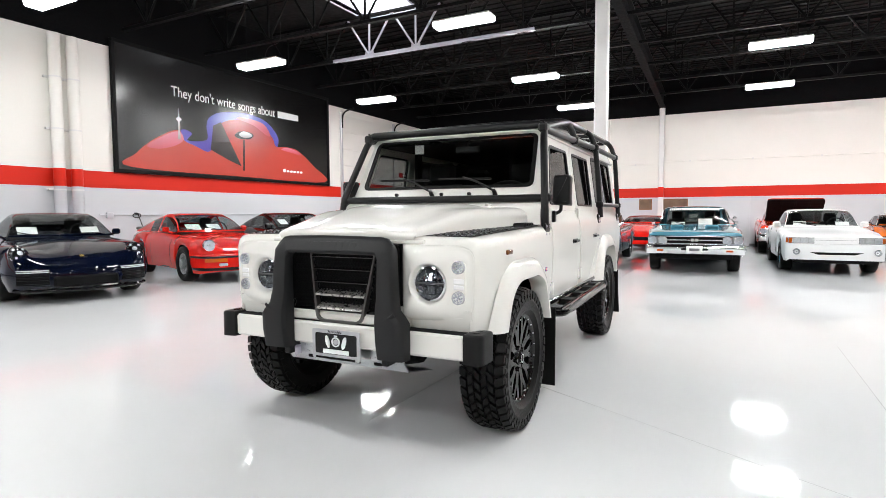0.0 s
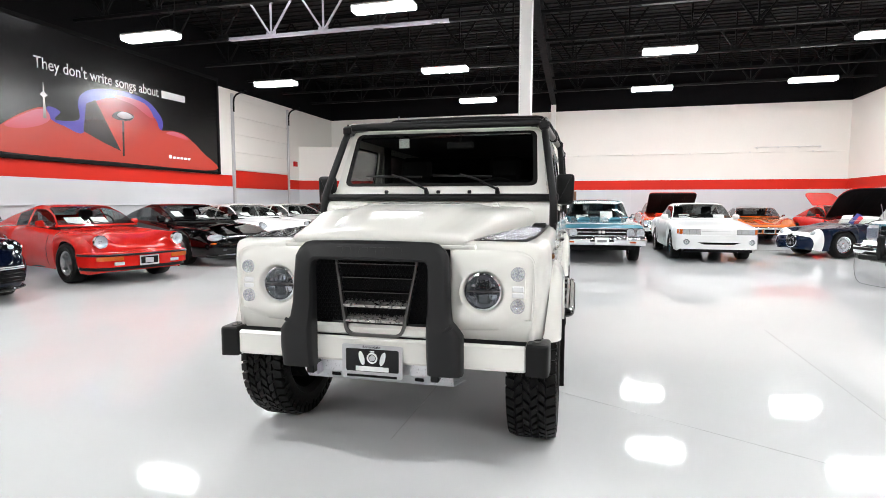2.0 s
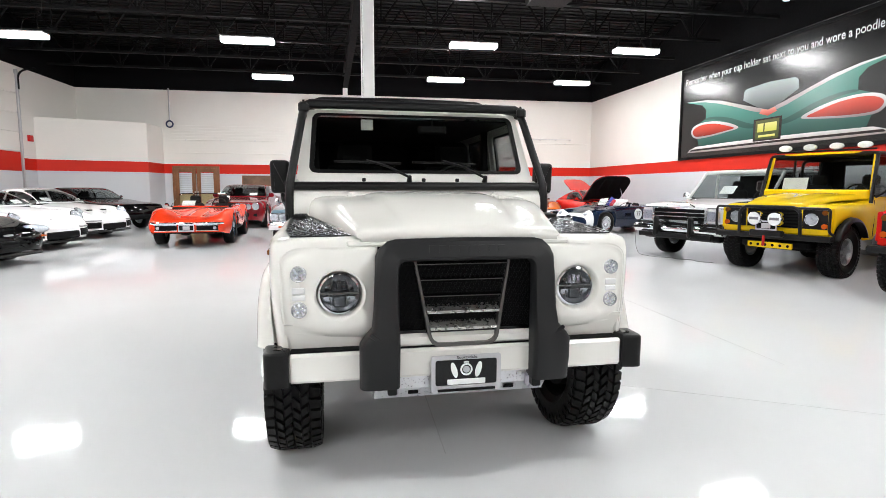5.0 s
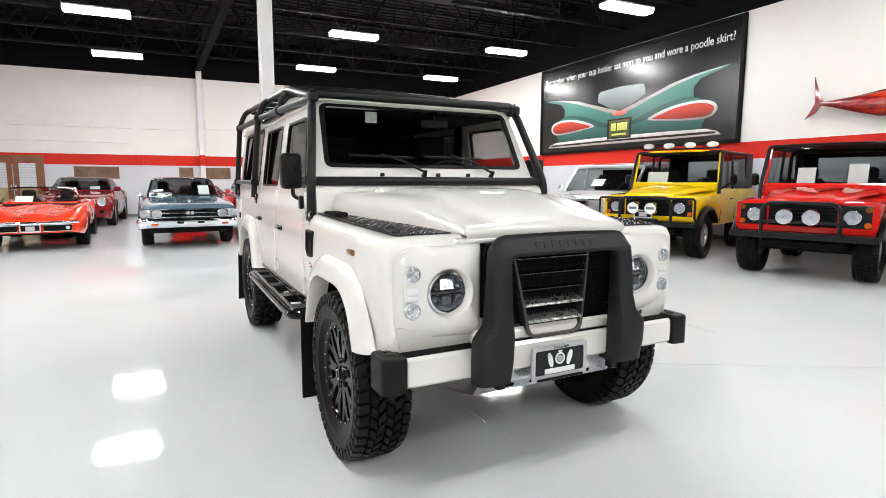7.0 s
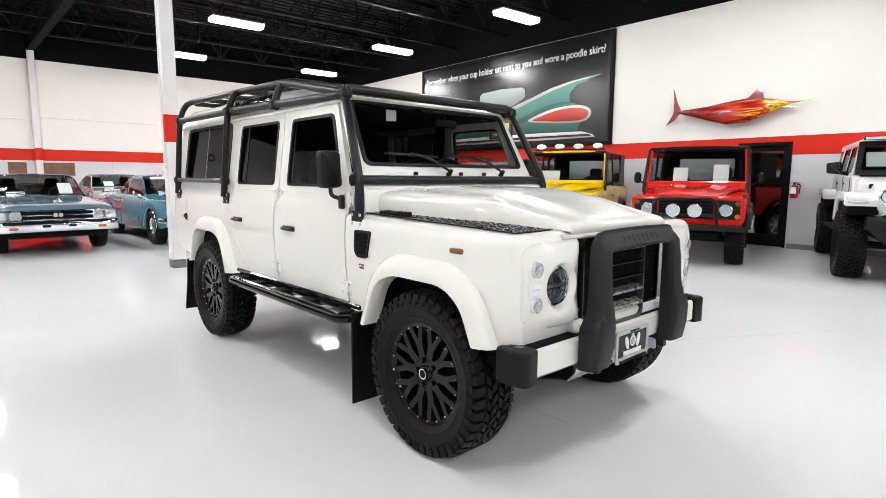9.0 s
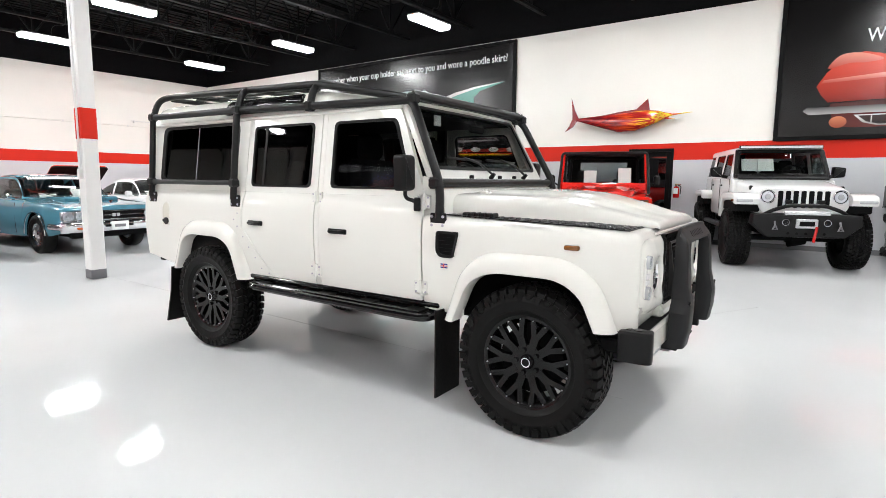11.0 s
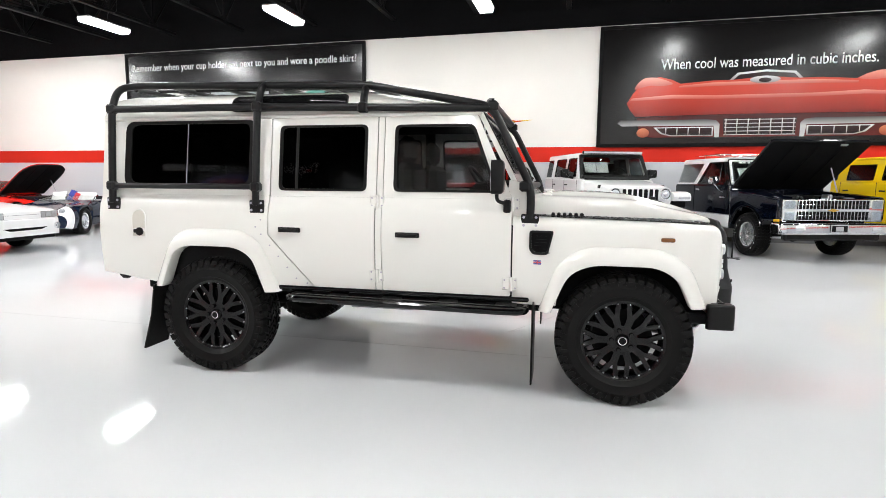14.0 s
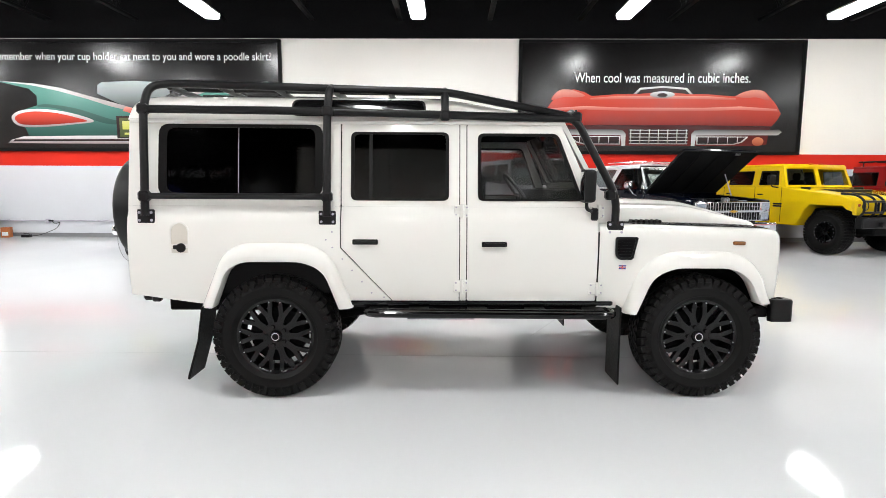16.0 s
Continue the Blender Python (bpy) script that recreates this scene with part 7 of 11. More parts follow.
for k in range(5):
    c_ = thing("wall_shelf_rail", pose(0, YB, 3.26 + 0.105 * k), "pale steel rail fixed flat on the rear wall", "rail", "wall rails")
    part("bar", Geo().box(-4.9, -0.03, -0.012, -0.6, 0, 0.012, 0.004), M_WALL, c_)
hr = thing("coat_rail", pose(10.3, YB, 3.4), "white metal rail with brackets on the wall", "rail")
part("bar", Geo().tube([(-1.1, -0.09, 0), (1.1, -0.09, 0)], 0.018, 8), M_WHITE_STEEL, hr)
for x in (-1.0, -0.3, 0.4, 1.05):
    part("bracket", Geo().box(x - 0.02, -0.1, -0.05, x + 0.02, 0, 0.03, 0.004), M_WHITE_STEEL, hr)
pl_ = thing("wall_pilaster", pose(-0.35, YB, 0), "shallow pier painted like the wall", "pier")
for z0, z1, mt in ((0.1, S0, M_WALL_GREY), (S0, S1, M_STRIPE), (S1, 5.0, M_WALL)):
    part("pier_length", Geo().box(-0.16, -0.06, z0, 0.16, 0, z1), mt, pl_)
dp = thing("door_3", pose(4.35, YB, 0), "flush door painted grey and red like the wall", "door")
dp["kind"] = "structure"
part("leaf", Geo().box(-0.5, -0.03, 0.01, 0.5, 0, S0, 0.006), M_WALL_GREY, dp)
part("leaf_top", Geo().box(-0.5, -0.03, S0 + 0.004, 0.5, 0, 2.12, 0.006), M_STRIPE, dp)
part("door_handle", Geo().cyl((0.42, -0.08, 1.0), (0.42, 0, 1.0), 0.025, n=12), M_ALU, dp)
M_CREAM_PANE = mat("warm_lit_pane", (0.45, 0.36, 0.2), 0.15, coat=0.5, vary=0.2, scale=2)
M_BLIND = mat("white_slats", (0.75, 0.78, 0.82), 0.5)
fd = thing("door_4", pose(-4.03, YB, 0), "pair of brown wooden glazed doors with white shutters", "door")
fd["kind"] = "structure"
for s in (-1, 1):
    g = Geo()
    x0, x1 = (0.02, 0.78) if s > 0 else (-0.78, -0.02)
    for b in ((x0, 0.02, x0 + 0.14, 2.05), (x1 - 0.14, 0.02, x1, 2.05), (x0 + 0.14, 0.02, x1 - 0.14, 0.3), (x0 + 0.14, 1.90, x1 - 0.14, 2.05)):
        g.box(b[0], -0.06, b[1], b[2], -0.01, b[3], 0.006)
    lf = part("leaf", g, M_WOOD, fd)
    part("lower_pane", Geo().box(x0 + 0.14, -0.035, 0.3, x1 - 0.14, -0.015, 1.05), M_CREAM_PANE, lf)
    for k in range(10):
        z = 1.07 + 0.083 * k
        part("shutter_slat", Geo().box(x0 + 0.15, -0.035, z, x1 - 0.15, -0.012, z + 0.055, 0.004), M_BLIND, lf)
    part("door_handle", Geo().box(s * 0.04, -0.1, 0.95, s * 0.075, -0.06, 1.15, 0.008), M_ALU, lf)
g = Geo()
for b in ((-0.87, 0, -0.78, 2.13), (0.78, 0, 0.87, 2.13), (-0.78, 2.05, 0.78, 2.13)):
    g.box(b[0], -0.07, b[1], b[2], 0, b[3], 0.006)
part("door_frame", g, M_WOOD, fd)
M_BOARD = mat("brown_window_view", (0.16, 0.09, 0.05), 0.35, vary=0.5, scale=2, fine=12)
for k, (x0, x1) in enumerate(((-2.32, -0.96), (0.97, 1.45), (1.75, 2.75))):
    wn2 = thing("window_%d" % (k + 1), pose(0, YB, 0), "low wide inner window with a brown view behind", "window")
    wn2["kind"] = "structure"
    g = Geo()
    for b in ((x0, 1.36, x1, 1.39), (x0, 1.75, x1, 1.78), (x0, 1.39, x0 + 0.03, 1.75), (x1 - 0.03, 1.39, x1, 1.75)):
        g.box(b[0], -0.03, b[1], b[2], 0, b[3], 0.004)
    part("window_frame", g, M_WOOD, wn2)
    part("pane", Geo().box(x0 + 0.03, -0.012, 1.39, x1 - 0.03, -0.004, 1.75), M_BOARD, wn2)
M_COIL = mat("dark_blue_hose", (0.02, 0.03, 0.09), 0.5)
cb = thing("wall_bundle", pose(-4.91, YB, 3.73), "coiled dark hose at the end of a vertical pipe", "hose")
part("coil", Geo().tube([(0.12 * math.cos(a), -0.06, 0.12 * math.sin(a)) for a in [k * math.pi / 9 for k in range(19)]], 0.03, 8), M_COIL, cb)
part("drop_pipe", Geo().tube([(0, -0.04, 0.1), (0, -0.04, 1.35)], 0.025, 8), M_SILVER_PAINT, cb)
# ceiling heater
uh = thing("unit_heater", pose(6.3, 16.3, 5.35), "black box heater hung under the roof", "heater")
part("case", Geo().box(-0.45, -0.35, 0, 0.45, 0.35, 0.7, 0.02), M_STEEL_BLACK, uh)
part("louvre", Geo().box(-0.35, -0.37, 0.1, 0.35, -0.35, 0.6, 0.01), M_STEEL_BLACK, uh)
part("hanger", Geo().tube([(0.3, 0, 0.7), (0.3, 0, 1.3)], 0.01, 6).tube([(-0.3, 0, 0.7), (-0.3, 0, 1.3)], 0.01, 6), M_STEEL_BLACK, uh)
# floor joints
M_JOINT = mat("sealed_joint", (0.60, 0.605, 0.61), 0.12, vary=0.15)
for x, y0_, y1_ in ((2.45, 6.9, 24.0), (5.24, 7.9, 10.4)):
    tagged(part("floor_joint", Geo().box(x - 0.0025, y0_, -0.002, x + 0.0025, y1_, 0.0012), M_JOINT), "thin sealed joint in the floor", "joint", kind="structure")
tagged(part("floor_joint", Geo().box(-1.6, -0.0022, -0.002, 1.6, 0.0022, 0.0014, m=pose(4.5, 7.30, 0, 0, 0, -28)), M_JOINT), "thin hairline crack in the floor", "joint", kind="structure")
# east wall: low conduit with a socket box and cable, carton on the floor
c_ = thing("wall_conduit", pose(XR, 0, 0.42), "thin grey conduit low along the side wall", "conduit", "conduits")
part("tube", Geo().tube([(-0.03, 15.5, 0), (-0.03, 22.5, 0)], 0.014, 8), M_STEEL_GREY, c_)
for y in (16.2, 18.0, 20.4, 22.0):
    part("clip", Geo().box(-0.05, y - 0.025, -0.025, 0, y + 0.025, 0.025, 0.004), M_STEEL_GREY, c_)
sb = thing("socket_box", pose(XR, 19.35, 0.42), "grey wall socket with a plugged black cable", "socket")
part("box", Geo().box(-0.06, -0.05, -0.07, 0, 0.05, 0.05, 0.006), M_STEEL_GREY, sb)
part("plug", Geo().box(-0.10, -0.16, -0.02, -0.04, -0.05, 0.02, 0.01), M_BLACK_PLASTIC, sb)
part("cable", Geo().tube(bend([(-0.08, -0.14, -0.02), (-0.12, -0.25, -0.08), (-0.12, -0.4, -0.02), (-0.15, -0.3, -0.2), (-0.2, 0.1, -0.36), (-0.25, 0.42, -0.405)], 0.1), 0.009, 6), M_CABLE, sb)
ch = thing("battery_charger", pose(XR - 0.25, 19.78, 0), "small black battery charger on the floor", "charger")
part("case", Geo().box(-0.06, -0.11, 0.0, 0.06, 0.11, 0.07, 0.01), M_BLACK_PLASTIC, ch)
part("handle", Geo().tube(bend([(0, -0.07, 0.065), (0, -0.07, 0.10), (0, 0.07, 0.10), (0, 0.07, 0.065)], 0.02), 0.008, 6), M_BLACK_PLASTIC, ch)
ct = thing("carton", pose(XR - 0.3, 20.25, 0, 0, 0, 12), "small orange and white carton on the floor", "box")
part("box", Geo().box(-0.08, -0.1, 0.0, 0.08, 0.1, 0.26, 0.004), mat("orange_carton", (0.5, 0.16, 0.05), 0.6), ct)
part("label", Geo().box(-0.083, -0.07, 0.05, -0.079, 0.07, 0.14, 0.001), M_PAPER, ct)


def rear_engine(wide=0.0, era=1):
    """Proportions of a rear-engined sports coupe; era 0 classic, 1 modern."""
    w, f = (0.83, 0.92)[era] + wide, (0.82, 0.98)[era]
    d = dict(fo=f, wb=(2.27, 2.45)[era], ro=(0.9, 0.95)[era], r=0.325 + 0.01 * era, tw=0.25, rr=(0.2, 0.25)[era], rim="5" if era == 0 else "10", gap=0.035,
             sill=[(-1.0, 0.24), (-0.6, 0.17), (0.5, 0.2), (2.2, 0.2), (3.4, 0.32)], round=True, rear_part=0.6,
             zb=0.9, zr=1.27 + 0.01 * era, cab=(0.52, 1.12, 1.75, 3.0), cw=0.68 + 0.05 * era, rw=0.52 + 0.03 * era, yb=1.55, zbb=0.88, fast=True, bow=0.12, mirror_back=0.28, mirror_size=0.72)
    back = [(0.0, w), (1.0, w * 0.965), (2.0, w), (2.7, w * 0.98), (3.2, w * 0.8), (3.4, w * 0.62)]
    if era:
        d["plan"] = [(-f, w * 0.46), (-f + 0.03, w * 0.62), (-f + 0.08, w * 0.74), (-f + 0.18, w * 0.87), (-f + 0.36, w * 0.955), (-0.35, w * 0.985)] + back
        d["top"] = [(-f, 0.44), (-f + 0.03, 0.50), (-f + 0.1, 0.555), (-f + 0.25, 0.63), (-0.45, 0.722), (-0.1, 0.805), (0.3, 0.868), (0.62, 0.905), (2.6, 0.98), (3.0, 0.86), (3.4, 0.6)]
        d["edge"] = [(-f, 0.42), (-f + 0.03, 0.49), (-f + 0.1, 0.56), (-f + 0.25, 0.66), (-0.5, 0.755), (-0.25, 0.805), (0.1, 0.825), (0.5, 0.85), (2.4, 0.9), (3.0, 0.82), (3.4, 0.55)]
    else:
        d["plan"] = [(-f, w * 0.62), (-f + 0.03, w * 0.76), (-f + 0.08, w * 0.86), (-f + 0.16, w * 0.93), (-f + 0.3, w * 0.97)] + back
        d["top"] = [(-f, 0.50), (-f + 0.03, 0.55), (-f + 0.10, 0.60), (-f + 0.25, 0.665), (-0.4, 0.715), (-0.1, 0.785), (0.3, 0.845), (0.62, 0.90), (2.6, 0.98), (3.0, 0.86), (3.4, 0.6)]
        d["edge"] = [(-f, 0.48), (-f + 0.06, 0.54), (-f + 0.12, 0.61), (-f + 0.17, 0.71), (-f + 0.23, 0.765), (-0.3, 0.80), (0.1, 0.825), (0.5, 0.85), (2.4, 0.9), (3.0, 0.82), (3.4, 0.55)]
    return d


def muscle(w=0.95, L=(0.95, 2.85, 1.2), hood=0.93, belt=0.95, roof=1.36, r=0.34):
    """Proportions of a long-bonnet two-door car."""
    fo, wb, ro = L
    return dict(fo=fo, wb=wb, ro=ro, r=r, tw=0.24, rr=r * 0.58, rim="5", gap=0.05,
                plan=[(-fo, w * 0.93), (-fo + 0.12, w * 0.97), (0, w), (wb, w), (wb + ro - 0.2, w * 0.97), (wb + ro, w * 0.9)],
                top=[(-fo, hood - 0.14), (-fo + 0.05, hood - 0.08), (0, hood), (0.75, hood + 0.06), (wb, belt + 0.02), (wb + ro, belt - 0.1)],
                edge=[(-fo, hood - 0.18), (-fo + 0.06, hood - 0.1), (0, hood - 0.03), (0.8, belt - 0.02), (wb, belt), (wb + ro, belt - 0.13)],
                sill=[(-fo, 0.42), (-0.5, 0.34), (0.6, 0.28), (wb - 0.5, 0.28), (wb + ro, 0.4)],
                zb=belt, zr=roof, cab=(0.72, 1.22, 2.05, 2.85), cw=w - 0.17, rw=w - 0.30, yb=1.95, bow=0.1, mirror_size=0.55, mirror_mat=M_CHROME, mirror_out=0.13)


def boxy(w=0.86, L=(0.5, 2.36, 0.7), hood=1.14, belt=1.22, roof=1.9, r=0.4, cab=(0.66, 0.86, 2.9, 3.0)):
    """Proportions of an upright four-wheel-drive car."""
    fo, wb, ro = L
    return dict(fo=fo, wb=wb, ro=ro, r=r, tw=0.27, rr=r * 0.52, rim="6", gap=0.09, knobby=True,
                plan=[(-fo, w * 0.94), (-fo + 0.05, w * 0.98), (0, w), (wb, w), (wb + ro, w)],
                top=[(-fo, hood - 0.05), (-fo + 0.06, hood), (0.3, hood + 0.06), (0.62, hood + 0.08), (wb + ro, belt)],
                edge=[(-fo, hood - 0.1), (-fo + 0.06, hood - 0.04), (0.6, hood + 0.01), (0.7, belt - 0.01), (wb + ro, belt - 0.01)],
                sill=[(-fo, 0.62), (0.5, 0.55), (wb - 0.5, 0.55), (wb + ro, 0.62)],
                zb=belt, zr=roof, cab=cab, cw=w - 0.06, rw=w - 0.1, yb=1.55, bow=0.015, shell=False, pillar=0.035, mirror_out=0.2, mirror_back=0.15)


# west row, noses to the hall
navy = car("sports_car", "glossy navy sports coupe with round headlights and price sheets", pose(-4.78, 9.14, 0, 0, 0, 72.5), rear_engine(0.02), P_NAVY, M_ALU, papers=((-0.45, 0.04, 0.26, 0.2), (0.4, 0.05, 0.26, 0.17)))
red911 = car("sports_car", "glossy red classic sports coupe with a whale-tail spoiler", pose(-4.47, 11.83, 0, 0, 0, 74), rear_engine(0.02, 0), P_RED, M_ALU, papers=((-0.35, 0.04, 0.28, 0.2), (0.05, 0.05, 0.25, 0.18)))
P_CAM = dict(muscle(0.94, (1.05, 2.57, 1.2), 0.82, 0.9, 1.28, 0.33), round=True, fast=True, mirror_size=1.0, mirror_mat=P_BLACK, cab=(0.50, 1.28, 1.9, 2.95), gap=0.035,
             plan=[(-1.05, 0.40), (-1.03, 0.56), (-0.96, 0.69), (-0.82, 0.82), (-0.55, 0.90), (0, 0.94), (1.2, 0.92), (2.57, 0.94), (3.5, 0.88), (3.77, 0.7)],
             top=[(-1.05, 0.50), (-1.02, 0.57), (-0.92, 0.625), (-0.6, 0.70), (0, 0.79), (0.55, 0.87), (2.57, 0.95), (3.77, 0.85)],
             edge=[(-1.05, 0.48), (-1.02, 0.55), (-0.92, 0.605), (-0.6, 0.70), (0, 0.80), (0.6, 0.85), (2.57, 0.93), (3.77, 0.82)],
             sill=[(-1.05, 0.26), (-0.7, 0.19), (0.6, 0.22), (2.2, 0.22), (3.77, 0.35)])
camaro = car("muscle_car", "glossy black nineties muscle coupe with slim headlights", pose(-4.5, 14.6, 0, 0, 0, 70), P_CAM, P_BLACK, M_ALU, papers=((0.0, 0.05, 0.26, 0.15), (-0.5, 0.1, 0.2, 0.25)))
gt3a = car("sports_car", "glossy white modern sports coupe with black intakes", pose(-4.95, 17.4, 0, 0, 0, 70), rear_engine(0.02), P_WHITE, M_SATIN_BLACK, papers=((-0.4, 0.04, 0.26, 0.18), (0.45, 0.05, 0.22, 0.15)))
gt3b = car("sports_car", "glossy white track sports coupe with bonnet vents", pose(-5.1, 20.3, 0, 0, 0, 72), rear_engine(0.02), P_WHITE, M_SATIN_BLACK, papers=((-0.4, 0.04, 0.26, 0.18),))
# middle rows
P_VETTE = dict(muscle(0.88, (1.0, 2.49, 1.0), 0.80, 0.84, 1.2, 0.34), plan=[(-1.0, 0.66), (-0.92, 0.78), (-0.5, 0.87), (0, 0.88), (1.2, 0.82), (2.5, 0.88), (3.5, 0.7)], top=[(-1.0, 0.52), (-0.9, 0.60), (-0.4, 0.68), (0.3, 0.76), (0.8, 0.82), (2.5, 0.84), (3.5, 0.6)], edge=[(-1.0, 0.50), (-0.85, 0.62), (-0.3, 0.80), (0.1, 0.84), (0.7, 0.78), (1.8, 0.82), (2.5, 0.88), (3.5, 0.6)], sill=[(-1.0, 0.34), (-0.5, 0.26), (3.5, 0.3)], round=True, frame_mat=M_CHROME)
vette = car("convertible", "orange-red classic convertible sports car with a black interior", pose(-1.65, 18.1, 0, 0, 0, 4), P_VETTE, P_ORANGE, M_CHROME, papers=((-0.3, 0.03, 0.3, 0.2),), open_top=True)
P_BENT = dict(muscle(0.96, (0.9, 2.74, 1.15), 0.98, 1.0, 1.42, 0.36), round=True, fast=True, mirror_size=1.0, mirror_mat=P_MAROON, cab=(0.62, 1.3, 2.0, 3.1),
              plan=[(-0.9, 0.62), (-0.87, 0.72), (-0.78, 0.83), (-0.55, 0.91), (-0.2, 0.95), (0, 0.96), (2.74, 0.96), (3.6, 0.9), (3.89, 0.75)],
              top=[(-0.9, 0.72), (-0.87, 0.82), (-0.75, 0.87), (0, 0.95), (0.7, 1.01), (2.74, 1.04), (3.89, 0.9)],
              edge=[(-0.9, 0.68), (-0.87, 0.76), (-0.75, 0.82), (-0.5, 0.88), (0, 0.93), (0.8, 0.98), (2.74, 1.02), (3.89, 0.86)],
              sill=[(-0.9, 0.30), (-0.6, 0.22), (0.6, 0.24), (3.89, 0.36)])
bentley = car("grand_tourer", "dark red luxury grand tourer coupe with twin round headlights", pose(-1.7, 23.4, 0, 0, 0, -1), P_BENT, P_MAROON, M_ALU, papers=((0.35, 0.05, 0.25, 0.15),))
SLIM = Matrix.Diagonal((0.95, 1, 1, 1))
chevelle = car("muscle_car", "steel blue classic muscle car with a black roof and chrome bumper", pose(1.07, 17.6, 0, 0, 0, 3) @ SLIM, dict(muscle(roof=1.40), chrome_screen=True, pillar_mat=P_BLACK, track=0.80), P_STEELBLUE, M_CHROME, P_BLACK, papers=((0.45, 0.06, 0.24, 0.3), (-0.4, 0.02, 0.3, 0.12)))
elcamino = car("coupe_utility", "teal classic coupe utility with a chrome grille and bumper", pose(3.59, 17.38, 0, 0, 0, 4) @ SLIM, dict(muscle(0.96, (0.95, 2.95, 1.25), roof=1.40), chrome_screen=True, track=0.81, lettering=24), P_TEAL, M_CHROME, papers=((0.25, 0.02, 0.3, 0.2), (-0.35, 0.02, 0.3, 0.1)))
P_MUST = dict(soft=True) | dict(muscle(0.875, (1.0, 2.55, 1.1), 0.88, 0.92, 1.32, 0.32), mirror_size=0.9, mirror_mat=P_WHITE,
              plan=[(-1.0, 0.66), (-0.985, 0.72), (-0.94, 0.78), (-0.8, 0.83), (-0.4, 0.865), (0, 0.875), (2.55, 0.875), (3.4, 0.85), (3.65, 0.78)],
              top=[(-1.0, 0.745), (-0.96, 0.775), (-0.8, 0.80), (0, 0.865), (0.72, 0.93), (2.55, 0.95), (3.65, 0.85)],
              edge=[(-1.0, 0.735), (-0.96, 0.755), (-0.8, 0.775), (0, 0.835), (0.8, 0.90), (2.55, 0.92), (3.65, 0.8)],
              sill=[(-1.0, 0.32), (-0.7, 0.24), (0.6, 0.24), (2.0, 0.24), (3.65, 0.36)])
mustang = car("convertible", "white eighties coupe with rectangular amber-edged headlights", pose(6.1, 18.4, 0, 0, 0, 2), P_MUST, P_WHITE, M_CHROME, papers=((-0.4, 0.03, 0.25, 0.13), (0.4, 0.03, 0.25, 0.13)))
# east row
P_DEF = dict(boxy(), mirror_mat=M_BLACK_PLASTIC, mirror_shape=(0.062, 0.10), mirror_up=0.16, pillar=0.022, cab=(0.66, 0.83, 2.9, 3.0),
             top=[(-0.5, 1.03), (-0.485, 1.075), (-0.44, 1.10), (0.2, 1.13), (0.60, 1.15), (0.66, 1.20), (0.72, 1.225), (3.06, 1.22)],
             edge=[(-0.5, 1.0), (-0.485, 1.05), (-0.44, 1.085), (0.2, 1.12), (0.60, 1.14), (0.66, 1.19), (0.72, 1.215), (3.06, 1.21)])
yellow = car("off_road_car", "yellow short off-road car with roof lamps and a winch", pose(8.95, 12.15, 0, 0, 0, -68), dict(P_DEF, pillar_mat=M_SATIN_BLACK, frame_mat=P_YELLOW), P_YELLOW, M_ALU, M_BLACK_PLASTIC, papers=((-0.35, 0.05, 0.4, 0.26),))
redd = car("off_road_car", "red short off-road car with a black guard bar and lamps", pose(9.1, 9.5, 0, 0, 0, -70), dict(P_DEF, frame_mat=P_RED, header_mat=M_SATIN_BLACK, pillar_mat=M_SATIN_BLACK), P_RED, M_ALU, M_BLACK_PLASTIC, papers=((-0.25, 0.05, 0.24, 0.3), (0.4, 0.08, 0.24, 0.32)))
wag = car("estate_car", "white classic four-wheel-drive estate with a black grille guard", pose(8.85, 14.2, 0, 0, 0, -70), boxy(0.93, (0.75, 2.76, 1.15), 1.05, 1.13, 1.67, 0.37, (0.62, 1.15, 3.2, 3.6)) | dict(blind=2.3, pillar=0.032, mirror_size=0.7, mirror_mat=M_CHROME), P_WHITE, M_CHROME, papers=((-0.1, 0.1, 0.3, 0.22),))
P_JAGB = dict(rear_engine(-0.1, 0), zr=0.98, zb=0.78, zbb=0.78, wb=2.4)
for k_ in ("top", "edge"):
    P_JAGB[k_] = [(y, z * 0.9 if y < 0.5 else min(z, 0.82) - (0.0 if y < 2 else 0.02)) for y, z in P_JAGB[k_]]
jag = car("roadster", "navy racing roadster with a white number roundel and wire wheels", pose(8.98, 19.95, 0, 0, 0, -67), dict(P_JAGB, rim="24", mirror_size=0.4), P_JAG, M_CHROME, open_top=True)
orange2 = car("sports_car", "copper orange classic sports coupe", pose(8.85, 24.6, 0, 0, 0, -3), P_VETTE, P_AMBER, M_CHROME, P_WHITE)
redhood = car("muscle_car", "orange-red classic car with its bonnet open", pose(5.95, 24.0, 0, 0, 0, 0), dict(muscle(), chrome_screen=True), P_ORANGE, M_CHROME)
P_RED3 = dict(muscle(0.86, (0.9, 2.5, 1.0), 0.82, 0.9, 1.27, 0.33), round=True, fast=True, mirror_mat=P_RED, cab=(0.7, 1.25, 1.8, 2.9),
              plan=[(-0.9, 0.45), (-0.86, 0.6), (-0.7, 0.74), (-0.4, 0.83), (0, 0.86), (1.2, 0.83), (2.5, 0.86), (3.2, 0.78), (3.5, 0.6)],
              top=[(-0.9, 0.48), (-0.8, 0.58), (-0.3, 0.72), (0.3, 0.82), (0.75, 0.9), (2.5, 0.92), (3.5, 0.7)],
              edge=[(-0.9, 0.46), (-0.8, 0.56), (-0.3, 0.74), (0.1, 0.8), (0.8, 0.84), (2.5, 0.9), (3.5, 0.68)])
red3 = car("sports_car", "red sports coupe with its bonnet and tailgate raised", pose(10.95, 22.6, 0, 0, 0, 4), P_RED3, P_RED, M_ALU)

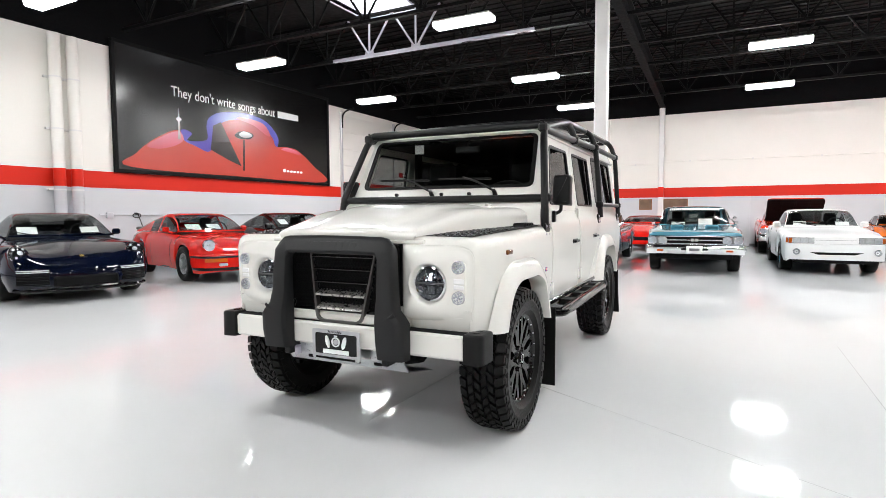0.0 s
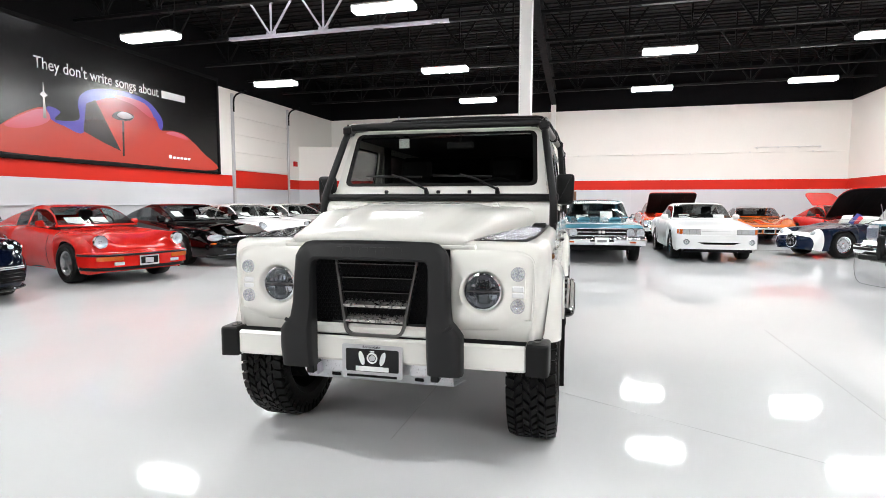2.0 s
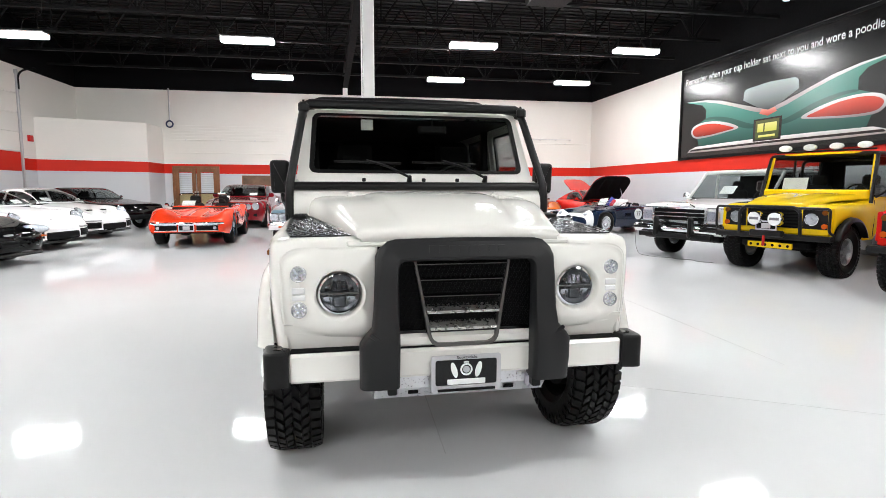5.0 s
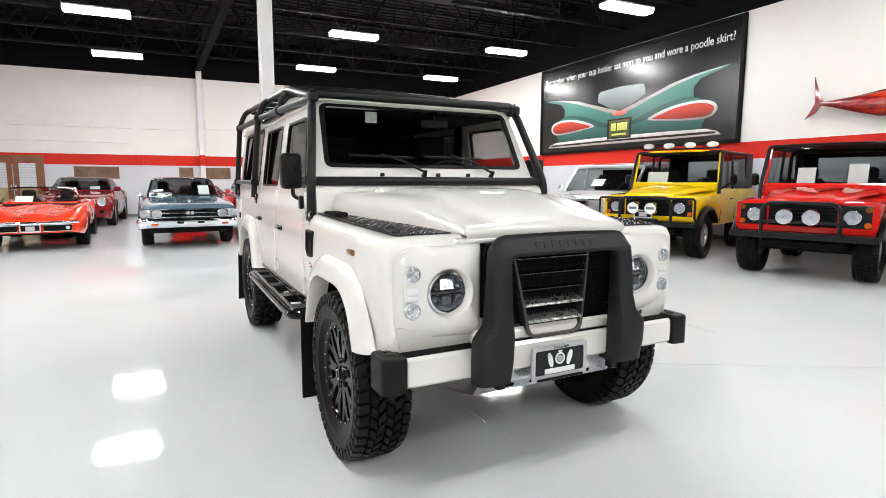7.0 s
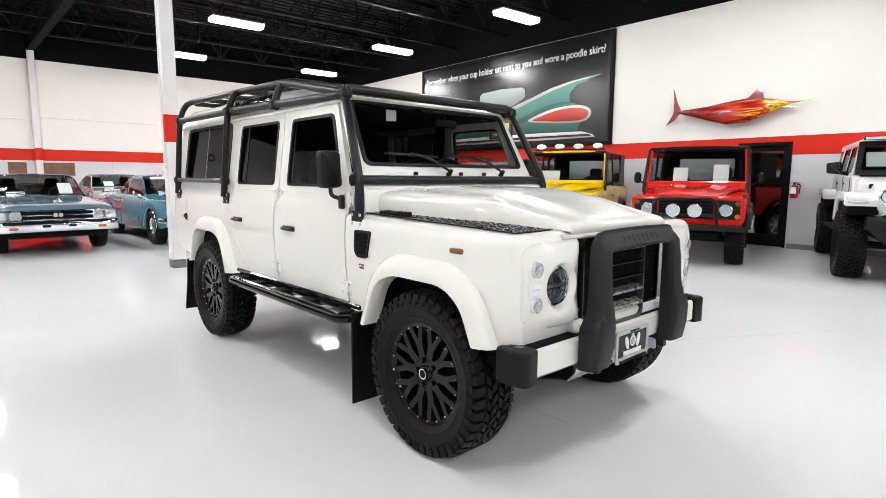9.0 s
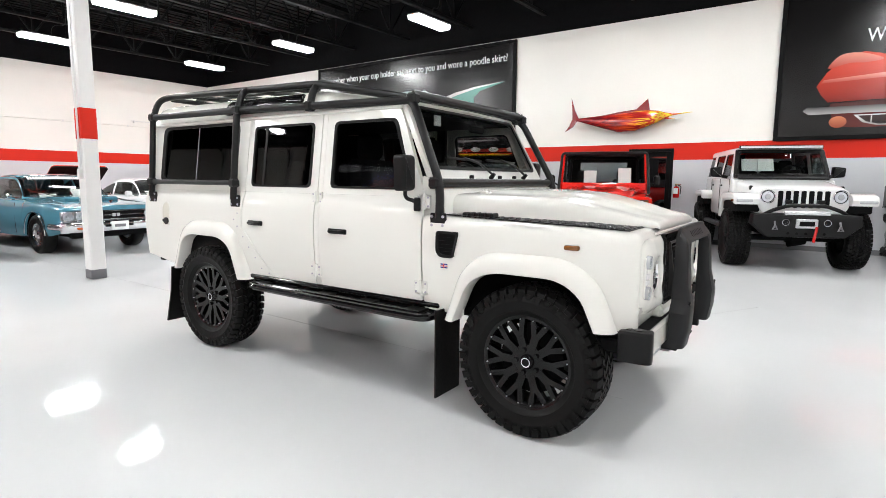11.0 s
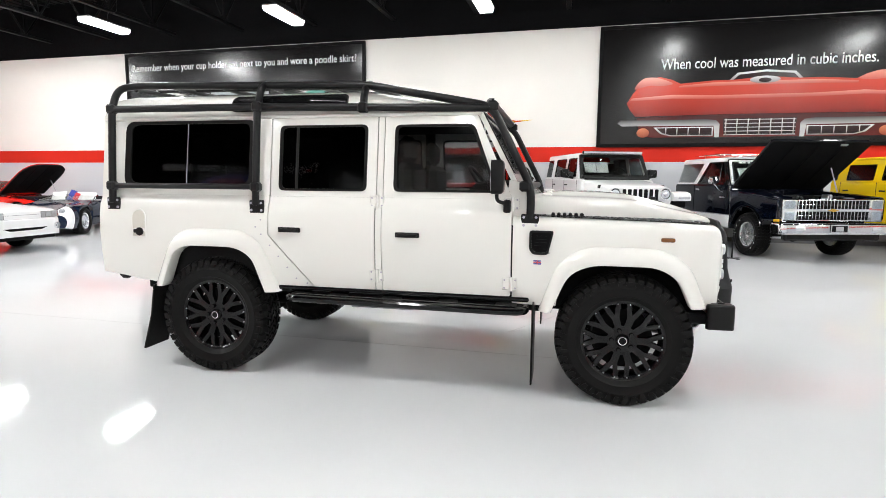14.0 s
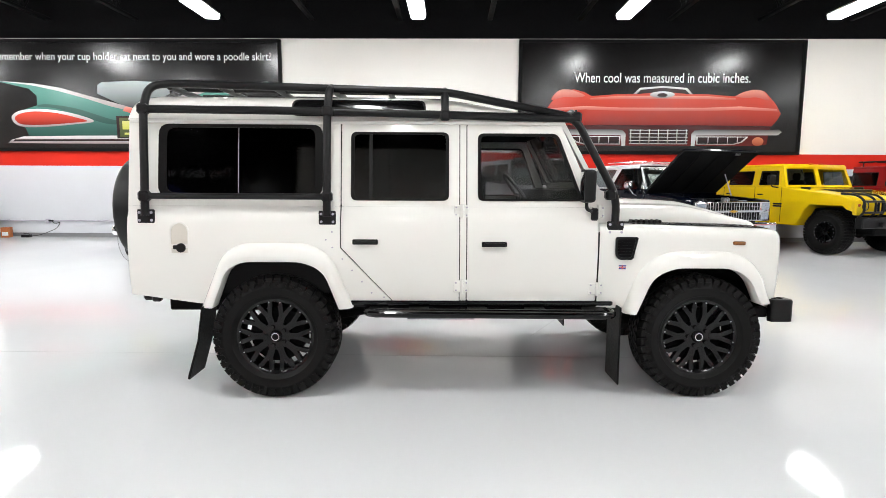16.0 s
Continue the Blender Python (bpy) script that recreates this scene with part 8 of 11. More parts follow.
ferrari = car("sports_car", "low red mid-engined sports car", pose(1.6, 23.8, 0, 0, 0, 2), dict(rear_engine(0.04), zr=1.15), P_RED, M_ALU)
silver = car("classic_car", "pale grey-green classic saloon behind the front row", pose(3.5, 23.4, 0, 0, 0, 3), muscle(0.95, (0.95, 2.9, 1.2), 0.98, 1.02, 1.42, 0.34) | dict(chrome_screen=True), P_SILVER, M_CHROME, papers=((-0.3, 0.05, 0.25, 0.2),))
dark = car("convertible", "black modern convertible behind the front rows", pose(-5.2, 23.0, 0, 0, 0, 60), dict(muscle(0.92, (0.9, 2.7, 1.1), 0.88, 0.95, 1.3, 0.34)), P_BLACK, M_ALU)


# ---- fronts of the parked cars ----
def bars(parent, name, material, x0, x1, y, z0, z1, n, th=0.012, depth=0.02, vertical=False):
    """A row of slats as parts."""
    for k in range(n):
        if vertical:
            x = x0 + (x1 - x0) * k / (n - 1)
            part(name, Geo().box(x - th / 2, y - depth, z0, x + th / 2, y, z1, 0.003), material, parent)
        else:
            z = z0 + (z1 - z0) * k / (n - 1)
            part(name, Geo().box(x0, y - depth, z - th / 2, x1, y, z + th / 2, 0.003), material, parent)


def handles(t, w, z, ys, material=M_CHROME):
    for y in ys:
        pb(t, "door_handle", material, w - 0.005, y, z - 0.015, w + 0.018, y + 0.14, z + 0.015, bevel=0.006, mirror=True)


def door_lines(t, P, ys, z0=0.3):
    """Thin dark door gaps that follow the side."""
    for y in ys:
        w, ze = lerp(P["plan"], y), lerp(P["edge"], y)
        if P.get("round"):
            z0 = lerp(P["sill"], y)
            h = ze - z0
            g = Geo().tube([(w - 0.045, y, z0 + 0.06), (w - 0.014, y, z0 + 0.25 * h), (w, y, z0 + 0.5 * h), (w - 0.016, y, z0 + 0.7 * h), (w - 0.055, y, z0 + 0.87 * h)], 0.004, 5)
        else:
            g = Geo().tube([(w - 0.012, y, z0 + 0.04), (w - 0.003, y, z0 + 0.5 * (ze - z0)), (w - 0.022, y, ze - 0.05)], 0.0045, 5)
        part("door_gap", g, M_UNDER, t)
        part("door_gap", g.flip(), M_UNDER, t)


def modern_nose(t, P, gt=False, pm=None):
    w = max(a for _, a in P["plan"])
    for s in (1, -1):
        o = part("headlight", blob(0.118, 0.085, 0.150), M_LAMP_GLASS if gt else M_GLOSS_BLACK, t, at=pose(s * (w - 0.205), -0.60, 0.668, -38, 0, -s * 14), sharp=80)
        part("bezel", Geo().tube([(0.120 * math.cos(a), -0.030, 0.152 * math.sin(a)) for a in [2 * math.pi * k / 28 for k in range(29)]], 0.007, 6), M_CHROME, o)
        part("projector", blob(0.045, 0.05, 0.05).move(pose(0, -0.05, 0.0)), M_LED, o, sharp=80)
        for cx, cz in ((-0.055, 0.07), (0.055, 0.07), (-0.055, -0.07), (0.055, -0.07)):
            part("led_cell", blob(0.020, 0.02, 0.020).move(pose(cx, -0.062, cz)), M_LED, o, sharp=80)
        part("lens", blob(0.122, 0.098, 0.155), M_LENS, o, sharp=80)
        r_ = part("running_light", Geo().prism([(s * 0.45, -0.988), (s * 0.583, -0.962), (s * 0.696, -0.914), (s * 0.80, -0.832), (s * 0.77, -0.75), (s * 0.42, -0.90)], "z", 0.446, 0.484), M_LED, t, "clear strip of running lights")
        part("lamp_edge", Geo().tube([(s * 0.44, -0.990, 0.465), (s * 0.583, -0.964, 0.465), (s * 0.696, -0.916, 0.465), (s * 0.80, -0.834, 0.465)], 0.004, 6), M_GLOSS_BLACK, r_)
        part("air_intake", Geo().prism([(s * 0.45, -0.984), (s * 0.583, -0.958), (s * 0.696, -0.910), (s * 0.80, -0.828), (s * 0.77, -0.74), (s * 0.42, -0.88)], "z", 0.275, 0.425), M_UNDER, t)
        for z in (0.30, 0.345, 0.39):
            part("intake_slat", Geo().tube([(s * 0.455, -0.985, z), (s * 0.583, -0.960, z), (s * 0.696, -0.912, z), (s * 0.795, -0.834, z)], 0.006, 6), M_GLOSS_BLACK, t)
    part("air_intake", Geo().box(-0.40, -1.02, 0.235, 0.40, -0.9, 0.385, 0.025), M_UNDER, t)
    part("front_lip", Geo().tube([(-w + 0.12, -0.72, 0.20), (-0.6, -0.94, 0.19), (0, -1.03, 0.185), (0.6, -0.94, 0.19), (w - 0.12, -0.72, 0.20)], 0.025, 8), M_GLOSS_BLACK if not gt else M_BLACK_PLASTIC, t)
    part("badge", Geo().cyl((0, -0.70, 0.640), (0, -0.705, 0.652), 0.03, n=12), mat("gold_badge", (0.6, 0.4, 0.08), 0.3, 0.8) if not gt else M_SILVER_PAINT, t)
    for x in (-0.28, 0.25):
        part("wiper", Geo().tube([(x, 0.44, 0.905), (x - 0.35, 0.60, 0.98)], 0.008, 6), M_BLACK_PLASTIC, t)
    door_lines(t, P, (0.62, 1.62))
    handles(t, w * 0.965, 0.72, (1.35,), P_BLACK if not gt else P_WHITE)


PN = rear_engine(0.02)
modern_nose(navy, PN, False, P_NAVY)
modern_nose(gt3a, PN, True, P_WHITE)
modern_nose(gt3b, PN, True, P_WHITE)
for s in (1, -1):
    part("bonnet_vent", Geo().box(s * 0.16, -0.5, 0.70, s * 0.32, -0.3, 0.735, 0.01), M_BLACK_PLASTIC, gt3b)
# classic coupe
for s in (1, -1):
    round_lamp(red911, s * 0.640, -0.725, 0.688, 0.098, lean=s * 3, depth=0.04, inner=M_LED, tilt=-4)
    part("lamp_pod", Geo().loft([[(s * 0.640 + r * math.cos(a), y, z + r * math.sin(a)) for a in [2 * math.pi * k / 28 for k in range(28)]] for y, z, r in ((-0.712, 0.688, 0.104), (-0.702, 0.688, 0.112), (-0.64, 0.690, 0.114), (-0.5, 0.70, 0.108), (-0.3, 0.712, 0.100), (0.0, 0.73, 0.085))]), P_RED, red911, sharp=60)
    part("indicator", Geo().prism([(s * 0.40, -0.948), (s * 0.615, -0.917), (s * 0.756, -0.828), (s * 0.74, -0.78), (s * 0.40, -0.85)], "z", 0.392, 0.455), M_AMBER, red911)
    pb(red911, "fog_lamp", M_LED, s * 0.38, -0.945, 0.315, s * 0.54, -0.85, 0.368, bevel=0.012)
BUMP = [(-0.83, -0.42), (-0.81, -0.68), (-0.745, -0.82), (-0.61, -0.905), (-0.4, -0.935), (0, -0.95), (0.4, -0.935), (0.61, -0.905), (0.745, -0.82), (0.81, -0.68), (0.83, -0.42)]
part("bumper", bevelled(BUMP, "z", 0.29, 0.520, 0.022, 3), P_RED, red911, sharp=50)
part("bumper_strip", Geo().tube([(x * 1.006, y - 0.004, 0.478) for x, y in BUMP], 0.018, 8), M_BLACK_PLASTIC, red911)
part("front_lip", bevelled([(x * 0.97, y + 0.03) for x, y in BUMP], "z", 0.235, 0.30, 0.012, 2), M_BLACK_PLASTIC, red911)
pl = plate(red911, 0.0, -0.97, 0.37, 0.31, 0.15)
part("plate_crest", Geo().box(-0.07, -0.009, -0.04, 0.07, -0.004, 0.04, 0.015), M_SILVER_PAINT, pl)
part("tail_spoiler", Geo().box(-0.62, 2.6, 0.90, 0.62, 3.15, 0.97, 0.03), M_BLACK_PLASTIC, red911, "black whale-tail spoiler")
door_lines(red911, rear_engine(0.02, 0), (0.6, 1.6))
for x in (-0.25, 0.25):
    part("wiper", Geo().tube([(x, 0.44, 0.905), (x - 0.35, 0.60, 0.98)], 0.008, 6), M_BLACK_PLASTIC, red911)
# black nineties coupe
for s in (1, -1):
    oval_lamp(camaro, s * 0.635, -0.855, 0.592, 0.225, 0.13, 0.078, (0, 0, s * -28), M_LED, 0.0)
    oval_lamp(camaro, s * 0.53, -0.905, 0.575, 0.06, 0.09, 0.055, (0, 0, s * -22), M_CHROME, 0.0)
    part("indicator", blob(0.16, 0.06, 0.025), M_AMBER, camaro, at=pose(s * 0.66, -0.885, 0.475, 0, 0, s * -24), sharp=80)
    part("fog_lamp", blob(0.09, 0.05, 0.035), M_LAMP_DARK, camaro, at=pose(s * 0.5, -0.985, 0.35, 0, 0, s * -18), sharp=80)
for s in (1, -1):
    part("bonnet_scoop", blob(0.13, 0.55, 0.028), P_BLACK, camaro, at=pose(s * 0.17, -0.10, 0.775, -8, 0, s * 5), sharp=80)
    part("scoop_mouth", blob(0.07, 0.03, 0.012), M_UNDER, camaro, at=pose(s * 0.19, -0.42, 0.748, -8), sharp=80)
part("front_lip", Geo().tube([(-0.80, -0.78, 0.215), (-0.66, -0.95, 0.205), (0, -1.05, 0.20), (0.66, -0.95, 0.205), (0.80, -0.78, 0.215)], 0.03, 8), M_BLACK_PLASTIC, camaro)
part("grille", blob(0.40, 0.06, 0.05), M_UNDER, camaro, at=pose(0, -1.025, 0.40), sharp=80)
pb(camaro, "badge", M_SILVER_PAINT, -0.07, -1.075, 0.52, 0.07, -1.03, 0.55, bevel=0.006)
pb(camaro, "plate_bracket", M_BLACK_PLASTIC, -0.16, -1.08, 0.33, 0.16, -1.04, 0.44, bevel=0.006)
door_lines(camaro, P_CAM, (0.65, 1.75))
for x in (-0.3, 0.25):
    part("wiper", Geo().tube([(x, 0.43, 0.895), (x - 0.4, 0.62, 0.99)], 0.008, 6), M_BLACK_PLASTIC, camaro)
# orange-red convertible
for obj, plated in ((vette, True), (orange2, False)):
    part("front_bumper", Geo().tube([(-0.74, -0.90, 0.53), (-0.55, -1.03, 0.53), (0, -1.06, 0.53), (0.55, -1.03, 0.53), (0.74, -0.90, 0.53)], 0.03, 10), M_CHROME, obj, "slim chrome bumper")
    for s in (1, -1):
        pb(obj, "grille", M_UNDER, s * 0.20, -1.035, 0.38, s * 0.64, -0.98, 0.49, bevel=0.015)
        part("grille_trim", Geo().tube([(s * 0.19, -1.04, 0.375), (s * 0.65, -1.0, 0.375), (s * 0.66, -1.0, 0.495), (s * 0.19, -1.04, 0.495)], 0.01, 6), M_CHROME, obj)
        part("side_lamp", Geo().cyl((s * 0.58, -1.045, 0.435), (s * 0.58, -1.03, 0.435), 0.035, n=14), M_CHROME, obj)
    p_ = plate(obj, 0, -1.06, 0.435, 0.31, 0.14)
    if plated:
        part("plate_crest", Geo().box(-0.07, -0.009, -0.04, 0.07, -0.004, 0.04, 0.015), M_SILVER_PAINT, p_)
    part("bonnet_bulge", Geo().loft([[(x, y, z + lerp([(-0.6, 0.64), (0.3, 0.765), (0.7, 0.80)], y)) for x, z in ((-0.25, -0.02), (-0.18, 0.03), (0, 0.04), (0.18, 0.03), (0.25, -0.02))] for y in (-0.6, -0.3, 0.0, 0.3, 0.6)]), P_ORANGE if plated else P_AMBER, obj)
    door_lines(obj, P_VETTE, (0.85, 1.75))


# classic coupes with quad lamps
def quad_front(t, P, paint_mat, ss=True, plate_face=None):
    fo = P["fo"]
    pb(t, "grille", M_UNDER, -0.56, -fo - 0.015, 0.625, 0.56, -fo + 0.05, 0.755, bevel=0.01)
    for z in (0.615, 0.69, 0.765):
        pb(t, "grille_trim", M_CHROME, -0.9 if z != 0.69 else -0.55, -fo - 0.03, z - 0.011, 0.9 if z != 0.69 else 0.55, -fo, z + 0.011, bevel=0.004)
    if ss:
        pb(t, "badge", M_SILVER_PAINT, -0.07, -fo - 0.035, 0.66, -0.01, -fo - 0.02, 0.72, bevel=0.008)
        pb(t, "badge", M_SILVER_PAINT, 0.01, -fo - 0.035, 0.66, 0.07, -fo - 0.02, 0.72, bevel=0.008)
    for s in (1, -1):
        for x in (0.62, 0.83):
            round_lamp(t, s * x, -fo - 0.006, 0.69, 0.085, depth=0.03)
        pb(t, "lamp_panel", M_BASE_GREY, s * 0.53, -fo - 0.004, 0.62, s * 0.925, -fo + 0.05, 0.76, bevel=0.004)
        pb(t, "tow_slot", M_UNDER, s * 0.13, -fo - 0.135, 0.49, s * 0.26, -fo - 0.1, 0.535, bevel=0.01)
        pb(t, "indicator", M_AMBER, s * 0.60, -fo - 0.137, 0.465, s * 0.73, -fo - 0.1, 0.5, bevel=0.008)
        pb(t, "bonnet_ridge", paint_mat, s * 0.22, -0.2, 0.90, s * 0.50, 0.55, 0.985, bevel=0.03)
        part("arch_trim", Geo().tube([(s * 0.952, (P["r"] + 0.055) * math.cos(a), P["r"] + (P["r"] + 0.055) * math.sin(a)) for a in [math.pi * k / 14 for k in range(15)]], 0.01, 6), M_CHROME, t)
    part("bumper", Geo().tube(bend([(-0.945, -fo + 0.35, 0.51), (-0.93, -fo - 0.05, 0.51), (0.93, -fo - 0.05, 0.51), (0.945, -fo + 0.35, 0.51)], 0.1), 0.055, 12), M_CHROME, t, "chrome front bumper")
    face = [(-0.02, 0.605), (-0.07, 0.604), (-0.10, 0.592), (-0.118, 0.565), (-0.126, 0.535), (-0.122, 0.50), (-0.108, 0.46), (-0.085, 0.425), (-0.05, 0.41), (-0.02, 0.41)]
    rings = []
    for x, k in ((-0.955, 0.35), (-0.94, 0.7), (-0.90, 0.9), (-0.8, 0.98), (-0.3, 1.0), (0.3, 1.0), (0.8, 0.98), (0.90, 0.9), (0.94, 0.7), (0.955, 0.35)):
        rings.append([(x, -fo + dy * k, z) for dy, z in face])
    part("bumper_face", Geo().loft(rings), M_CHROME, t, "bright chrome bumper face", 60)
    part("bonnet_badge", Geo().cyl((0, -fo + 0.12, 0.89), (0, -fo + 0.14, 0.93), 0.02, 0.035, n=8), M_CHROME, t)
    if plate_face:
        pb(t, "number_plate", plate_face, -0.155, -fo - 0.15, 0.43, 0.155, -fo - 0.12, 0.58, bevel=0.004)
        pb(t, "plate_bar", M_BASE_GREY, -0.10, -fo - 0.155, 0.48, 0.10, -fo - 0.148, 0.53, bevel=0.002)
    pb(t, "air_dam", M_UNDER, -0.75, -fo + 0.05, 0.30, 0.75, -fo + 0.2, 0.44, bevel=0.03)
    handles(t, P["plan"][2][1] - 0.01, 0.82, (1.7,))
    door_lines(t, P, (0.72, 2.0))
    wiper(t, -0.1, 0.64, 0.965, -0.4, 1.02, 0.70)


quad_front(chevelle, muscle(), P_STEELBLUE)
quad_front(elcamino, muscle(0.96, (0.95, 2.95, 1.25)), P_TEAL, True, M_PAPER)
quad_front(silver, muscle(0.95, (0.95, 2.9, 1.2), 0.98, 1.02, 1.42, 0.34), P_SILVER, False)
quad_front(redhood, muscle(), P_ORANGE, False)
# white eighties coupe
fo = 1.0
nose = [(-0.83, -0.80), (-0.80, -0.93), (-0.72, -1.02), (-0.5, -1.06), (0.5, -1.06), (0.72, -1.02), (0.80, -0.93), (0.83, -0.80)]
part("bumper", bevelled(nose, "z", 0.30, 0.615, 0.035, 3), P_WHITE, mustang, "white moulded front bumper", 50)
part("air_slot", Geo().prism(rounded([(-0.30, 0.405), (0.30, 0.405), (0.44, 0.452), (-0.44, 0.452)], 0.012, 3), "y", -fo - 0.064, -fo - 0.02), M_UNDER, mustang)
pb(mustang, "nose_line", M_BASE_GREY, -0.33, -fo - 0.006, 0.685, 0.33, -fo + 0.02, 0.690, bevel=0.002)
for s in (1, -1):
    o = part("headlight", Geo().prism([(s * 0.37, -1.008), (s * 0.64, -1.006), (s * 0.73, -0.985), (s * 0.73, -0.90), (s * 0.37, -0.90)], "z", 0.630, 0.732), M_LAMP_GLASS, mustang)
    part("lamp_edge", Geo().tube([(s * 0.365, -1.011, 0.626), (s * 0.64, -1.009, 0.626), (s * 0.735, -0.990, 0.626), (s * 0.795, -0.945, 0.628), (s * 0.795, -0.945, 0.734), (s * 0.735, -0.990, 0.736), (s * 0.64, -1.009, 0.736), (s * 0.365, -1.011, 0.736), (s * 0.365, -1.011, 0.626)], 0.005, 6), M_BASE_GREY, o)
    for x in (0.455, 0.60):
        part("lamp_divider", Geo().box(s * x - 0.003, -1.0125, 0.634, s * x + 0.003, -1.003, 0.728), M_BASE_GREY, o)
    part("bezel", Geo().prism([(s * 0.33, -1.0), (s * 0.64, -0.998), (s * 0.80, -0.93), (s * 0.80, -0.90), (s * 0.33, -0.90)], "z", 0.617, 0.743), P_WHITE, o)
    part("indicator", Geo().prism([(s * 0.735, -0.987), (s * 0.79, -0.945), (s * 0.83, -0.85), (s * 0.735, -0.85)], "z", 0.630, 0.732), M_AMBER, mustang)
    round_lamp(mustang, s * 0.66, -fo - 0.035, 0.455, 0.062, "fog_lamp", depth=0.02, lean=s * 12, inner=M_LAMP_GLASS)
part("chin", Geo().prism([(-0.70, -0.95), (-0.6, -1.03), (0.6, -1.03), (0.70, -0.95)], "z", 0.235, 0.30), M_UNDER, mustang)
door_lines(mustang, P_MUST, (0.72, 1.9))
handles(mustang, 0.86, 0.78, (1.6,), P_WHITE)
wiper(mustang, -0.1, 0.64, 0.945, -0.4, 1.0, 0.72)
# dark red grand tourer
for s in (1, -1):
    round_lamp(bentley, s * 0.48, -0.885, 0.715, 0.085, depth=0.05, lean=s * 5, inner=M_LAMP_GLASS)
    round_lamp(bentley, s * 0.70, -0.83, 0.725, 0.108, depth=0.08, lean=s * 10, inner=M_LAMP_GLASS)
    pb(bentley, "air_intake", M_UNDER, s * 0.52, -0.895, 0.40, s * 0.74, -0.80, 0.50, bevel=0.02)
part("grille", Geo().prism(rounded([(-0.36, 0.56), (0.36, 0.56), (0.40, 0.84), (-0.40, 0.84)], 0.05, 4), "y", -0.94, -0.88), M_UNDER, bentley)
part("grille_trim", Geo().tube([(x, -0.945, z) for x, z in rounded([(-0.36, 0.56), (0.36, 0.56), (0.40, 0.84), (-0.40, 0.84)], 0.05, 4)] + [(-0.36, -0.945, 0.61)], 0.014, 6), M_CHROME, bentley)
pb(bentley, "air_intake", M_UNDER, -0.5, -0.93, 0.40, 0.5, -0.86, 0.52, bevel=0.02)
door_lines(bentley, P_BENT, (0.75, 2.0))


def arch(c, r, zc, z0, k=14):
    """Half round of a wheel opening, from the front edge to the rear one."""
    a0 = math.asin((z0 - zc) / r)
    return [(c - r * math.cos(a0 + (math.pi - 2 * a0) * j / k), zc + r * math.sin(a0 + (math.pi - 2 * a0) * j / k)) for j in range(k + 1)]


# short off-road cars
def offroad_front(t, paint_mat, big_lamps, roof_lamps):
    fo = 0.5
    pb(t, "lamp_panel", M_BLACK_PLASTIC, -0.80, -fo - 0.02, 0.70, 0.80, -fo + 0.05, 1.04, bevel=0.015)
    bars(t, "grille_slat", M_UNDER, -0.38, 0.38, -fo - 0.02, 0.76, 1.0, 6, 0.02, 0.02)
    for s in (1, -1):
        round_lamp(t, s * 0.57, -fo - 0.035, 0.89, 0.09, depth=0.03)
        for z, mt in ((0.99, M_AMBER_DARK), (0.79, M_AMBER)):
            part("indicator", Geo().cyl((s * 0.735, -fo - 0.05, z), (s * 0.735, -fo, z), 0.038, n=16), mt, t)
        for yc in (0.0, 2.36):
            o, i = arch(yc, 0.50, 0.42, 0.60), arch(yc, 0.43, 0.42, 0.60)
            fl = Geo().grid([[(s * x, *Vector(a).lerp(Vector(b), u)) for a, b in zip(o, i)] for u, x in ((0.0, 0.845), (0.1, 0.885), (0.3, 0.912), (0.8, 0.925), (1.0, 0.915), (1.05, 0.84))])
            part("arch_flare", slab(fl, (-s * 0.01, 0, 0)), M_BLACK_PLASTIC, t, "black wheel-arch flare", 50)
        # guard tubes and bumper
        part("guard_tube", Geo().tube(bend([(s * 0.46, -fo - 0.14, 0.62), (s * 0.46, -fo - 0.16, 0.98), (s * 0.38, -fo - 0.16, 1.06), (0, -fo - 0.16, 1.06)], 0.08), 0.025, 10), M_SATIN_BLACK, t)
        lamp_m = M_PAPER if roof_lamps else M_CHROME
        if big_lamps:
            o = round_lamp(t, s * 0.155, -fo - 0.20, 0.88, 0.098, "driving_lamp", depth=0.09, inner=lamp_m if roof_lamps else M_ALU)
            if roof_lamps:
                part("lamp_cover", Geo().cyl((-0.02, 0, 0), (-0.012, 0, 0), 0.095, n=24), M_PAPER, o, "white lamp cover")
                part("cover_bar", Geo().box(-0.024, -0.07, -0.02, -0.0185, 0.07, 0.02, 0.002), M_BASE_GREY, o)
    pb(t, "bumper", M_SATIN_BLACK, -0.87, -fo - 0.15, 0.565, 0.87, -fo - 0.02, 0.65, bevel=0.015)
    rows = []
    for y in (-0.525, -0.52, -0.505, -0.47, -0.40, -0.30, -0.15, 0.0, 0.2, 0.4, 0.56, 0.61):
        hw = lerp([(-0.53, 0.46), (-0.40, 0.485), (0.61, 0.70)], y)
        zb_ = lerp([(-0.525, 1.06), (-0.52, 1.09), (-0.505, 1.112), (-0.47, 1.128), (-0.40, 1.146), (-0.30, 1.168), (-0.15, 1.196), (0.0, 1.22), (0.2, 1.238), (0.61, 1.262)], y)
        rise = 0.022 * min(1.0, max(0.0, (y + 0.42) / 0.15)) * (1.0 if y < 0.4 else max(0.0, (0.6 - y) / 0.2))
        row = []
        for u, dz in ((0, 0.35), (0.16, 0.4), (0.24, 1), (0.55, 1), (0.63, 0.3), (0.72, 0), (0.86, -0.005), (0.93, -0.016), (0.975, -0.036), (1.0, -0.075)):
            row.append((u * hw, y, zb_ + (rise * dz if dz >= 0 else dz * min(1.0, (zb_ - 1.05) / 0.09))))
        rows.append([(-x, yy, z) for x, yy, z in row[:0:-1]] + row)
    part("bonnet", slab(Geo().grid(rows), (0, 0, -0.006)), paint_mat, t, sharp=45)
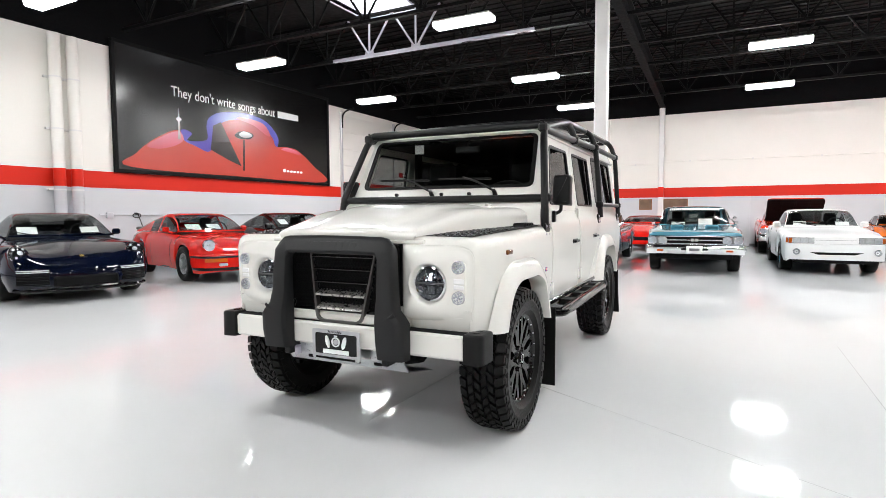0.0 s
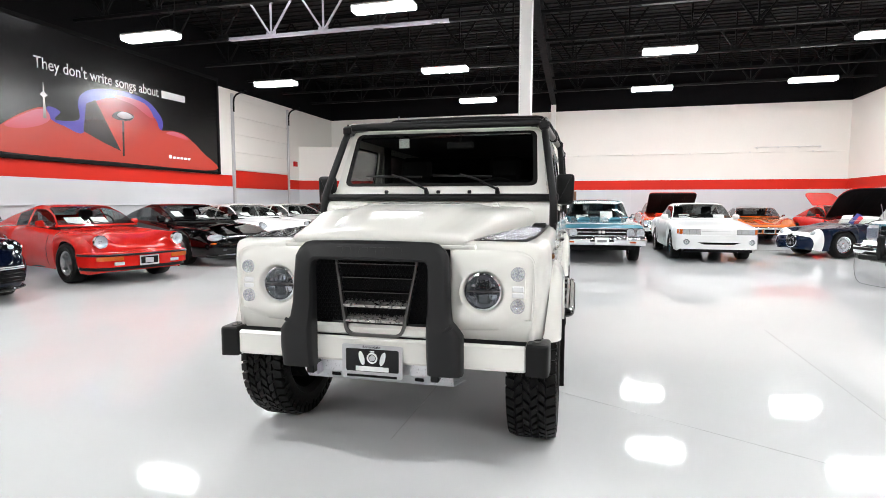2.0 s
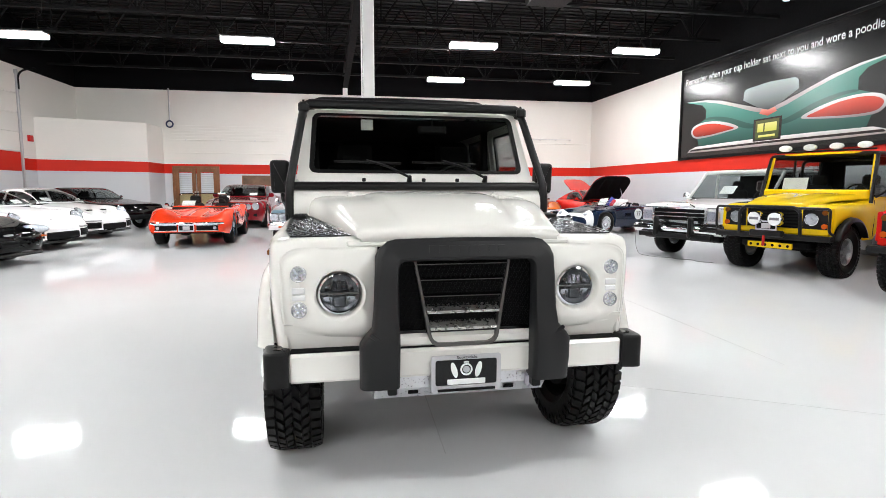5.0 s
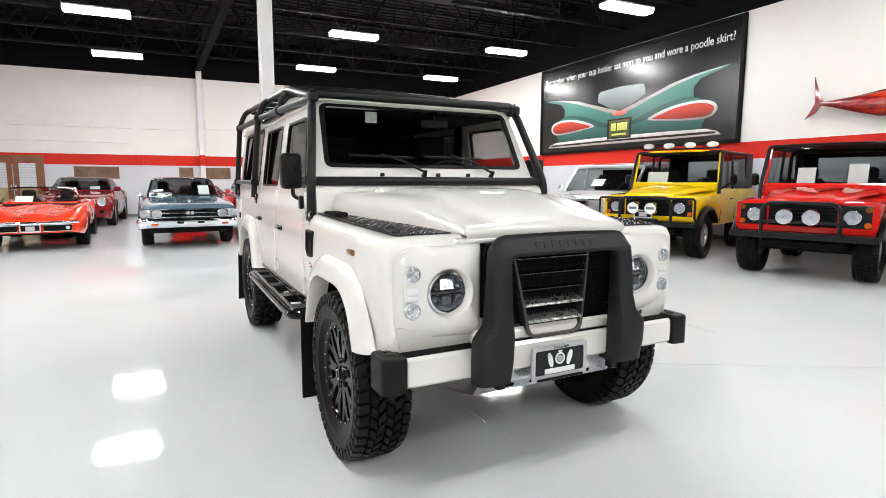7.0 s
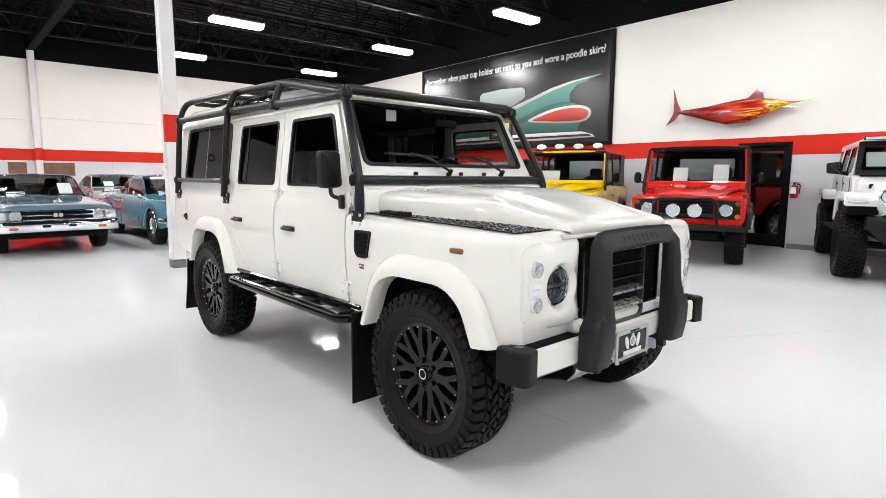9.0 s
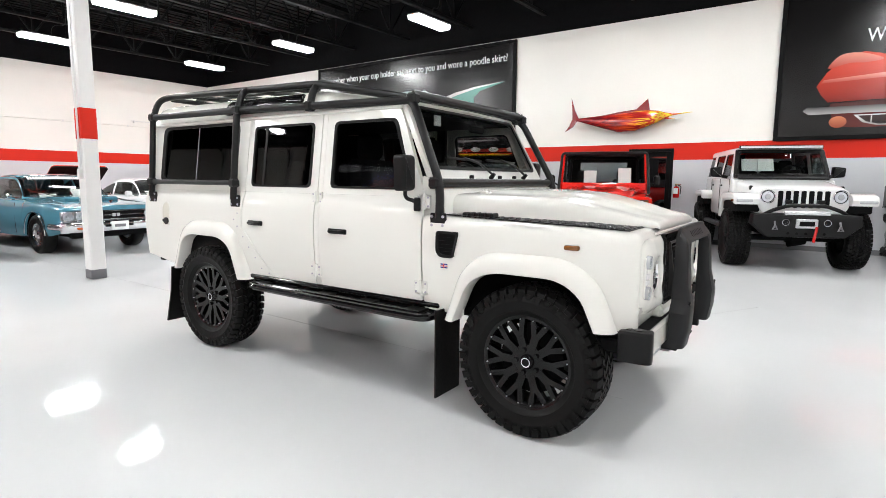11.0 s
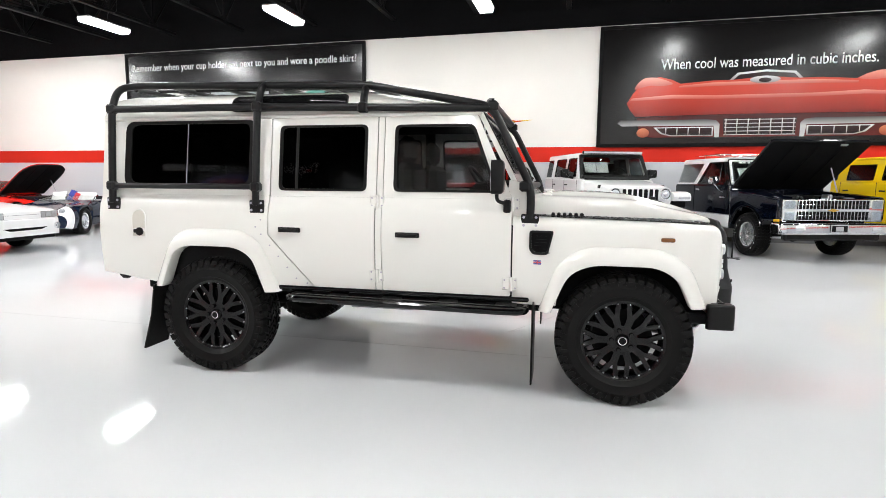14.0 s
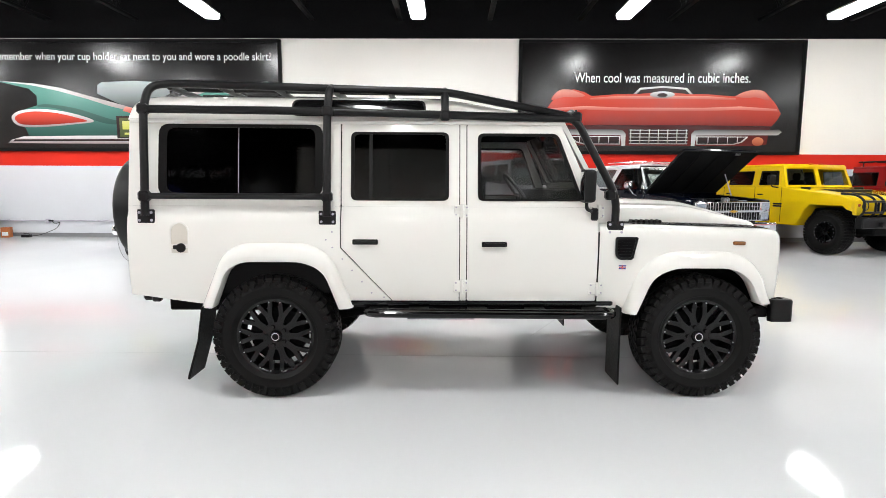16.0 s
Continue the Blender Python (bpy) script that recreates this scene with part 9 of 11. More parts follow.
    pb(t, "bonnet_catch", M_BLACK_PLASTIC, -0.03, -fo - 0.035, 1.03, 0.03, -fo, 1.075, bevel=0.006)
    pb(t, "front_apron", paint_mat, -0.80, -fo - 0.03, 0.655, 0.80, -fo + 0.04, 0.745, bevel=0.012)
    for s in (1, -1):
        pb(t, "lamp_panel_edge", paint_mat, s * 0.765, -fo - 0.028, 0.70, s * 0.825, -fo + 0.04, 1.06, bevel=0.012)
        pb(t, "grille_post", paint_mat, s * 0.405, -fo - 0.026, 0.72, s * 0.425, -fo + 0.02, 1.04, bevel=0.004)
    pb(t, "under_tray", M_UNDER, -0.5, -fo, 0.42, 0.5, 0.3, 0.54, bevel=0.02)
    part("axle", Geo().cyl((-0.65, 0, 0.4), (0.65, 0, 0.4), 0.05, n=12), M_UNDER, t)
    pb(t, "screen_frame", paint_mat, -0.80, 0.60, 1.17, 0.80, 0.70, 1.325, bevel=0.025)
    pb(t, "soft_top", M_BLACK_PLASTIC, -0.79, 0.86, 1.875, 0.79, 2.95, 1.925, bevel=0.024)
    rear = [(-0.76, 1.2), (0.76, 1.2), (0.74, 1.89), (-0.74, 1.89)]
    hole = [(-0.52, 1.34), (0.52, 1.34), (0.52, 1.78), (-0.52, 1.78)]
    part("soft_top_rear", slab(Geo().ring([(x, 2.90, z) for x, z in rear], [(x, 2.90, z) for x, z in hole]), (0, 0.02, 0)), M_BLACK_PLASTIC, t)
    part("roll_bar", Geo().tube(bend([(-0.70, 1.62, 1.1), (-0.66, 1.62, 1.84), (0.66, 1.62, 1.84), (0.70, 1.62, 1.1)], 0.1), 0.03, 10), M_SATIN_BLACK, t)
    pb(t, "soft_top_side", M_BLACK_PLASTIC, 0.76, 1.62, 1.22, 0.80, 2.95, 1.40, bevel=0.01, mirror=True)
    pb(t, "soft_top_side", M_BLACK_PLASTIC, 0.74, 2.45, 1.22, 0.79, 2.95, 1.9, bevel=0.01, mirror=True)
    part("cage_tube", Geo().tube(bend([(0.84, 0.60, 1.12), (0.84, 0.62, 1.28), (0.80, 0.82, 1.90), (-0.80, 0.82, 1.90), (-0.84, 0.62, 1.28), (-0.84, 0.60, 1.12)], 0.06), 0.028, 10), M_SATIN_BLACK, t)
    for s in (1, -1):
        wiper(t, s * 0.25, 0.63, 1.24, s * 0.25 - 0.2, 1.30, 0.68)
    handles(t, 0.86, 1.02, (1.25,), M_BLACK_PLASTIC)
    door_lines(t, P_DEF, (0.72, 1.58), 0.56)
    if roof_lamps:
        for x in (-0.6, -0.2, 0.2, 0.6):
            part("roof_lamp", Geo().lathe([(0.001, -0.05), (0.07, -0.05), (0.10, -0.03), (0.10, 0.02), (0.05, 0.06), (0.001, 0.07)], 20).move(pose(x, 0.86, 2.03, 0, 0, 90) @ Matrix.Diagonal((1, 1, 0.55, 1))), M_PAPER, t, "white covered roof lamp")
        part("lamp_rail", Geo().tube([(-0.75, 0.88, 1.965), (0.75, 0.88, 1.965)], 0.015, 8), M_SATIN_BLACK, t)
        pb(t, "winch", M_SATIN_BLACK, -0.25, -fo - 0.24, 0.60, 0.25, -fo - 0.14, 0.70, bevel=0.02)
        pb(t, "winch_hook", M_RED_LENS, -0.02, -fo - 0.28, 0.46, 0.02, -fo - 0.25, 0.62, bevel=0.008)
        pb(t, "skid_plate", P_YELLOW, -0.34, -fo - 0.10, 0.42, 0.34, -fo - 0.06, 0.51, bevel=0.01)
        for k in range(6):
            part("skid_hole", Geo().cyl((-0.28 + 0.112 * k, -fo - 0.103, 0.465), (-0.28 + 0.112 * k, -fo - 0.09, 0.465), 0.022, n=12), M_UNDER, t)
        part("guard_tube", Geo().tube(bend([(-0.85, -fo, 0.66), (-0.85, -fo - 0.15, 0.72), (-0.85, -fo - 0.15, 1.05), (0.85, -fo - 0.15, 1.05), (0.85, -fo - 0.15, 0.72), (0.85, -fo, 0.66)], 0.05), 0.02, 8), M_SATIN_BLACK, t)
        p_ = plate(t, 0, -fo - 0.21, 0.77, 0.31, 0.14)
        part("plate_crest", Geo().box(-0.07, -0.009, -0.04, 0.07, -0.004, 0.04, 0.015), M_SILVER_PAINT, p_)
    else:
        part("guard_tube", Geo().tube([(-0.46, -fo - 0.15, 0.80), (0.46, -fo - 0.15, 0.80)], 0.02, 8), M_SATIN_BLACK, t)


offroad_front(yellow, P_YELLOW, True, True)
offroad_front(redd, P_RED, True, False)
# white estate with chrome grille
fo = 0.75
gs = part("grille_surround", slab(Geo().ring([(x, -fo - 0.05, z) for x, z in rounded([(-0.60, 0.70), (0.60, 0.70), (0.60, 0.985), (-0.60, 0.985)], 0.02, 3)], [(x, -fo - 0.05, z) for x, z in rounded([(-0.55, 0.735), (0.55, 0.735), (0.55, 0.95), (-0.55, 0.95)], 0.02, 3)]), (0, 0.06, 0)), M_CHROME, wag, "wide chrome grille surround")
part("grille", Geo().box(-0.57, -fo - 0.02, 0.72, 0.57, -fo + 0.05, 0.965, 0.01), M_UNDER, gs)
for z in (0.805, 0.88):
    part("grille_slat", Geo().box(-0.55, -fo - 0.055, z - 0.010, 0.55, -fo - 0.02, z + 0.010, 0.004), M_CHROME, gs)
pb(wag, "grille_trim", M_CHROME, -0.90, -fo - 0.03, 0.955, 0.90, -fo, 0.985, bevel=0.008)
pb(wag, "grille_trim", M_CHROME, -0.90, -fo - 0.03, 0.69, 0.90, -fo, 0.715, bevel=0.008)
part("valance", Geo().prism([(-fo - 0.03, 0.70), (-fo - 0.08, 0.64), (-fo - 0.02, 0.61), (-fo + 0.05, 0.70)], "x", -0.88, 0.88), M_CHROME, wag)
part("bonnet_crest", Geo().prism(rounded([(-0.36, 0.97), (0.36, 0.97), (0.25, 1.035), (-0.25, 1.035)], 0.03, 3), "y", -fo - 0.045, -fo + 0.25), P_WHITE, wag, sharp=50)
part("crest_trim", Geo().tube([(x, -fo - 0.047, z) for x, z in rounded([(-0.36, 0.985), (-0.25, 1.035), (0.25, 1.035), (0.36, 0.985)], 0.03, 3)], 0.009, 6), M_CHROME, wag)
part("bonnet_mascot", Geo().cyl((0, -fo + 0.18, 1.04), (0, -fo + 0.19, 1.12), 0.012, 0.02, n=8), M_CHROME, wag)
for s in (1, -1):
    o = part("headlight", Geo().box(s * 0.60, -fo - 0.045, 0.735, s * 0.84, -fo, 0.925, 0.015), M_ALU, wag)
    part("lens", Geo().box(s * 0.615, -fo - 0.052, 0.75, s * 0.825, -fo - 0.047, 0.91, 0.003), M_LENS, o)
    pb(wag, "indicator", M_AMBER, s * 0.66, -fo - 0.04, 0.635, s * 0.86, -fo + 0.02, 0.68, bevel=0.01)
    pb(wag, "guard_post", M_BLACK_PLASTIC, s * 0.34, -fo - 0.26, 0.42, s * 0.42, -fo - 0.13, 0.80, bevel=0.03)
    pb(wag, "roof_rail", M_CHROME, s * 0.62, 1.3, 1.69, s * 0.65, 3.1, 1.72, bevel=0.008)
part("bumper", Geo().loft([[(x, -fo + dy * k, z) for dy, z in ((-0.02, 0.645), (-0.14, 0.643), (-0.17, 0.62), (-0.18, 0.57), (-0.165, 0.52), (-0.13, 0.49), (-0.02, 0.485))] for x, k in ((-0.99, 0.4), (-0.975, 0.8), (-0.93, 1.0), (0.93, 1.0), (0.975, 0.8), (0.99, 0.4))]), M_CHROME, wag, "bright chrome front bumper", 60)
pb(wag, "guard_bar", M_BLACK_PLASTIC, -0.80, -fo - 0.20, 0.40, 0.80, -fo - 0.10, 0.495, bevel=0.015)
pb(wag, "bumper_strip", M_BLACK_PLASTIC, 0.55, -fo - 0.192, 0.555, 0.93, -fo - 0.165, 0.60, bevel=0.006, mirror=True)
pb(wag, "air_dam", M_BLACK_PLASTIC, -0.85, -fo + 0.02, 0.36, 0.85, -fo + 0.15, 0.54, bevel=0.03)
pb(wag, "bonnet_trim", M_CHROME, -0.3, -0.6, 1.045, 0.3, -0.56, 1.065, bevel=0.006)
pb(wag, "roof_bar", M_CHROME, -0.64, 1.5, 1.72, 0.64, 1.54, 1.74, bevel=0.006)
pb(wag, "roof_bar", M_CHROME, -0.64, 2.7, 1.72, 0.64, 2.74, 1.74, bevel=0.006)
# ---- upright trucks and off-road cars ----
def half_body(profile, w, bev=0.03, x0=0.0):
    """A side outline pushed out to both flanks with rounded edges."""
    g = bevelled(profile, "x", x0, w, bev, 3)
    return g.join(g.flip())


def twice(t, name, g, material, label="", sharp=40):
    part(name, g, material, t, label, sharp)
    part(name, g.flip(), material, t, label, sharp)


def cell(t, outer, inner, lean, frame_mat, glass, r=0.03, trim=None):
    """One framed side window; lean gives the half width at a height."""
    o, i = rounded(outer, 0.004, 3), rounded(inner, r, 3)
    c = Vector((sum(p[0] for p in inner) / len(inner), sum(p[1] for p in inner) / len(inner)))
    i2 = [tuple(Vector(p) + (c - Vector(p)).normalized() * 0.016) for p in i]
    for s in (1, -1):
        at_ = lambda pts, d: [(s * (lean(z) + d), y, z) for y, z in pts]
        fr_ = part("window_frame", slab(Geo().ring(at_(o, 0), at_(i, 0)), (-s * 0.03, 0, 0)), frame_mat, t)
        part("seal", slab(Geo().ring(at_(i, 0.002), at_(i2, 0.002)), (-s * 0.015, 0, 0)), trim or M_RUBBER, fr_)
        p = Geo()
        p.v, p.f = at_(i, -0.012), [list(range(len(i)))]
        part("pane", slab(p, (-s * 0.004, 0, 0)), glass, fr_)


def screen_unit(t, y0, z0, y1, z1, w0, w1, border, frame_mat, r=0.05):
    """A flat windscreen with its frame and seal."""
    def at_(pts, d):
        n = Vector((0, -(z1 - z0), y1 - y0)).normalized()
        return [(x, y0 + (y1 - y0) * q + n.y * d, z0 + (z1 - z0) * q + n.z * d) for x, q in pts]
    h = math.hypot(y1 - y0, z1 - z0)
    def loop(b, rad):
        return [(x, q / h) for x, q in rounded([(-w0 + b, b), (w0 - b, b), (w1 - b, h - b), (-w1 + b, h - b)], rad, 4)]
    part("screen_frame", slab(Geo().ring(at_(loop(0, 0.03), 0), at_(loop(border, r), 0)), (0, 0.04, 0)), frame_mat, t)
    part("screen_seal", slab(Geo().ring(at_(loop(border - 0.006, r), 0.004), at_(loop(border + 0.018, r), 0.004)), (0, 0.012, 0)), M_RUBBER, t)
    p = Geo()
    p.v = at_(loop(border, r), -0.008)
    p.f = [list(range(len(p.v)))]
    part("windscreen", slab(p, (0, 0.004, 0)), M_GLASS, t)


def roof_panel(t, name, w, y0, y1, z, material, rise=0.03, drop=0.06):
    rows = []
    for j in range(11):
        y = y0 + (y1 - y0) * j / 10
        e = 1 - (2 * j / 10 - 1) ** 6
        row = [(w, z - drop), (w - 0.008, z - 0.03), (w - 0.035, z - 0.008 + rise * 0.2 * e), (w * 0.6, z + rise * 0.8 * e), (0, z + rise * e)]
        rows.append([(x, y, q) for x, q in row] + [(-x, y, q) for x, q in row[-2::-1]])
    part(name, slab(Geo().grid(rows), (0, 0, -0.03)), material, t, sharp=50)


def cabin_fittings(t, w, y0, zb, rows, wheel=True, tint=None):
    im = tint or M_INTERIOR
    part("dashboard", Geo().prism([(y0, zb - 0.03), (y0 + 0.12, zb + 0.03), (y0 + 0.38, zb + 0.01), (y0 + 0.42, zb - 0.25), (y0, zb - 0.25)], "x", -w + 0.04, w - 0.04), M_INTERIOR, t)
    for y in rows:
        for s in (1, -1):
            part("seat", Geo().box(s * w * 0.5 - 0.23, y - 0.45, zb - 0.42, s * w * 0.5 + 0.23, y + 0.1, zb - 0.26, 0.05).box(s * w * 0.5 - 0.23, y, zb - 0.35, s * w * 0.5 + 0.23, y + 0.14, zb + 0.16, 0.05).box(s * w * 0.5 - 0.12, y + 0.05, zb + 0.15, s * w * 0.5 + 0.12, y + 0.13, zb + 0.33, 0.04), im, t)
    if wheel:
        part("steering_wheel", Geo().tube([(w * 0.5 + 0.19 * math.cos(a), y0 + 0.52 + 0.07 * math.sin(a), zb + 0.06 + 0.17 * math.sin(a)) for a in [2 * math.pi * k / 20 for k in range(21)]], 0.014, 6), M_BLACK_PLASTIC, t)


def running_gear(t, track, wb, r, tw, rr, style, rim_mat, knobby=True):
    for y in (0.0, wb):
        for x in (-track, track):
            add_wheel(t, x, y, r, tw, rr, style, rim_mat, knobby)
        part("axle", Geo().cyl((-track + 0.1, y, r), (track - 0.1, y, r), 0.05, n=12).cyl((-0.02, y, r), (0.22, y, r), 0.15, 0.1, n=14), M_UNDER, t)


# lifted white off-road car
jeep = thing("off_road_car", pose(9.63, 6.55, 0, 0, 0, -70), "white lifted off-road car with large mud tyres", "car", "parked cars")
running_gear(jeep, 0.82, 2.95, 0.47, 0.32, 0.235, "6", M_SATIN_BLACK)
part("tub", half_body([(0.56, 0.74), (2.40, 0.74)] + arch(2.95, 0.56, 0.47, 0.76) + [(3.72, 0.80), (3.76, 1.40), (3.74, 1.43), (0.66, 1.43), (0.56, 1.38)], 0.775, 0.035), P_WHITE, jeep, sharp=50)
part("underbody", Geo().box(-0.55, -0.35, 0.55, 0.55, 3.6, 0.95, 0.03), M_UNDER, jeep)
rings = []
for y, hw, z0, z1 in ((-0.46, 0.585, 0.90, 1.245), (-0.45, 0.60, 0.89, 1.275), (-0.40, 0.615, 0.88, 1.300), (-0.2, 0.635, 0.88, 1.332), (0.2, 0.675, 0.88, 1.375), (0.6, 0.715, 0.88, 1.415), (0.66, 0.72, 0.88, 1.42)):
    q = rounded([(-hw, z0), (hw, z0), (hw, z1 - 0.05), (hw * 0.82, z1 - 0.012), (0, z1), (-hw * 0.82, z1 - 0.012), (-hw, z1 - 0.05)], [0.03, 0.03, 0.05, 0.06, 0.2, 0.06, 0.05], 4)
    rings.append([(x, y, z) for x, z in q])
part("bonnet", Geo().loft(rings), P_WHITE, jeep, sharp=45)
part("grille_panel", bevelled(rounded([(-0.52, 0.86), (0.52, 0.86), (0.615, 0.99), (0.60, 1.245), (0.5, 1.272), (-0.5, 1.272), (-0.60, 1.245), (-0.615, 0.99)], 0.05, 4), "y", -0.44, -0.495, 0.015, 3), P_WHITE, jeep, sharp=50)
for k in range(7):
    x = -0.315 + 0.105 * k
    part("grille_slot", bevelled(rounded([(x - 0.033, 0.975), (x + 0.033, 0.975), (x + 0.036, 1.235), (x - 0.036, 1.235)], 0.02, 3), "y", -0.47, -0.499, 0.002, 1), M_UNDER, jeep)
for s in (1, -1):
    o = round_lamp(jeep, s * 0.49, -0.487, 1.145, 0.100, depth=0.02, bezel=M_CHROME, inner=M_LAMP_DARK)
    part("lamp_core", blob(0.02, 0.045, 0.045).move(pose(-0.004, 0, 0)), M_LED, o, sharp=80)
    for y, nm in ((0.0, "wing_flare"), (2.95, "wing_flare")):
        fl = [(y - 0.56, 1.02), (y - 0.58, 1.10), (y - 0.54, 1.165), (y - 0.42, 1.195), (y + 0.40, 1.195), (y + 0.52, 1.13), (y + 0.64, 0.86), (y + 0.64, 0.76), (y + 0.57, 0.76), (y + 0.46, 0.98), (y + 0.34, 1.07), (y - 0.42, 1.07), (y - 0.47, 1.02)]
        part(nm, bevelled(fl, "x", 0.62 if y == 0 else 0.74, 0.975, 0.035, 3) if s > 0 else bevelled(fl, "x", 0.62 if y == 0 else 0.74, 0.975, 0.035, 3).flip(), P_WHITE, jeep, sharp=45)
        part("inner_arch", Geo().box(s * 0.45, y - 0.46, 0.90, s * 0.93, y + 0.44, 1.06, 0.02), M_UNDER, jeep)
    part("flare_lamp", Geo().box(s * 0.71, -0.592, 1.055, s * 0.94, -0.56, 1.10, 0.01), M_LED, jeep)
    part("flare_lamp", Geo().box(s * 0.955, -0.53, 1.06, s * 0.982, -0.38, 1.095, 0.006), M_AMBER_DARK, jeep)
    part("shackle", Geo().tube([(s * 0.43, -0.73, 0.78), (s * 0.43, -0.77, 0.72), (s * 0.46, -0.77, 0.66), (s * 0.40, -0.77, 0.66), (s * 0.43, -0.77, 0.72)], 0.014, 8), M_BASE_GREY, jeep)
    o = round_lamp(jeep, s * 0.275, -0.70, 0.765, 0.046, "fog_lamp", bezel=M_ALU, depth=0.02, inner=M_LAMP_DARK)
    part("spot_lamp", Geo().box(s * 0.215 - 0.045, -0.60, 1.03, s * 0.215 + 0.045, -0.53, 1.10, 0.01), M_SATIN_BLACK, jeep)
    part("spot_lamp", Geo().box(s * 0.71 - 0.03, 0.60, 1.44, s * 0.71 + 0.03, 0.66, 1.50, 0.008), M_SATIN_BLACK, jeep)
    part("bonnet_latch", Geo().box(s * 0.615, -0.12, 1.24, s * 0.665, -0.04, 1.31, 0.012), M_BLACK_PLASTIC, jeep)
    m_ = part("wing_mirror", bevelled(rounded([(s * 0.87, 1.44), (s * 1.06, 1.46), (s * 1.07, 1.62), (s * 0.88, 1.64)], 0.03, 4), "y", 1.10, 0.99, 0.03, 3), M_BLACK_PLASTIC, jeep, sharp=50)
    part("mirror_arm", Geo().tube([(s * 0.78, 1.05, 1.45), (s * 0.92, 1.05, 1.48)], 0.03, 8), M_BLACK_PLASTIC, m_)
    part("step_rail", Geo().box(s * 0.80, 0.66, 0.56, s * 0.92, 2.35, 0.63, 0.02), M_SATIN_BLACK, jeep)
bp = part("bumper", bevelled([(-0.74, 0.74), (-0.52, 0.54), (0.52, 0.54), (0.74, 0.74), (0.72, 0.88), (0.42, 0.90), (-0.42, 0.90), (-0.72, 0.88)], "y", -0.50, -0.72, 0.03, 2), M_SATIN_BLACK, jeep, sharp=40)
for k in range(5):
    part("bumper_slot", Geo().cyl((-0.24 + 0.12 * k, -0.725, 0.60), (-0.24 + 0.12 * k, -0.71, 0.60), 0.022, n=6), M_UNDER, bp)
part("guard_hoop", Geo().tube(bend([(-0.58, -0.62, 0.86), (-0.46, -0.66, 0.94), (-0.24, -0.68, 1.02), (0.24, -0.68, 1.02), (0.46, -0.66, 0.94), (0.58, -0.62, 0.86)], 0.08), 0.028, 10), M_SATIN_BLACK, jeep)
part("light_bar", Geo().box(-0.30, -0.74, 0.88, 0.30, -0.68, 0.935, 0.008), M_LED, jeep)
wi = part("winch", Geo().box(-0.145, -0.745, 0.68, 0.145, -0.71, 0.82, 0.01), M_ALU, jeep)
part("winch_fairlead", Geo().box(-0.10, -0.75, 0.715, 0.10, -0.744, 0.785, 0.003), M_UNDER, wi)
part("tow_strap", Geo().box(-0.02, -0.77, 0.46, 0.02, -0.752, 0.70, 0.006, m=pose(0.03, 0, 0.02, 0, 8, 0)), M_RED_LENS, jeep)
screen_unit(jeep, 0.70, 1.44, 0.96, 1.935, 0.745, 0.69, 0.055, M_BLACK_PLASTIC)
part("cowl", Geo().box(-0.70, 0.56, 1.41, 0.70, 0.72, 1.455, 0.02), M_BLACK_PLASTIC, jeep)
lean_j = lambda z: lerp([(1.43, 0.765), (1.93, 0.68)], z)
cell(jeep, [(0.76, 1.43), (1.66, 1.43), (1.66, 1.93), (0.98, 1.93)], [(0.92, 1.465), (1.59, 1.465), (1.59, 1.87), (1.06, 1.87)], lean_j, P_WHITE, M_GLASS_SIDE)
cell(jeep, [(1.66, 1.43), (2.56, 1.43), (2.56, 1.93), (1.66, 1.93)], [(1.73, 1.465), (2.44, 1.465), (2.44, 1.87), (1.73, 1.87)], lean_j, P_WHITE, M_GLASS_REAR)
cell(jeep, [(2.56, 1.43), (3.70, 1.43), (3.62, 1.93), (2.56, 1.93)], [(2.68, 1.465), (3.55, 1.465), (3.50, 1.87), (2.68, 1.87)], lean_j, P_WHITE, M_GLASS_DARK)
part("tail_wall", Geo().box(-0.70, 3.58, 1.43, 0.70, 3.64, 1.90, 0.02), P_WHITE, jeep)
roof_panel(jeep, "hardtop", 0.685, 0.97, 3.64, 1.975, P_WHITE, 0.02)
lb = part("roof_light_bar", Geo().box(-0.65, 0.86, 1.945, 0.65, 0.93, 2.005, 0.014), M_SATIN_BLACK, jeep)
part("lamp_row", Geo().box(-0.63, 0.852, 1.955, 0.63, 0.862, 1.995, 0.003), M_LED, lb)
cabin_fittings(jeep, 0.70, 0.80, 1.44, (1.75, 2.6))
# added dark sheet that stops the view through, so the windscreen reads darker
part("dark_cabin_sheet", Geo().box(-0.66, 2.9, 1.2, 0.66, 2.93, 1.93), M_INTERIOR, jeep)
for x in (-0.47, -0.21):
    part("paper_sheet", Geo().box(-0.125, -0.001, 0, 0.125, 0.001, 0.24), M_PAPER, jeep, "white price sheet behind the windscreen", at=pose(x, 0.84, 1.56, -27))
for s in (1, -1):
    wiper(jeep, s * 0.2 + 0.1, 0.68, 1.455, s * 0.2 - 0.1, 1.50, 0.715)
for y in (0.84, 1.66, 2.5):
    twice(jeep, "door_gap", Geo().tube([(0.778, y, 0.78), (0.778, y, 1.41)], 0.005, 5), M_UNDER)
handles(jeep, 0.78, 1.30, (1.45, 2.3), M_BLACK_PLASTIC)

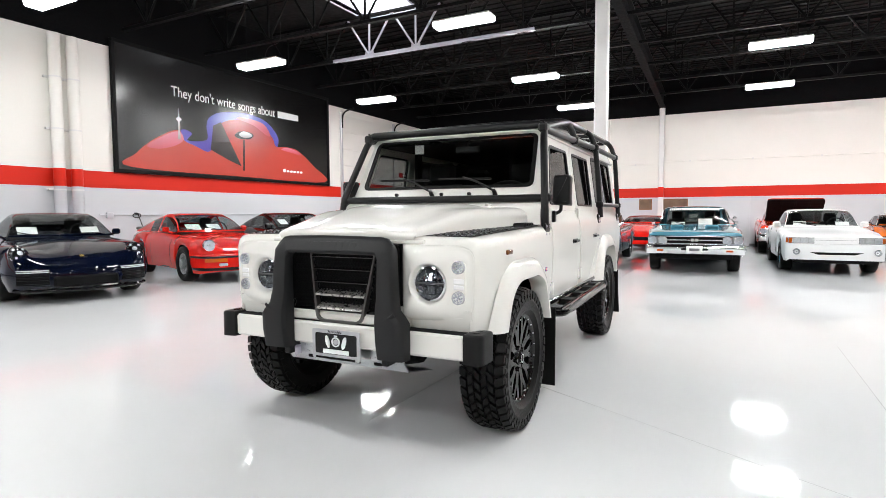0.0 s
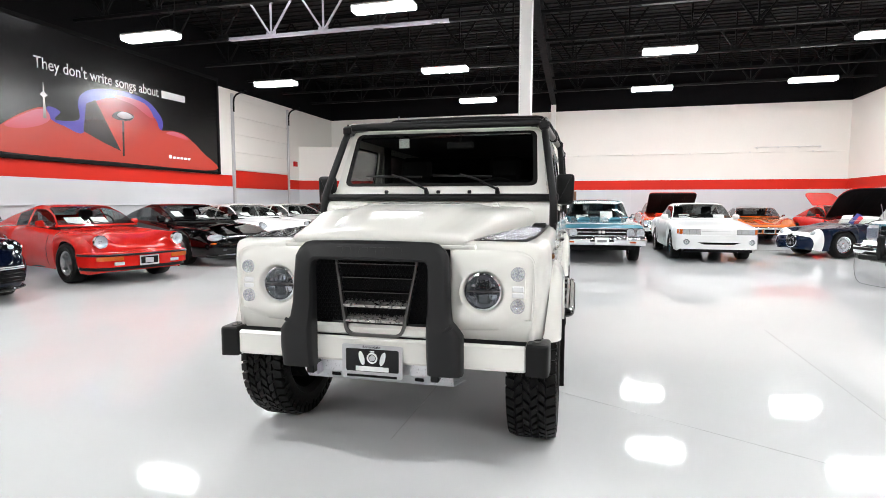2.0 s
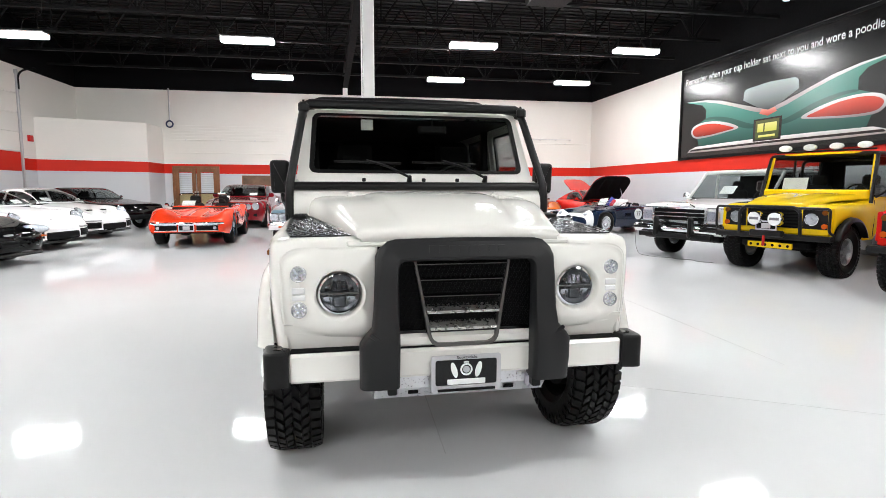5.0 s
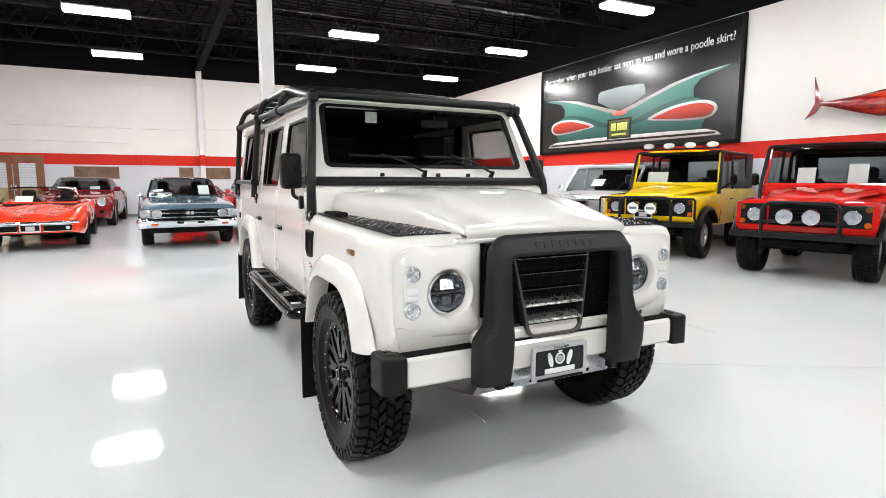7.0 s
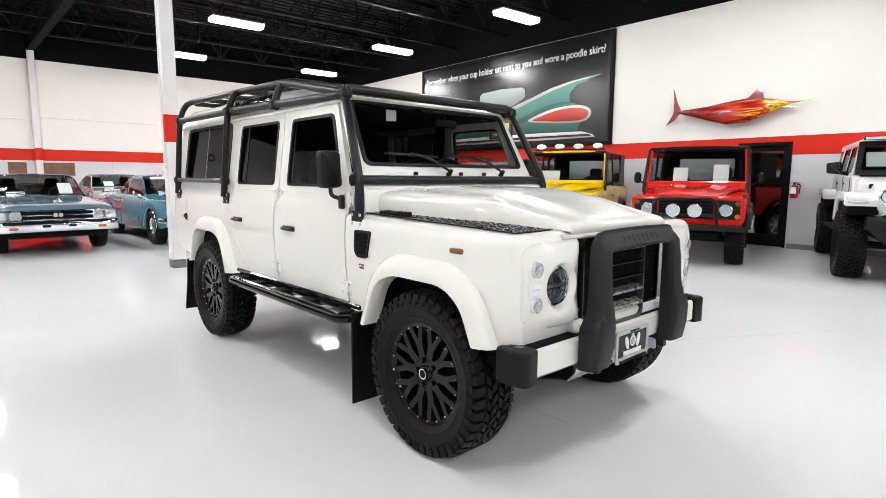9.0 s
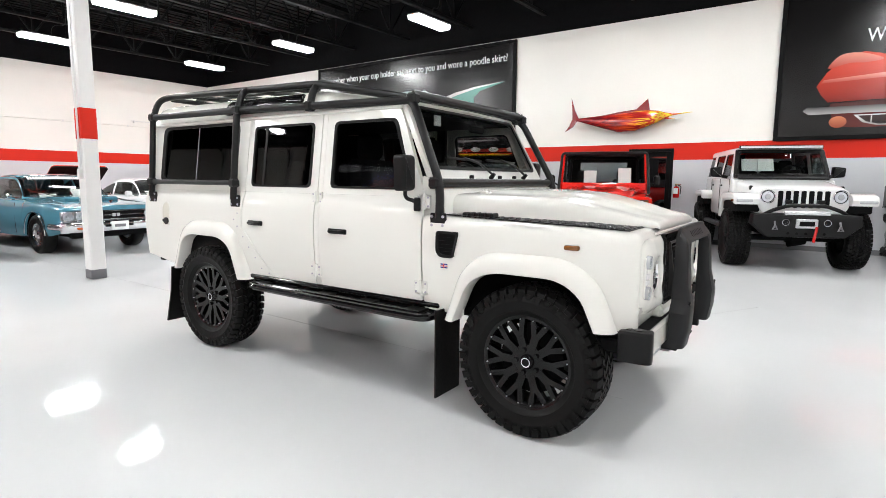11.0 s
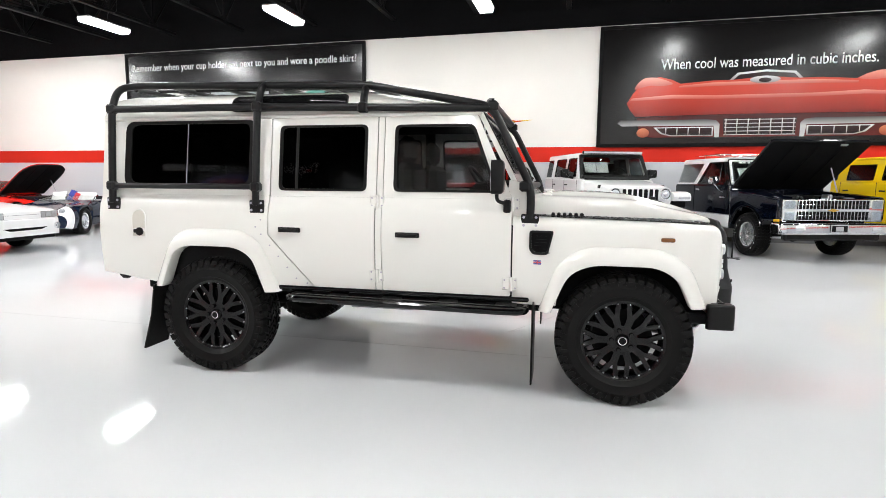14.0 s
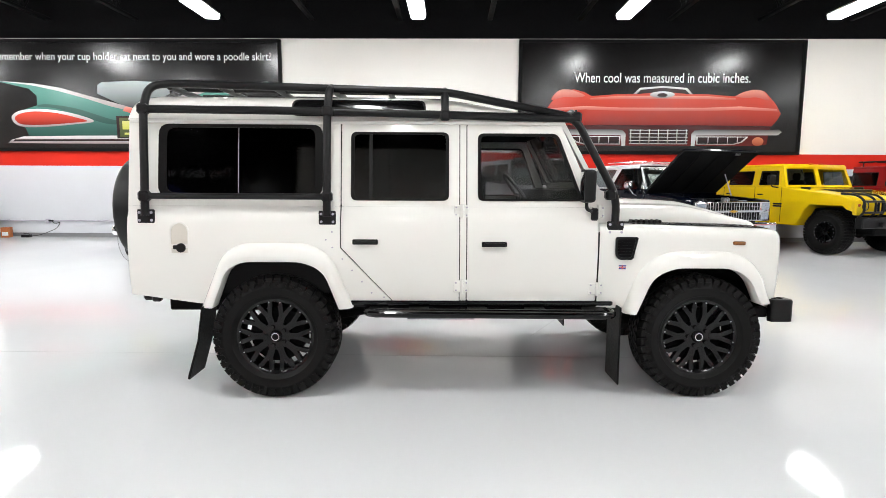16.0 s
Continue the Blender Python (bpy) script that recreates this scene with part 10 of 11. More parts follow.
# navy truck with a raised bonnet
P_DEEP = paint("midnight_navy_car_paint", (0.0012, 0.0022, 0.006), coat=0.7, spec=0.05)
M_WHEEL = mat("polished_alloy", (0.78, 0.78, 0.78), 0.22, 0.75, vary=0.05, rough_vary=0.03)
blazer = thing("off_road_truck", pose(10.0, 3.5, 0, 0, 0, -72), "navy and white eighties truck with its bonnet open", "car", "parked cars")
running_gear(blazer, 0.83, 2.7, 0.405, 0.27, 0.235, "8", M_WHEEL)
for y in (0.0, 2.7):
    for s in (1, -1):
        for k in range(14):
            a = 2 * math.pi * (k + 0.5) / 14
            if 2 < k % 7 < 6:
                part("tyre_letter", Geo().box(-0.002, -0.012, -0.009, 0.002, 0.012, 0.009, m=pose(s * 0.966, y, 0.405) @ Matrix.Rotation(a, 4, "X") @ Matrix.Translation((0, 0, 0.315))), M_PAPER, blazer)
part("cab_body", half_body([(0.56, 0.47), (2.24, 0.47)] + arch(2.7, 0.50, 0.42, 0.55) + [(3.80, 0.58), (3.96, 0.66), (3.94, 1.30), (3.92, 1.33), (0.62, 1.33), (0.56, 1.25)], 0.985, 0.04), P_DEEP, blazer, sharp=50)
twice(blazer, "front_wing", bevelled([(-0.90, 0.70), (-0.52, 0.70)] + arch(0.0, 0.50, 0.42, 0.62) + [(0.56, 0.47), (0.575, 0.47), (0.575, 1.235), (-0.2, 1.185), (-0.86, 1.13), (-0.90, 1.08)], "x", 0.72, 0.985, 0.045, 3), P_DEEP, sharp=50)
for y in (0.0, 2.7):
    twice(blazer, "arch_trim", Geo().tube([(0.984, p, q) for p, q in arch(y, 0.505, 0.42, 0.60)], 0.014, 6), M_GLOSS_BLACK)
part("underbody", Geo().box(-0.72, -0.8, 0.48, 0.72, 0.56, 0.90, 0.02).box(-0.6, 0.5, 0.42, 0.6, 3.5, 0.6, 0.02), M_UNDER, blazer)
twice(blazer, "lower_band", Geo().box(0.975, 0.54, 0.475, 0.991, 2.22, 0.725, 0.006), P_WHITE, "white lower flank with a chrome edge")
twice(blazer, "side_moulding", Geo().tube([(0.992, 0.52, 0.73), (0.992, 2.24, 0.73)], 0.010, 6), M_CHROME)
lean_b = lambda z: lerp([(1.33, 0.955), (1.84, 0.83)], z)
cell(blazer, [(0.64, 1.33), (1.88, 1.33), (1.58, 1.84), (0.98, 1.84)], [(0.78, 1.36), (1.80, 1.36), (1.56, 1.795), (1.03, 1.795)], lean_b, M_GLOSS_BLACK, M_GLASS_SIDE)
cell(blazer, [(1.88, 1.33), (3.92, 1.33), (3.46, 1.84), (1.58, 1.84)], [(2.02, 1.365), (3.72, 1.365), (3.34, 1.775), (1.80, 1.775)], lean_b, P_WHITE, M_GLASS)
twice(blazer, "vent_post", Geo().tube([(0.925, 1.06, 1.36), (0.84, 1.12, 1.80)], 0.012, 6), M_GLOSS_BLACK)
screen_unit(blazer, 0.62, 1.33, 0.97, 1.83, 0.90, 0.80, 0.05, P_WHITE)
roof_panel(blazer, "roof", 0.845, 0.95, 3.48, 1.885, P_WHITE, 0.03)
part("tail_gate", Geo().prism([(3.42, 1.80), (3.48, 1.82), (3.94, 1.33), (3.88, 1.30)], "x", -0.86, 0.86), P_WHITE, blazer)
rk = part("roof_rack", Geo().tube([(-0.62, 1.45, 1.965), (-0.62, 3.0, 1.965)], 0.012, 8).tube([(0.62, 1.45, 1.965), (0.62, 3.0, 1.965)], 0.012, 8), M_CHROME, blazer)
for y in (1.6, 2.2, 2.85):
    part("rack_bar", Geo().tube([(-0.64, y, 1.968), (0.64, y, 1.968)], 0.011, 8).cyl((0.62, y, 1.88), (0.62, y, 1.965), 0.01, n=6).cyl((-0.62, y, 1.88), (-0.62, y, 1.965), 0.01, n=6), M_CHROME, rk)
cabin_fittings(blazer, 0.90, 0.78, 1.33, (1.75,), tint=mat("grey_cloth", (0.18, 0.17, 0.17), 0.8))
part("rear_bench", Geo().box(-0.75, 2.75, 0.95, 0.75, 2.9, 1.5, 0.06), mat("red_cloth", (0.22, 0.02, 0.02), 0.8), blazer)
for s in (1, -1):
    m_ = part("wing_mirror", bevelled(rounded([(s * 1.02, 1.34), (s * 1.21, 1.34), (s * 1.21, 1.50), (s * 1.02, 1.50)], 0.05, 5), "y", 0.98, 0.88, 0.03, 3), M_CHROME, blazer, sharp=50)
    part("mirror_arm", Geo().tube([(s * 1.1, 0.95, 1.36), (s * 1.0, 0.92, 1.22), (s * 0.98, 0.80, 1.18)], 0.012, 8).tube([(s * 1.1, 0.95, 1.36), (s * 0.97, 1.1, 1.24)], 0.012, 8), M_CHROME, m_)
for y in (0.66, 1.92):
    twice(blazer, "door_gap", Geo().tube([(0.986, y, 0.50), (0.988, y, 1.31)], 0.005, 5), M_UNDER)
handles(blazer, 0.985, 1.22, (1.70,), M_CHROME)
twice(blazer, "side_badge", Geo().box(0.985, 0.72, 1.06, 0.991, 0.92, 1.09, 0.002), M_CHROME)
part("grille", bevelled(rounded([(-0.92, 0.71), (0.92, 0.71), (0.92, 1.10), (-0.92, 1.10)], 0.02, 3), "y", -0.85, -0.935, 0.015, 2), M_CHROME, blazer)
for z0, z1 in ((0.735, 0.885), (0.925, 1.075)):
    part("grille_opening", Geo().box(-0.66, -0.940, z0, 0.66, -0.91, z1, 0.004), M_UNDER, blazer)
    bars(blazer, "grille_bar", M_CHROME, -0.64, 0.64, -0.936, z0, z1, 21, 0.014, 0.012, True)
    bars(blazer, "grille_bar", M_CHROME, -0.66, 0.66, -0.937, z0 + 0.075, z0 + 0.0751, 1 + 1, 0.010, 0.010)
    for s in (1, -1):
        o = part("headlight", Geo().box(s * 0.70, -0.946, z0, s * 0.89, -0.90, z1, 0.012), M_LAMP_GLASS, blazer)
        part("lens", Geo().box(s * 0.71, -0.953, z0 + 0.01, s * 0.88, -0.948, z1 - 0.01, 0.003), M_LENS, o)
part("badge", Geo().prism([(-0.08, 0.895), (-0.03, 0.895), (-0.03, 0.88), (0.03, 0.88), (0.03, 0.895), (0.08, 0.895), (0.08, 0.915), (0.03, 0.915), (0.03, 0.93), (-0.03, 0.93), (-0.03, 0.915), (-0.08, 0.915)], "y", -0.955, -0.935), mat("gold_badge", (0.6, 0.35, 0.06), 0.3, 0.8), blazer)
part("bumper", bevelled(rounded([(-1.05, -0.82), (-1.04, -1.04), (-0.95, -1.10), (0.95, -1.10), (1.04, -1.04), (1.05, -0.82), (0.96, -0.90), (-0.96, -0.90)], 0.03, 3), "z", 0.50, 0.685, 0.03, 3), M_CHROME, blazer, sharp=45)
for s in (1, -1):
    part("indicator", Geo().box(s * 0.60, -1.105, 0.565, s * 0.78, -1.09, 0.625, 0.01), M_LED, blazer)
    part("indicator", Geo().box(s * 0.93, -0.905, 0.70, s * 0.99, -0.80, 0.75, 0.01), mat("yellow_lens", (0.6, 0.36, 0.02), 0.2, coat=0.7), blazer)
p_ = plate(blazer, 0, -1.112, 0.595, 0.31, 0.14)
part("plate_crest", Geo().box(-0.07, -0.009, -0.04, 0.07, -0.004, 0.04, 0.015), M_SILVER_PAINT, p_)
part("air_dam", Geo().box(-0.88, -0.98, 0.38, 0.88, -0.86, 0.52, 0.03), M_BLACK_PLASTIC, blazer)


def raised_bonnet(t, hinge, w, length, angle, outer, inner, corner=0.05):
    """A bonnet held open; dark ribbed inside."""
    y, z = hinge
    o = part("raised_bonnet", Geo().prism(rounded([(-w, 0), (w, 0), (w, -length), (-w, -length)], [0.02, 0.02, corner, corner], 6), "z", 0, 0.03), outer, t, at=pose(0, y, z, -angle))
    part("bonnet_lining", Geo().prism(rounded([(-w - 0.01, 0.01), (w + 0.01, 0.01), (w + 0.01, -length - 0.01), (-w - 0.01, -length - 0.01)], [0.02, 0.02, corner, corner], 6), "z", -0.035, -0.002), inner, o)
    for x in (-w * 0.5, 0, w * 0.5):
        part("bonnet_rib", Geo().box(x - 0.03, -length + 0.08, -0.055, x + 0.03, -0.08, -0.033, 0.008), inner, o)
    part("prop_rod", Geo().tube([(w * 0.7, y - length * 0.55, z - 0.05), (w * 0.7, y - length * 0.5 * math.cos(radians(angle)), z + length * 0.5 * math.sin(radians(angle)))], 0.012, 6), M_STEEL_GREY, t)


raised_bonnet(blazer, (0.60, 1.26), 0.93, 1.42, 37, P_DEEP, M_UNDER)
part("bonnet_lamp", Geo().box(-0.10, -1.40, -0.05, 0.05, -1.34, -0.03, 0.006).move(pose(0.45, 0.60, 1.26, -37)), M_CHROME, blazer)
rng = random.Random(5)
part("engine_block", Geo().box(-0.26, -0.55, 0.85, 0.26, 0.25, 1.06, 0.04).cyl((0, -0.12, 1.05), (0, -0.12, 1.15), 0.19, n=24), M_UNDER, blazer)
for k in range(16):
    x, y = rng.uniform(-0.66, 0.6), rng.uniform(-0.72, 0.40)
    a, b, c = rng.uniform(0.04, 0.14), rng.uniform(0.04, 0.16), rng.uniform(1.02, 1.17)
    part("engine_piece", Geo().box(x, y, 0.88, x + a, y + b, c, 0.015), (M_UNDER, M_BASE_GREY, M_BLACK_PLASTIC, M_ALU)[k % 4], blazer)
for k in range(7):
    x, y = rng.uniform(-0.6, 0.6), rng.uniform(-0.6, 0.2)
    part("engine_hose", Geo().tube(bend([(x, y, 1.0), (x + 0.08, y + 0.1, 1.13), (x + 0.3 * rng.uniform(-1, 1), y + 0.35, 1.12), (x, y + 0.45, 1.0)], 0.1), 0.016, 6), M_CABLE, blazer)
for k in range(14):
    x = -0.62 + 0.093 * k
    part("screen_lettering", Geo().box(x, -0.003, 0, x + (0.05 if k % 3 else 0.075), 0.0, 0.04), M_PAPER, blazer, at=pose(0, 0.905, 1.755, -35))
part("price_sheet", Geo().box(-0.2, -0.001, 0, 0.2, 0.001, 0.30), M_PAPER, blazer, "white printed sheet behind the windscreen", at=pose(-0.42, 0.80, 1.42, -35))


# wide military-style trucks
def wide_truck(m, label, paint_mat, rack=False):
    t = thing("off_road_truck", m, label, "car", "parked cars")
    running_gear(t, 0.91, 3.3, 0.465, 0.32, 0.235, "8", M_GLOSS_BLACK)
    for x in (-0.91, 0.91):
        g = Geo()
        for k in range(16):
            a = 2 * math.pi * k / 16
            g.cyl((math.copysign(1.045, x), 0.205 * math.cos(a), 0.465 + 0.205 * math.sin(a)), (math.copysign(1.052, x), 0.205 * math.cos(a), 0.465 + 0.205 * math.sin(a)), 0.008, n=6)
        part("rim_bolts", g, M_ALU, t)
    part("body", half_body([(-0.52, 0.92), (-0.42, 0.95)] + [(-0.34, 1.02), (0.34, 1.02), (0.46, 0.92), (0.66, 0.56), (2.62, 0.56), (2.80, 0.92), (2.92, 1.0), (3.68, 1.0), (3.80, 0.90), (4.0, 0.82), (4.1, 0.86), (4.1, 1.40), (0.98, 1.40), (0.92, 1.385), (-0.30, 1.235), (-0.52, 1.17), (-0.56, 1.10)], 1.075, 0.035), paint_mat, t, sharp=45)
    part("underbody", Geo().box(-0.75, -0.45, 0.55, 0.75, 3.9, 0.95, 0.03), M_UNDER, t)
    part("nose_panel", bevelled(rounded([(-0.98, 0.84), (0.98, 0.84), (1.0, 1.13), (0.9, 1.17), (-0.9, 1.17), (-1.0, 1.13)], 0.04, 4), "y", -0.50, -0.575, 0.02, 2), paint_mat, t, sharp=45)
    for k in range(7):
        x = -0.36 + 0.12 * k
        part("grille_slot", bevelled(rounded([(x - 0.036, 0.90), (x + 0.036, 0.90), (x + 0.036, 1.12), (x - 0.036, 1.12)], 0.03, 4), "y", -0.54, -0.58, 0.002, 1), M_UNDER, t)
    lean = lambda z: lerp([(1.40, 1.06), (1.86, 0.97)], z)
    cell(t, [(0.98, 1.40), (1.72, 1.40), (1.72, 1.86), (1.12, 1.86)], [(1.12, 1.43), (1.64, 1.43), (1.64, 1.76), (1.18, 1.76)], lean, paint_mat, M_GLASS_SIDE)
    cell(t, [(1.72, 1.40), (2.62, 1.40), (2.62, 1.86), (1.72, 1.86)], [(1.82, 1.43), (2.50, 1.43), (2.50, 1.76), (1.82, 1.76)], lean, paint_mat, M_GLASS_REAR)
    cell(t, [(2.62, 1.40), (4.08, 1.40), (3.7, 1.86), (2.62, 1.86)], [(2.74, 1.43), (3.86, 1.43), (3.60, 1.76), (2.74, 1.76)], lean, paint_mat, M_GLASS_DARK)
    for s in (1, -1):
        def at_(pts, d, s=s):
            return [(s * x, 0.95 + (z - 1.40) * 0.32 + d, z) for x, z in pts]
        o = rounded([(0.0, 1.40), (1.055, 1.40), (0.975, 1.86), (0.0, 1.86)], 0.004, 3)
        i = rounded([(0.06, 1.44), (0.97, 1.44), (0.91, 1.80), (0.06, 1.80)], 0.03, 3)
        part("screen_frame", slab(Geo().ring(at_(o, 0), at_(i, 0)), (0, 0.04, 0)), paint_mat, t)
        p = Geo()
        p.v, p.f = at_(i, 0.012), [list(range(len(i)))]
        part("windscreen", slab(p, (0, 0.004, 0)), M_GLASS, t)
        part("wiper", Geo().tube([at_([(0.5, 1.78)], -0.02)[0], at_([(0.42, 1.58)], -0.02)[0]], 0.008, 6), M_BLACK_PLASTIC, t)
        round_lamp(t, s * 0.74, -0.555, 1.02, 0.085, bezel=M_SATIN_BLACK, depth=0.03, inner=M_LAMP_GLASS)
        part("indicator", Geo().cyl((s * 0.92, -0.59, 1.04), (s * 0.92, -0.56, 1.04), 0.03, n=14), M_AMBER, t)
        g = Geo()
        for xa in (0.42, 0.66, 0.98):
            g.tube(bend([(s * xa, -0.62, 0.80), (s * xa, -0.72, 0.90), (s * xa, -0.72, 1.14), (s * xa, -0.55, 1.25), (s * xa, -0.25, 1.27)], 0.09), 0.024, 8)
        g.tube([(s * 0.42, -0.72, 1.12), (s * 0.98, -0.72, 1.12)], 0.022, 8).tube([(s * 0.42, -0.71, 0.90), (s * 0.98, -0.71, 0.90)], 0.022, 8)
        part("brush_guard", g, M_SATIN_BLACK, t)
        part("tow_hook", Geo().box(s * 0.5, -0.82, 0.62, s * 0.56, -0.66, 0.70, 0.012), M_SATIN_BLACK, t)
        mi = part("wing_mirror", bevelled(rounded([(s * 1.16, 1.44), (s * 1.32, 1.44), (s * 1.32, 1.66), (s * 1.16, 1.66)], 0.03, 3), "y", 1.20, 1.12, 0.02, 2), M_BLACK_PLASTIC, t, sharp=45)
        part("mirror_arm", Geo().tube(bend([(s * 1.05, 1.12, 1.38), (s * 1.22, 1.16, 1.40), (s * 1.22, 1.16, 1.46)], 0.04), 0.014, 8), M_BLACK_PLASTIC, mi)
        part("air_vent", Geo().box(s * 1.07, 1.0, 0.95, s * 1.082, 1.22, 0.985, 0.004).box(s * 1.07, 1.0, 1.0, s * 1.082, 1.22, 1.035, 0.004), M_SATIN_BLACK, t)
        part("roof_marker", Geo().box(s * 0.15 - 0.05, 1.06, 1.90, s * 0.15 + 0.05, 1.12, 1.93, 0.01), M_AMBER, t)
        for y in (1.02, 1.72, 2.62):
            part("door_gap", Geo().tube([(s * 1.077, y, 0.62), (s * 1.077, y, 1.39)], 0.005, 5), M_UNDER, t)
        part("hood_strap", Geo().box(s * 0.80, 0.55, 1.33, s * 0.86, 0.75, 1.40, 0.01), M_BLACK_PLASTIC, t)
    part("roof", half_body([(1.06, 1.845), (3.75, 1.845), (3.70, 1.90), (1.12, 1.91)], 0.985, 0.03), paint_mat, t, sharp=45)
    part("tail_wall", Geo().box(-1.0, 3.72, 1.38, 1.0, 3.78, 1.86, 0.02), paint_mat, t)
    part("bumper", Geo().box(-1.02, -0.74, 0.58, 1.02, -0.58, 0.80, 0.02), M_SATIN_BLACK, t)
    part("under_guard", Geo().box(-0.5, -0.62, 0.42, 0.5, -0.2, 0.60, 0.03), M_UNDER, t)
    part("bonnet_grille", Geo().box(-0.45, 0.1, 1.285, 0.45, 0.6, 1.345, 0.005, m=pose(0, 0, 0.004)), M_SATIN_BLACK, t)
    handles(t, 1.075, 1.22, (1.50, 2.4), M_BLACK_PLASTIC)
    cabin_fittings(t, 0.98, 1.05, 1.40, (1.85, 2.75))
    if rack:
        g = Geo()
        for x in (-0.85, -0.43, 0, 0.43, 0.85):
            g.tube([(x, 1.0, 2.02), (x, 3.6, 2.02)], 0.02, 8)
        for y in (1.0, 1.65, 2.3, 2.95, 3.6):
            g.tube([(-0.9, y, 2.02), (0.9, y, 2.02)], 0.02, 8).cyl((-0.85, y, 1.90), (-0.85, y, 2.02), 0.015, n=6).cyl((0.85, y, 1.90), (0.85, y, 2.02), 0.015, n=6)
        rk_ = part("roof_rack", g, M_SATIN_BLACK, t)
        part("light_bar", Geo().box(-0.8, 0.92, 2.03, 0.8, 0.99, 2.10, 0.015), M_SATIN_BLACK, rk_)
    return t


wide_truck(pose(9.98, 0.08, 0, 0, 0, -70), "yellow wide military-style off-road truck", P_YELLOW)
wide_truck(pose(10.35, -3.1, 0, 0, 0, -70), "dark red wide off-road truck with a black roof rack", paint("deep_red_car_paint", (0.24, 0.010, 0.012)), True)
# racing roadster
band = lower_body(P_JAGB)
band.f = [f for f in band.f if all(-0.76 < band.v[i][1] < -0.52 for i in f) and len(f) < 6]
band.v = [(x * 1.008, y - 0.004, z + 0.004) for x, y, z in band.v]
part("nose_band", band, P_WHITE, jag, "white band painted round the nose", 80)
part("nose_grille", blob(0.16, 0.06, 0.16), M_UNDER, jag, at=pose(0, -0.80, 0.40), sharp=80)
part("grille_ring", Geo().tube([(0.165 * math.cos(a), -0.835 + 0.6 * (0.165 * math.cos(a)) ** 2, 0.40 + 0.165 * math.sin(a)) for a in [2 * math.pi * k / 24 for k in range(25)]], 0.012, 6), M_CHROME, jag)
for k in range(7):
    x = -0.12 + 0.04 * k
    part("grille_bar", Geo().tube([(x, -0.862 + 0.6 * x * x, 0.30), (x, -0.868 + 0.6 * x * x, 0.40), (x, -0.855 + 0.6 * x * x, 0.50)], 0.006, 6), M_CHROME, jag)
for s in (1, -1):
    oval_lamp(jag, s * 0.50, -0.60, 0.575, 0.10, 0.11, 0.08, (0, 0, -s * 12), None, 0.0)
    part("race_roundel", Geo().cyl((s * 0.695, 1.35, 0.56), (s * 0.722, 1.35, 0.56), 0.16, n=24), M_PAPER, jag, "white racing roundel")
    text("77", 0.2, M_STEEL_BLACK, "race_number", jag, pose(s * 0.7235, 1.35, 0.56, 90, 0, 90 * s), 0.18, 0.001)
for x0, mt in ((-0.5, M_PAPER), (-0.1, M_PAPER), (0.2, M_PAPER)):
    part("price_board", Geo().box(0, -0.003, 0, 0.34, 0.003, 0.24), mt, jag, "white board propped in the cockpit", at=pose(x0, 0.92, 0.80, -35, 8 * x0, 10 * x0))
part("sign_sheet", Geo().box(0, -0.003, 0, 0.16, 0.003, 0.30), M_BLUE, jag, "blue printed sheet", at=pose(-0.12, 0.86, 0.82, -30, 18, 0))
part("sign_sheet", Geo().box(0, -0.003, 0, 0.12, 0.003, 0.2), M_FLAGRED, jag, "red printed sheet", at=pose(0.03, 0.86, 0.83, -30, 18, 0))
for k in range(5):
    pb(jag, "side_louvre", M_UNDER, 0.70, 0.80 + 0.05 * k, 0.50, 0.714, 0.825 + 0.05 * k, 0.60, bevel=0.003, mirror=True)
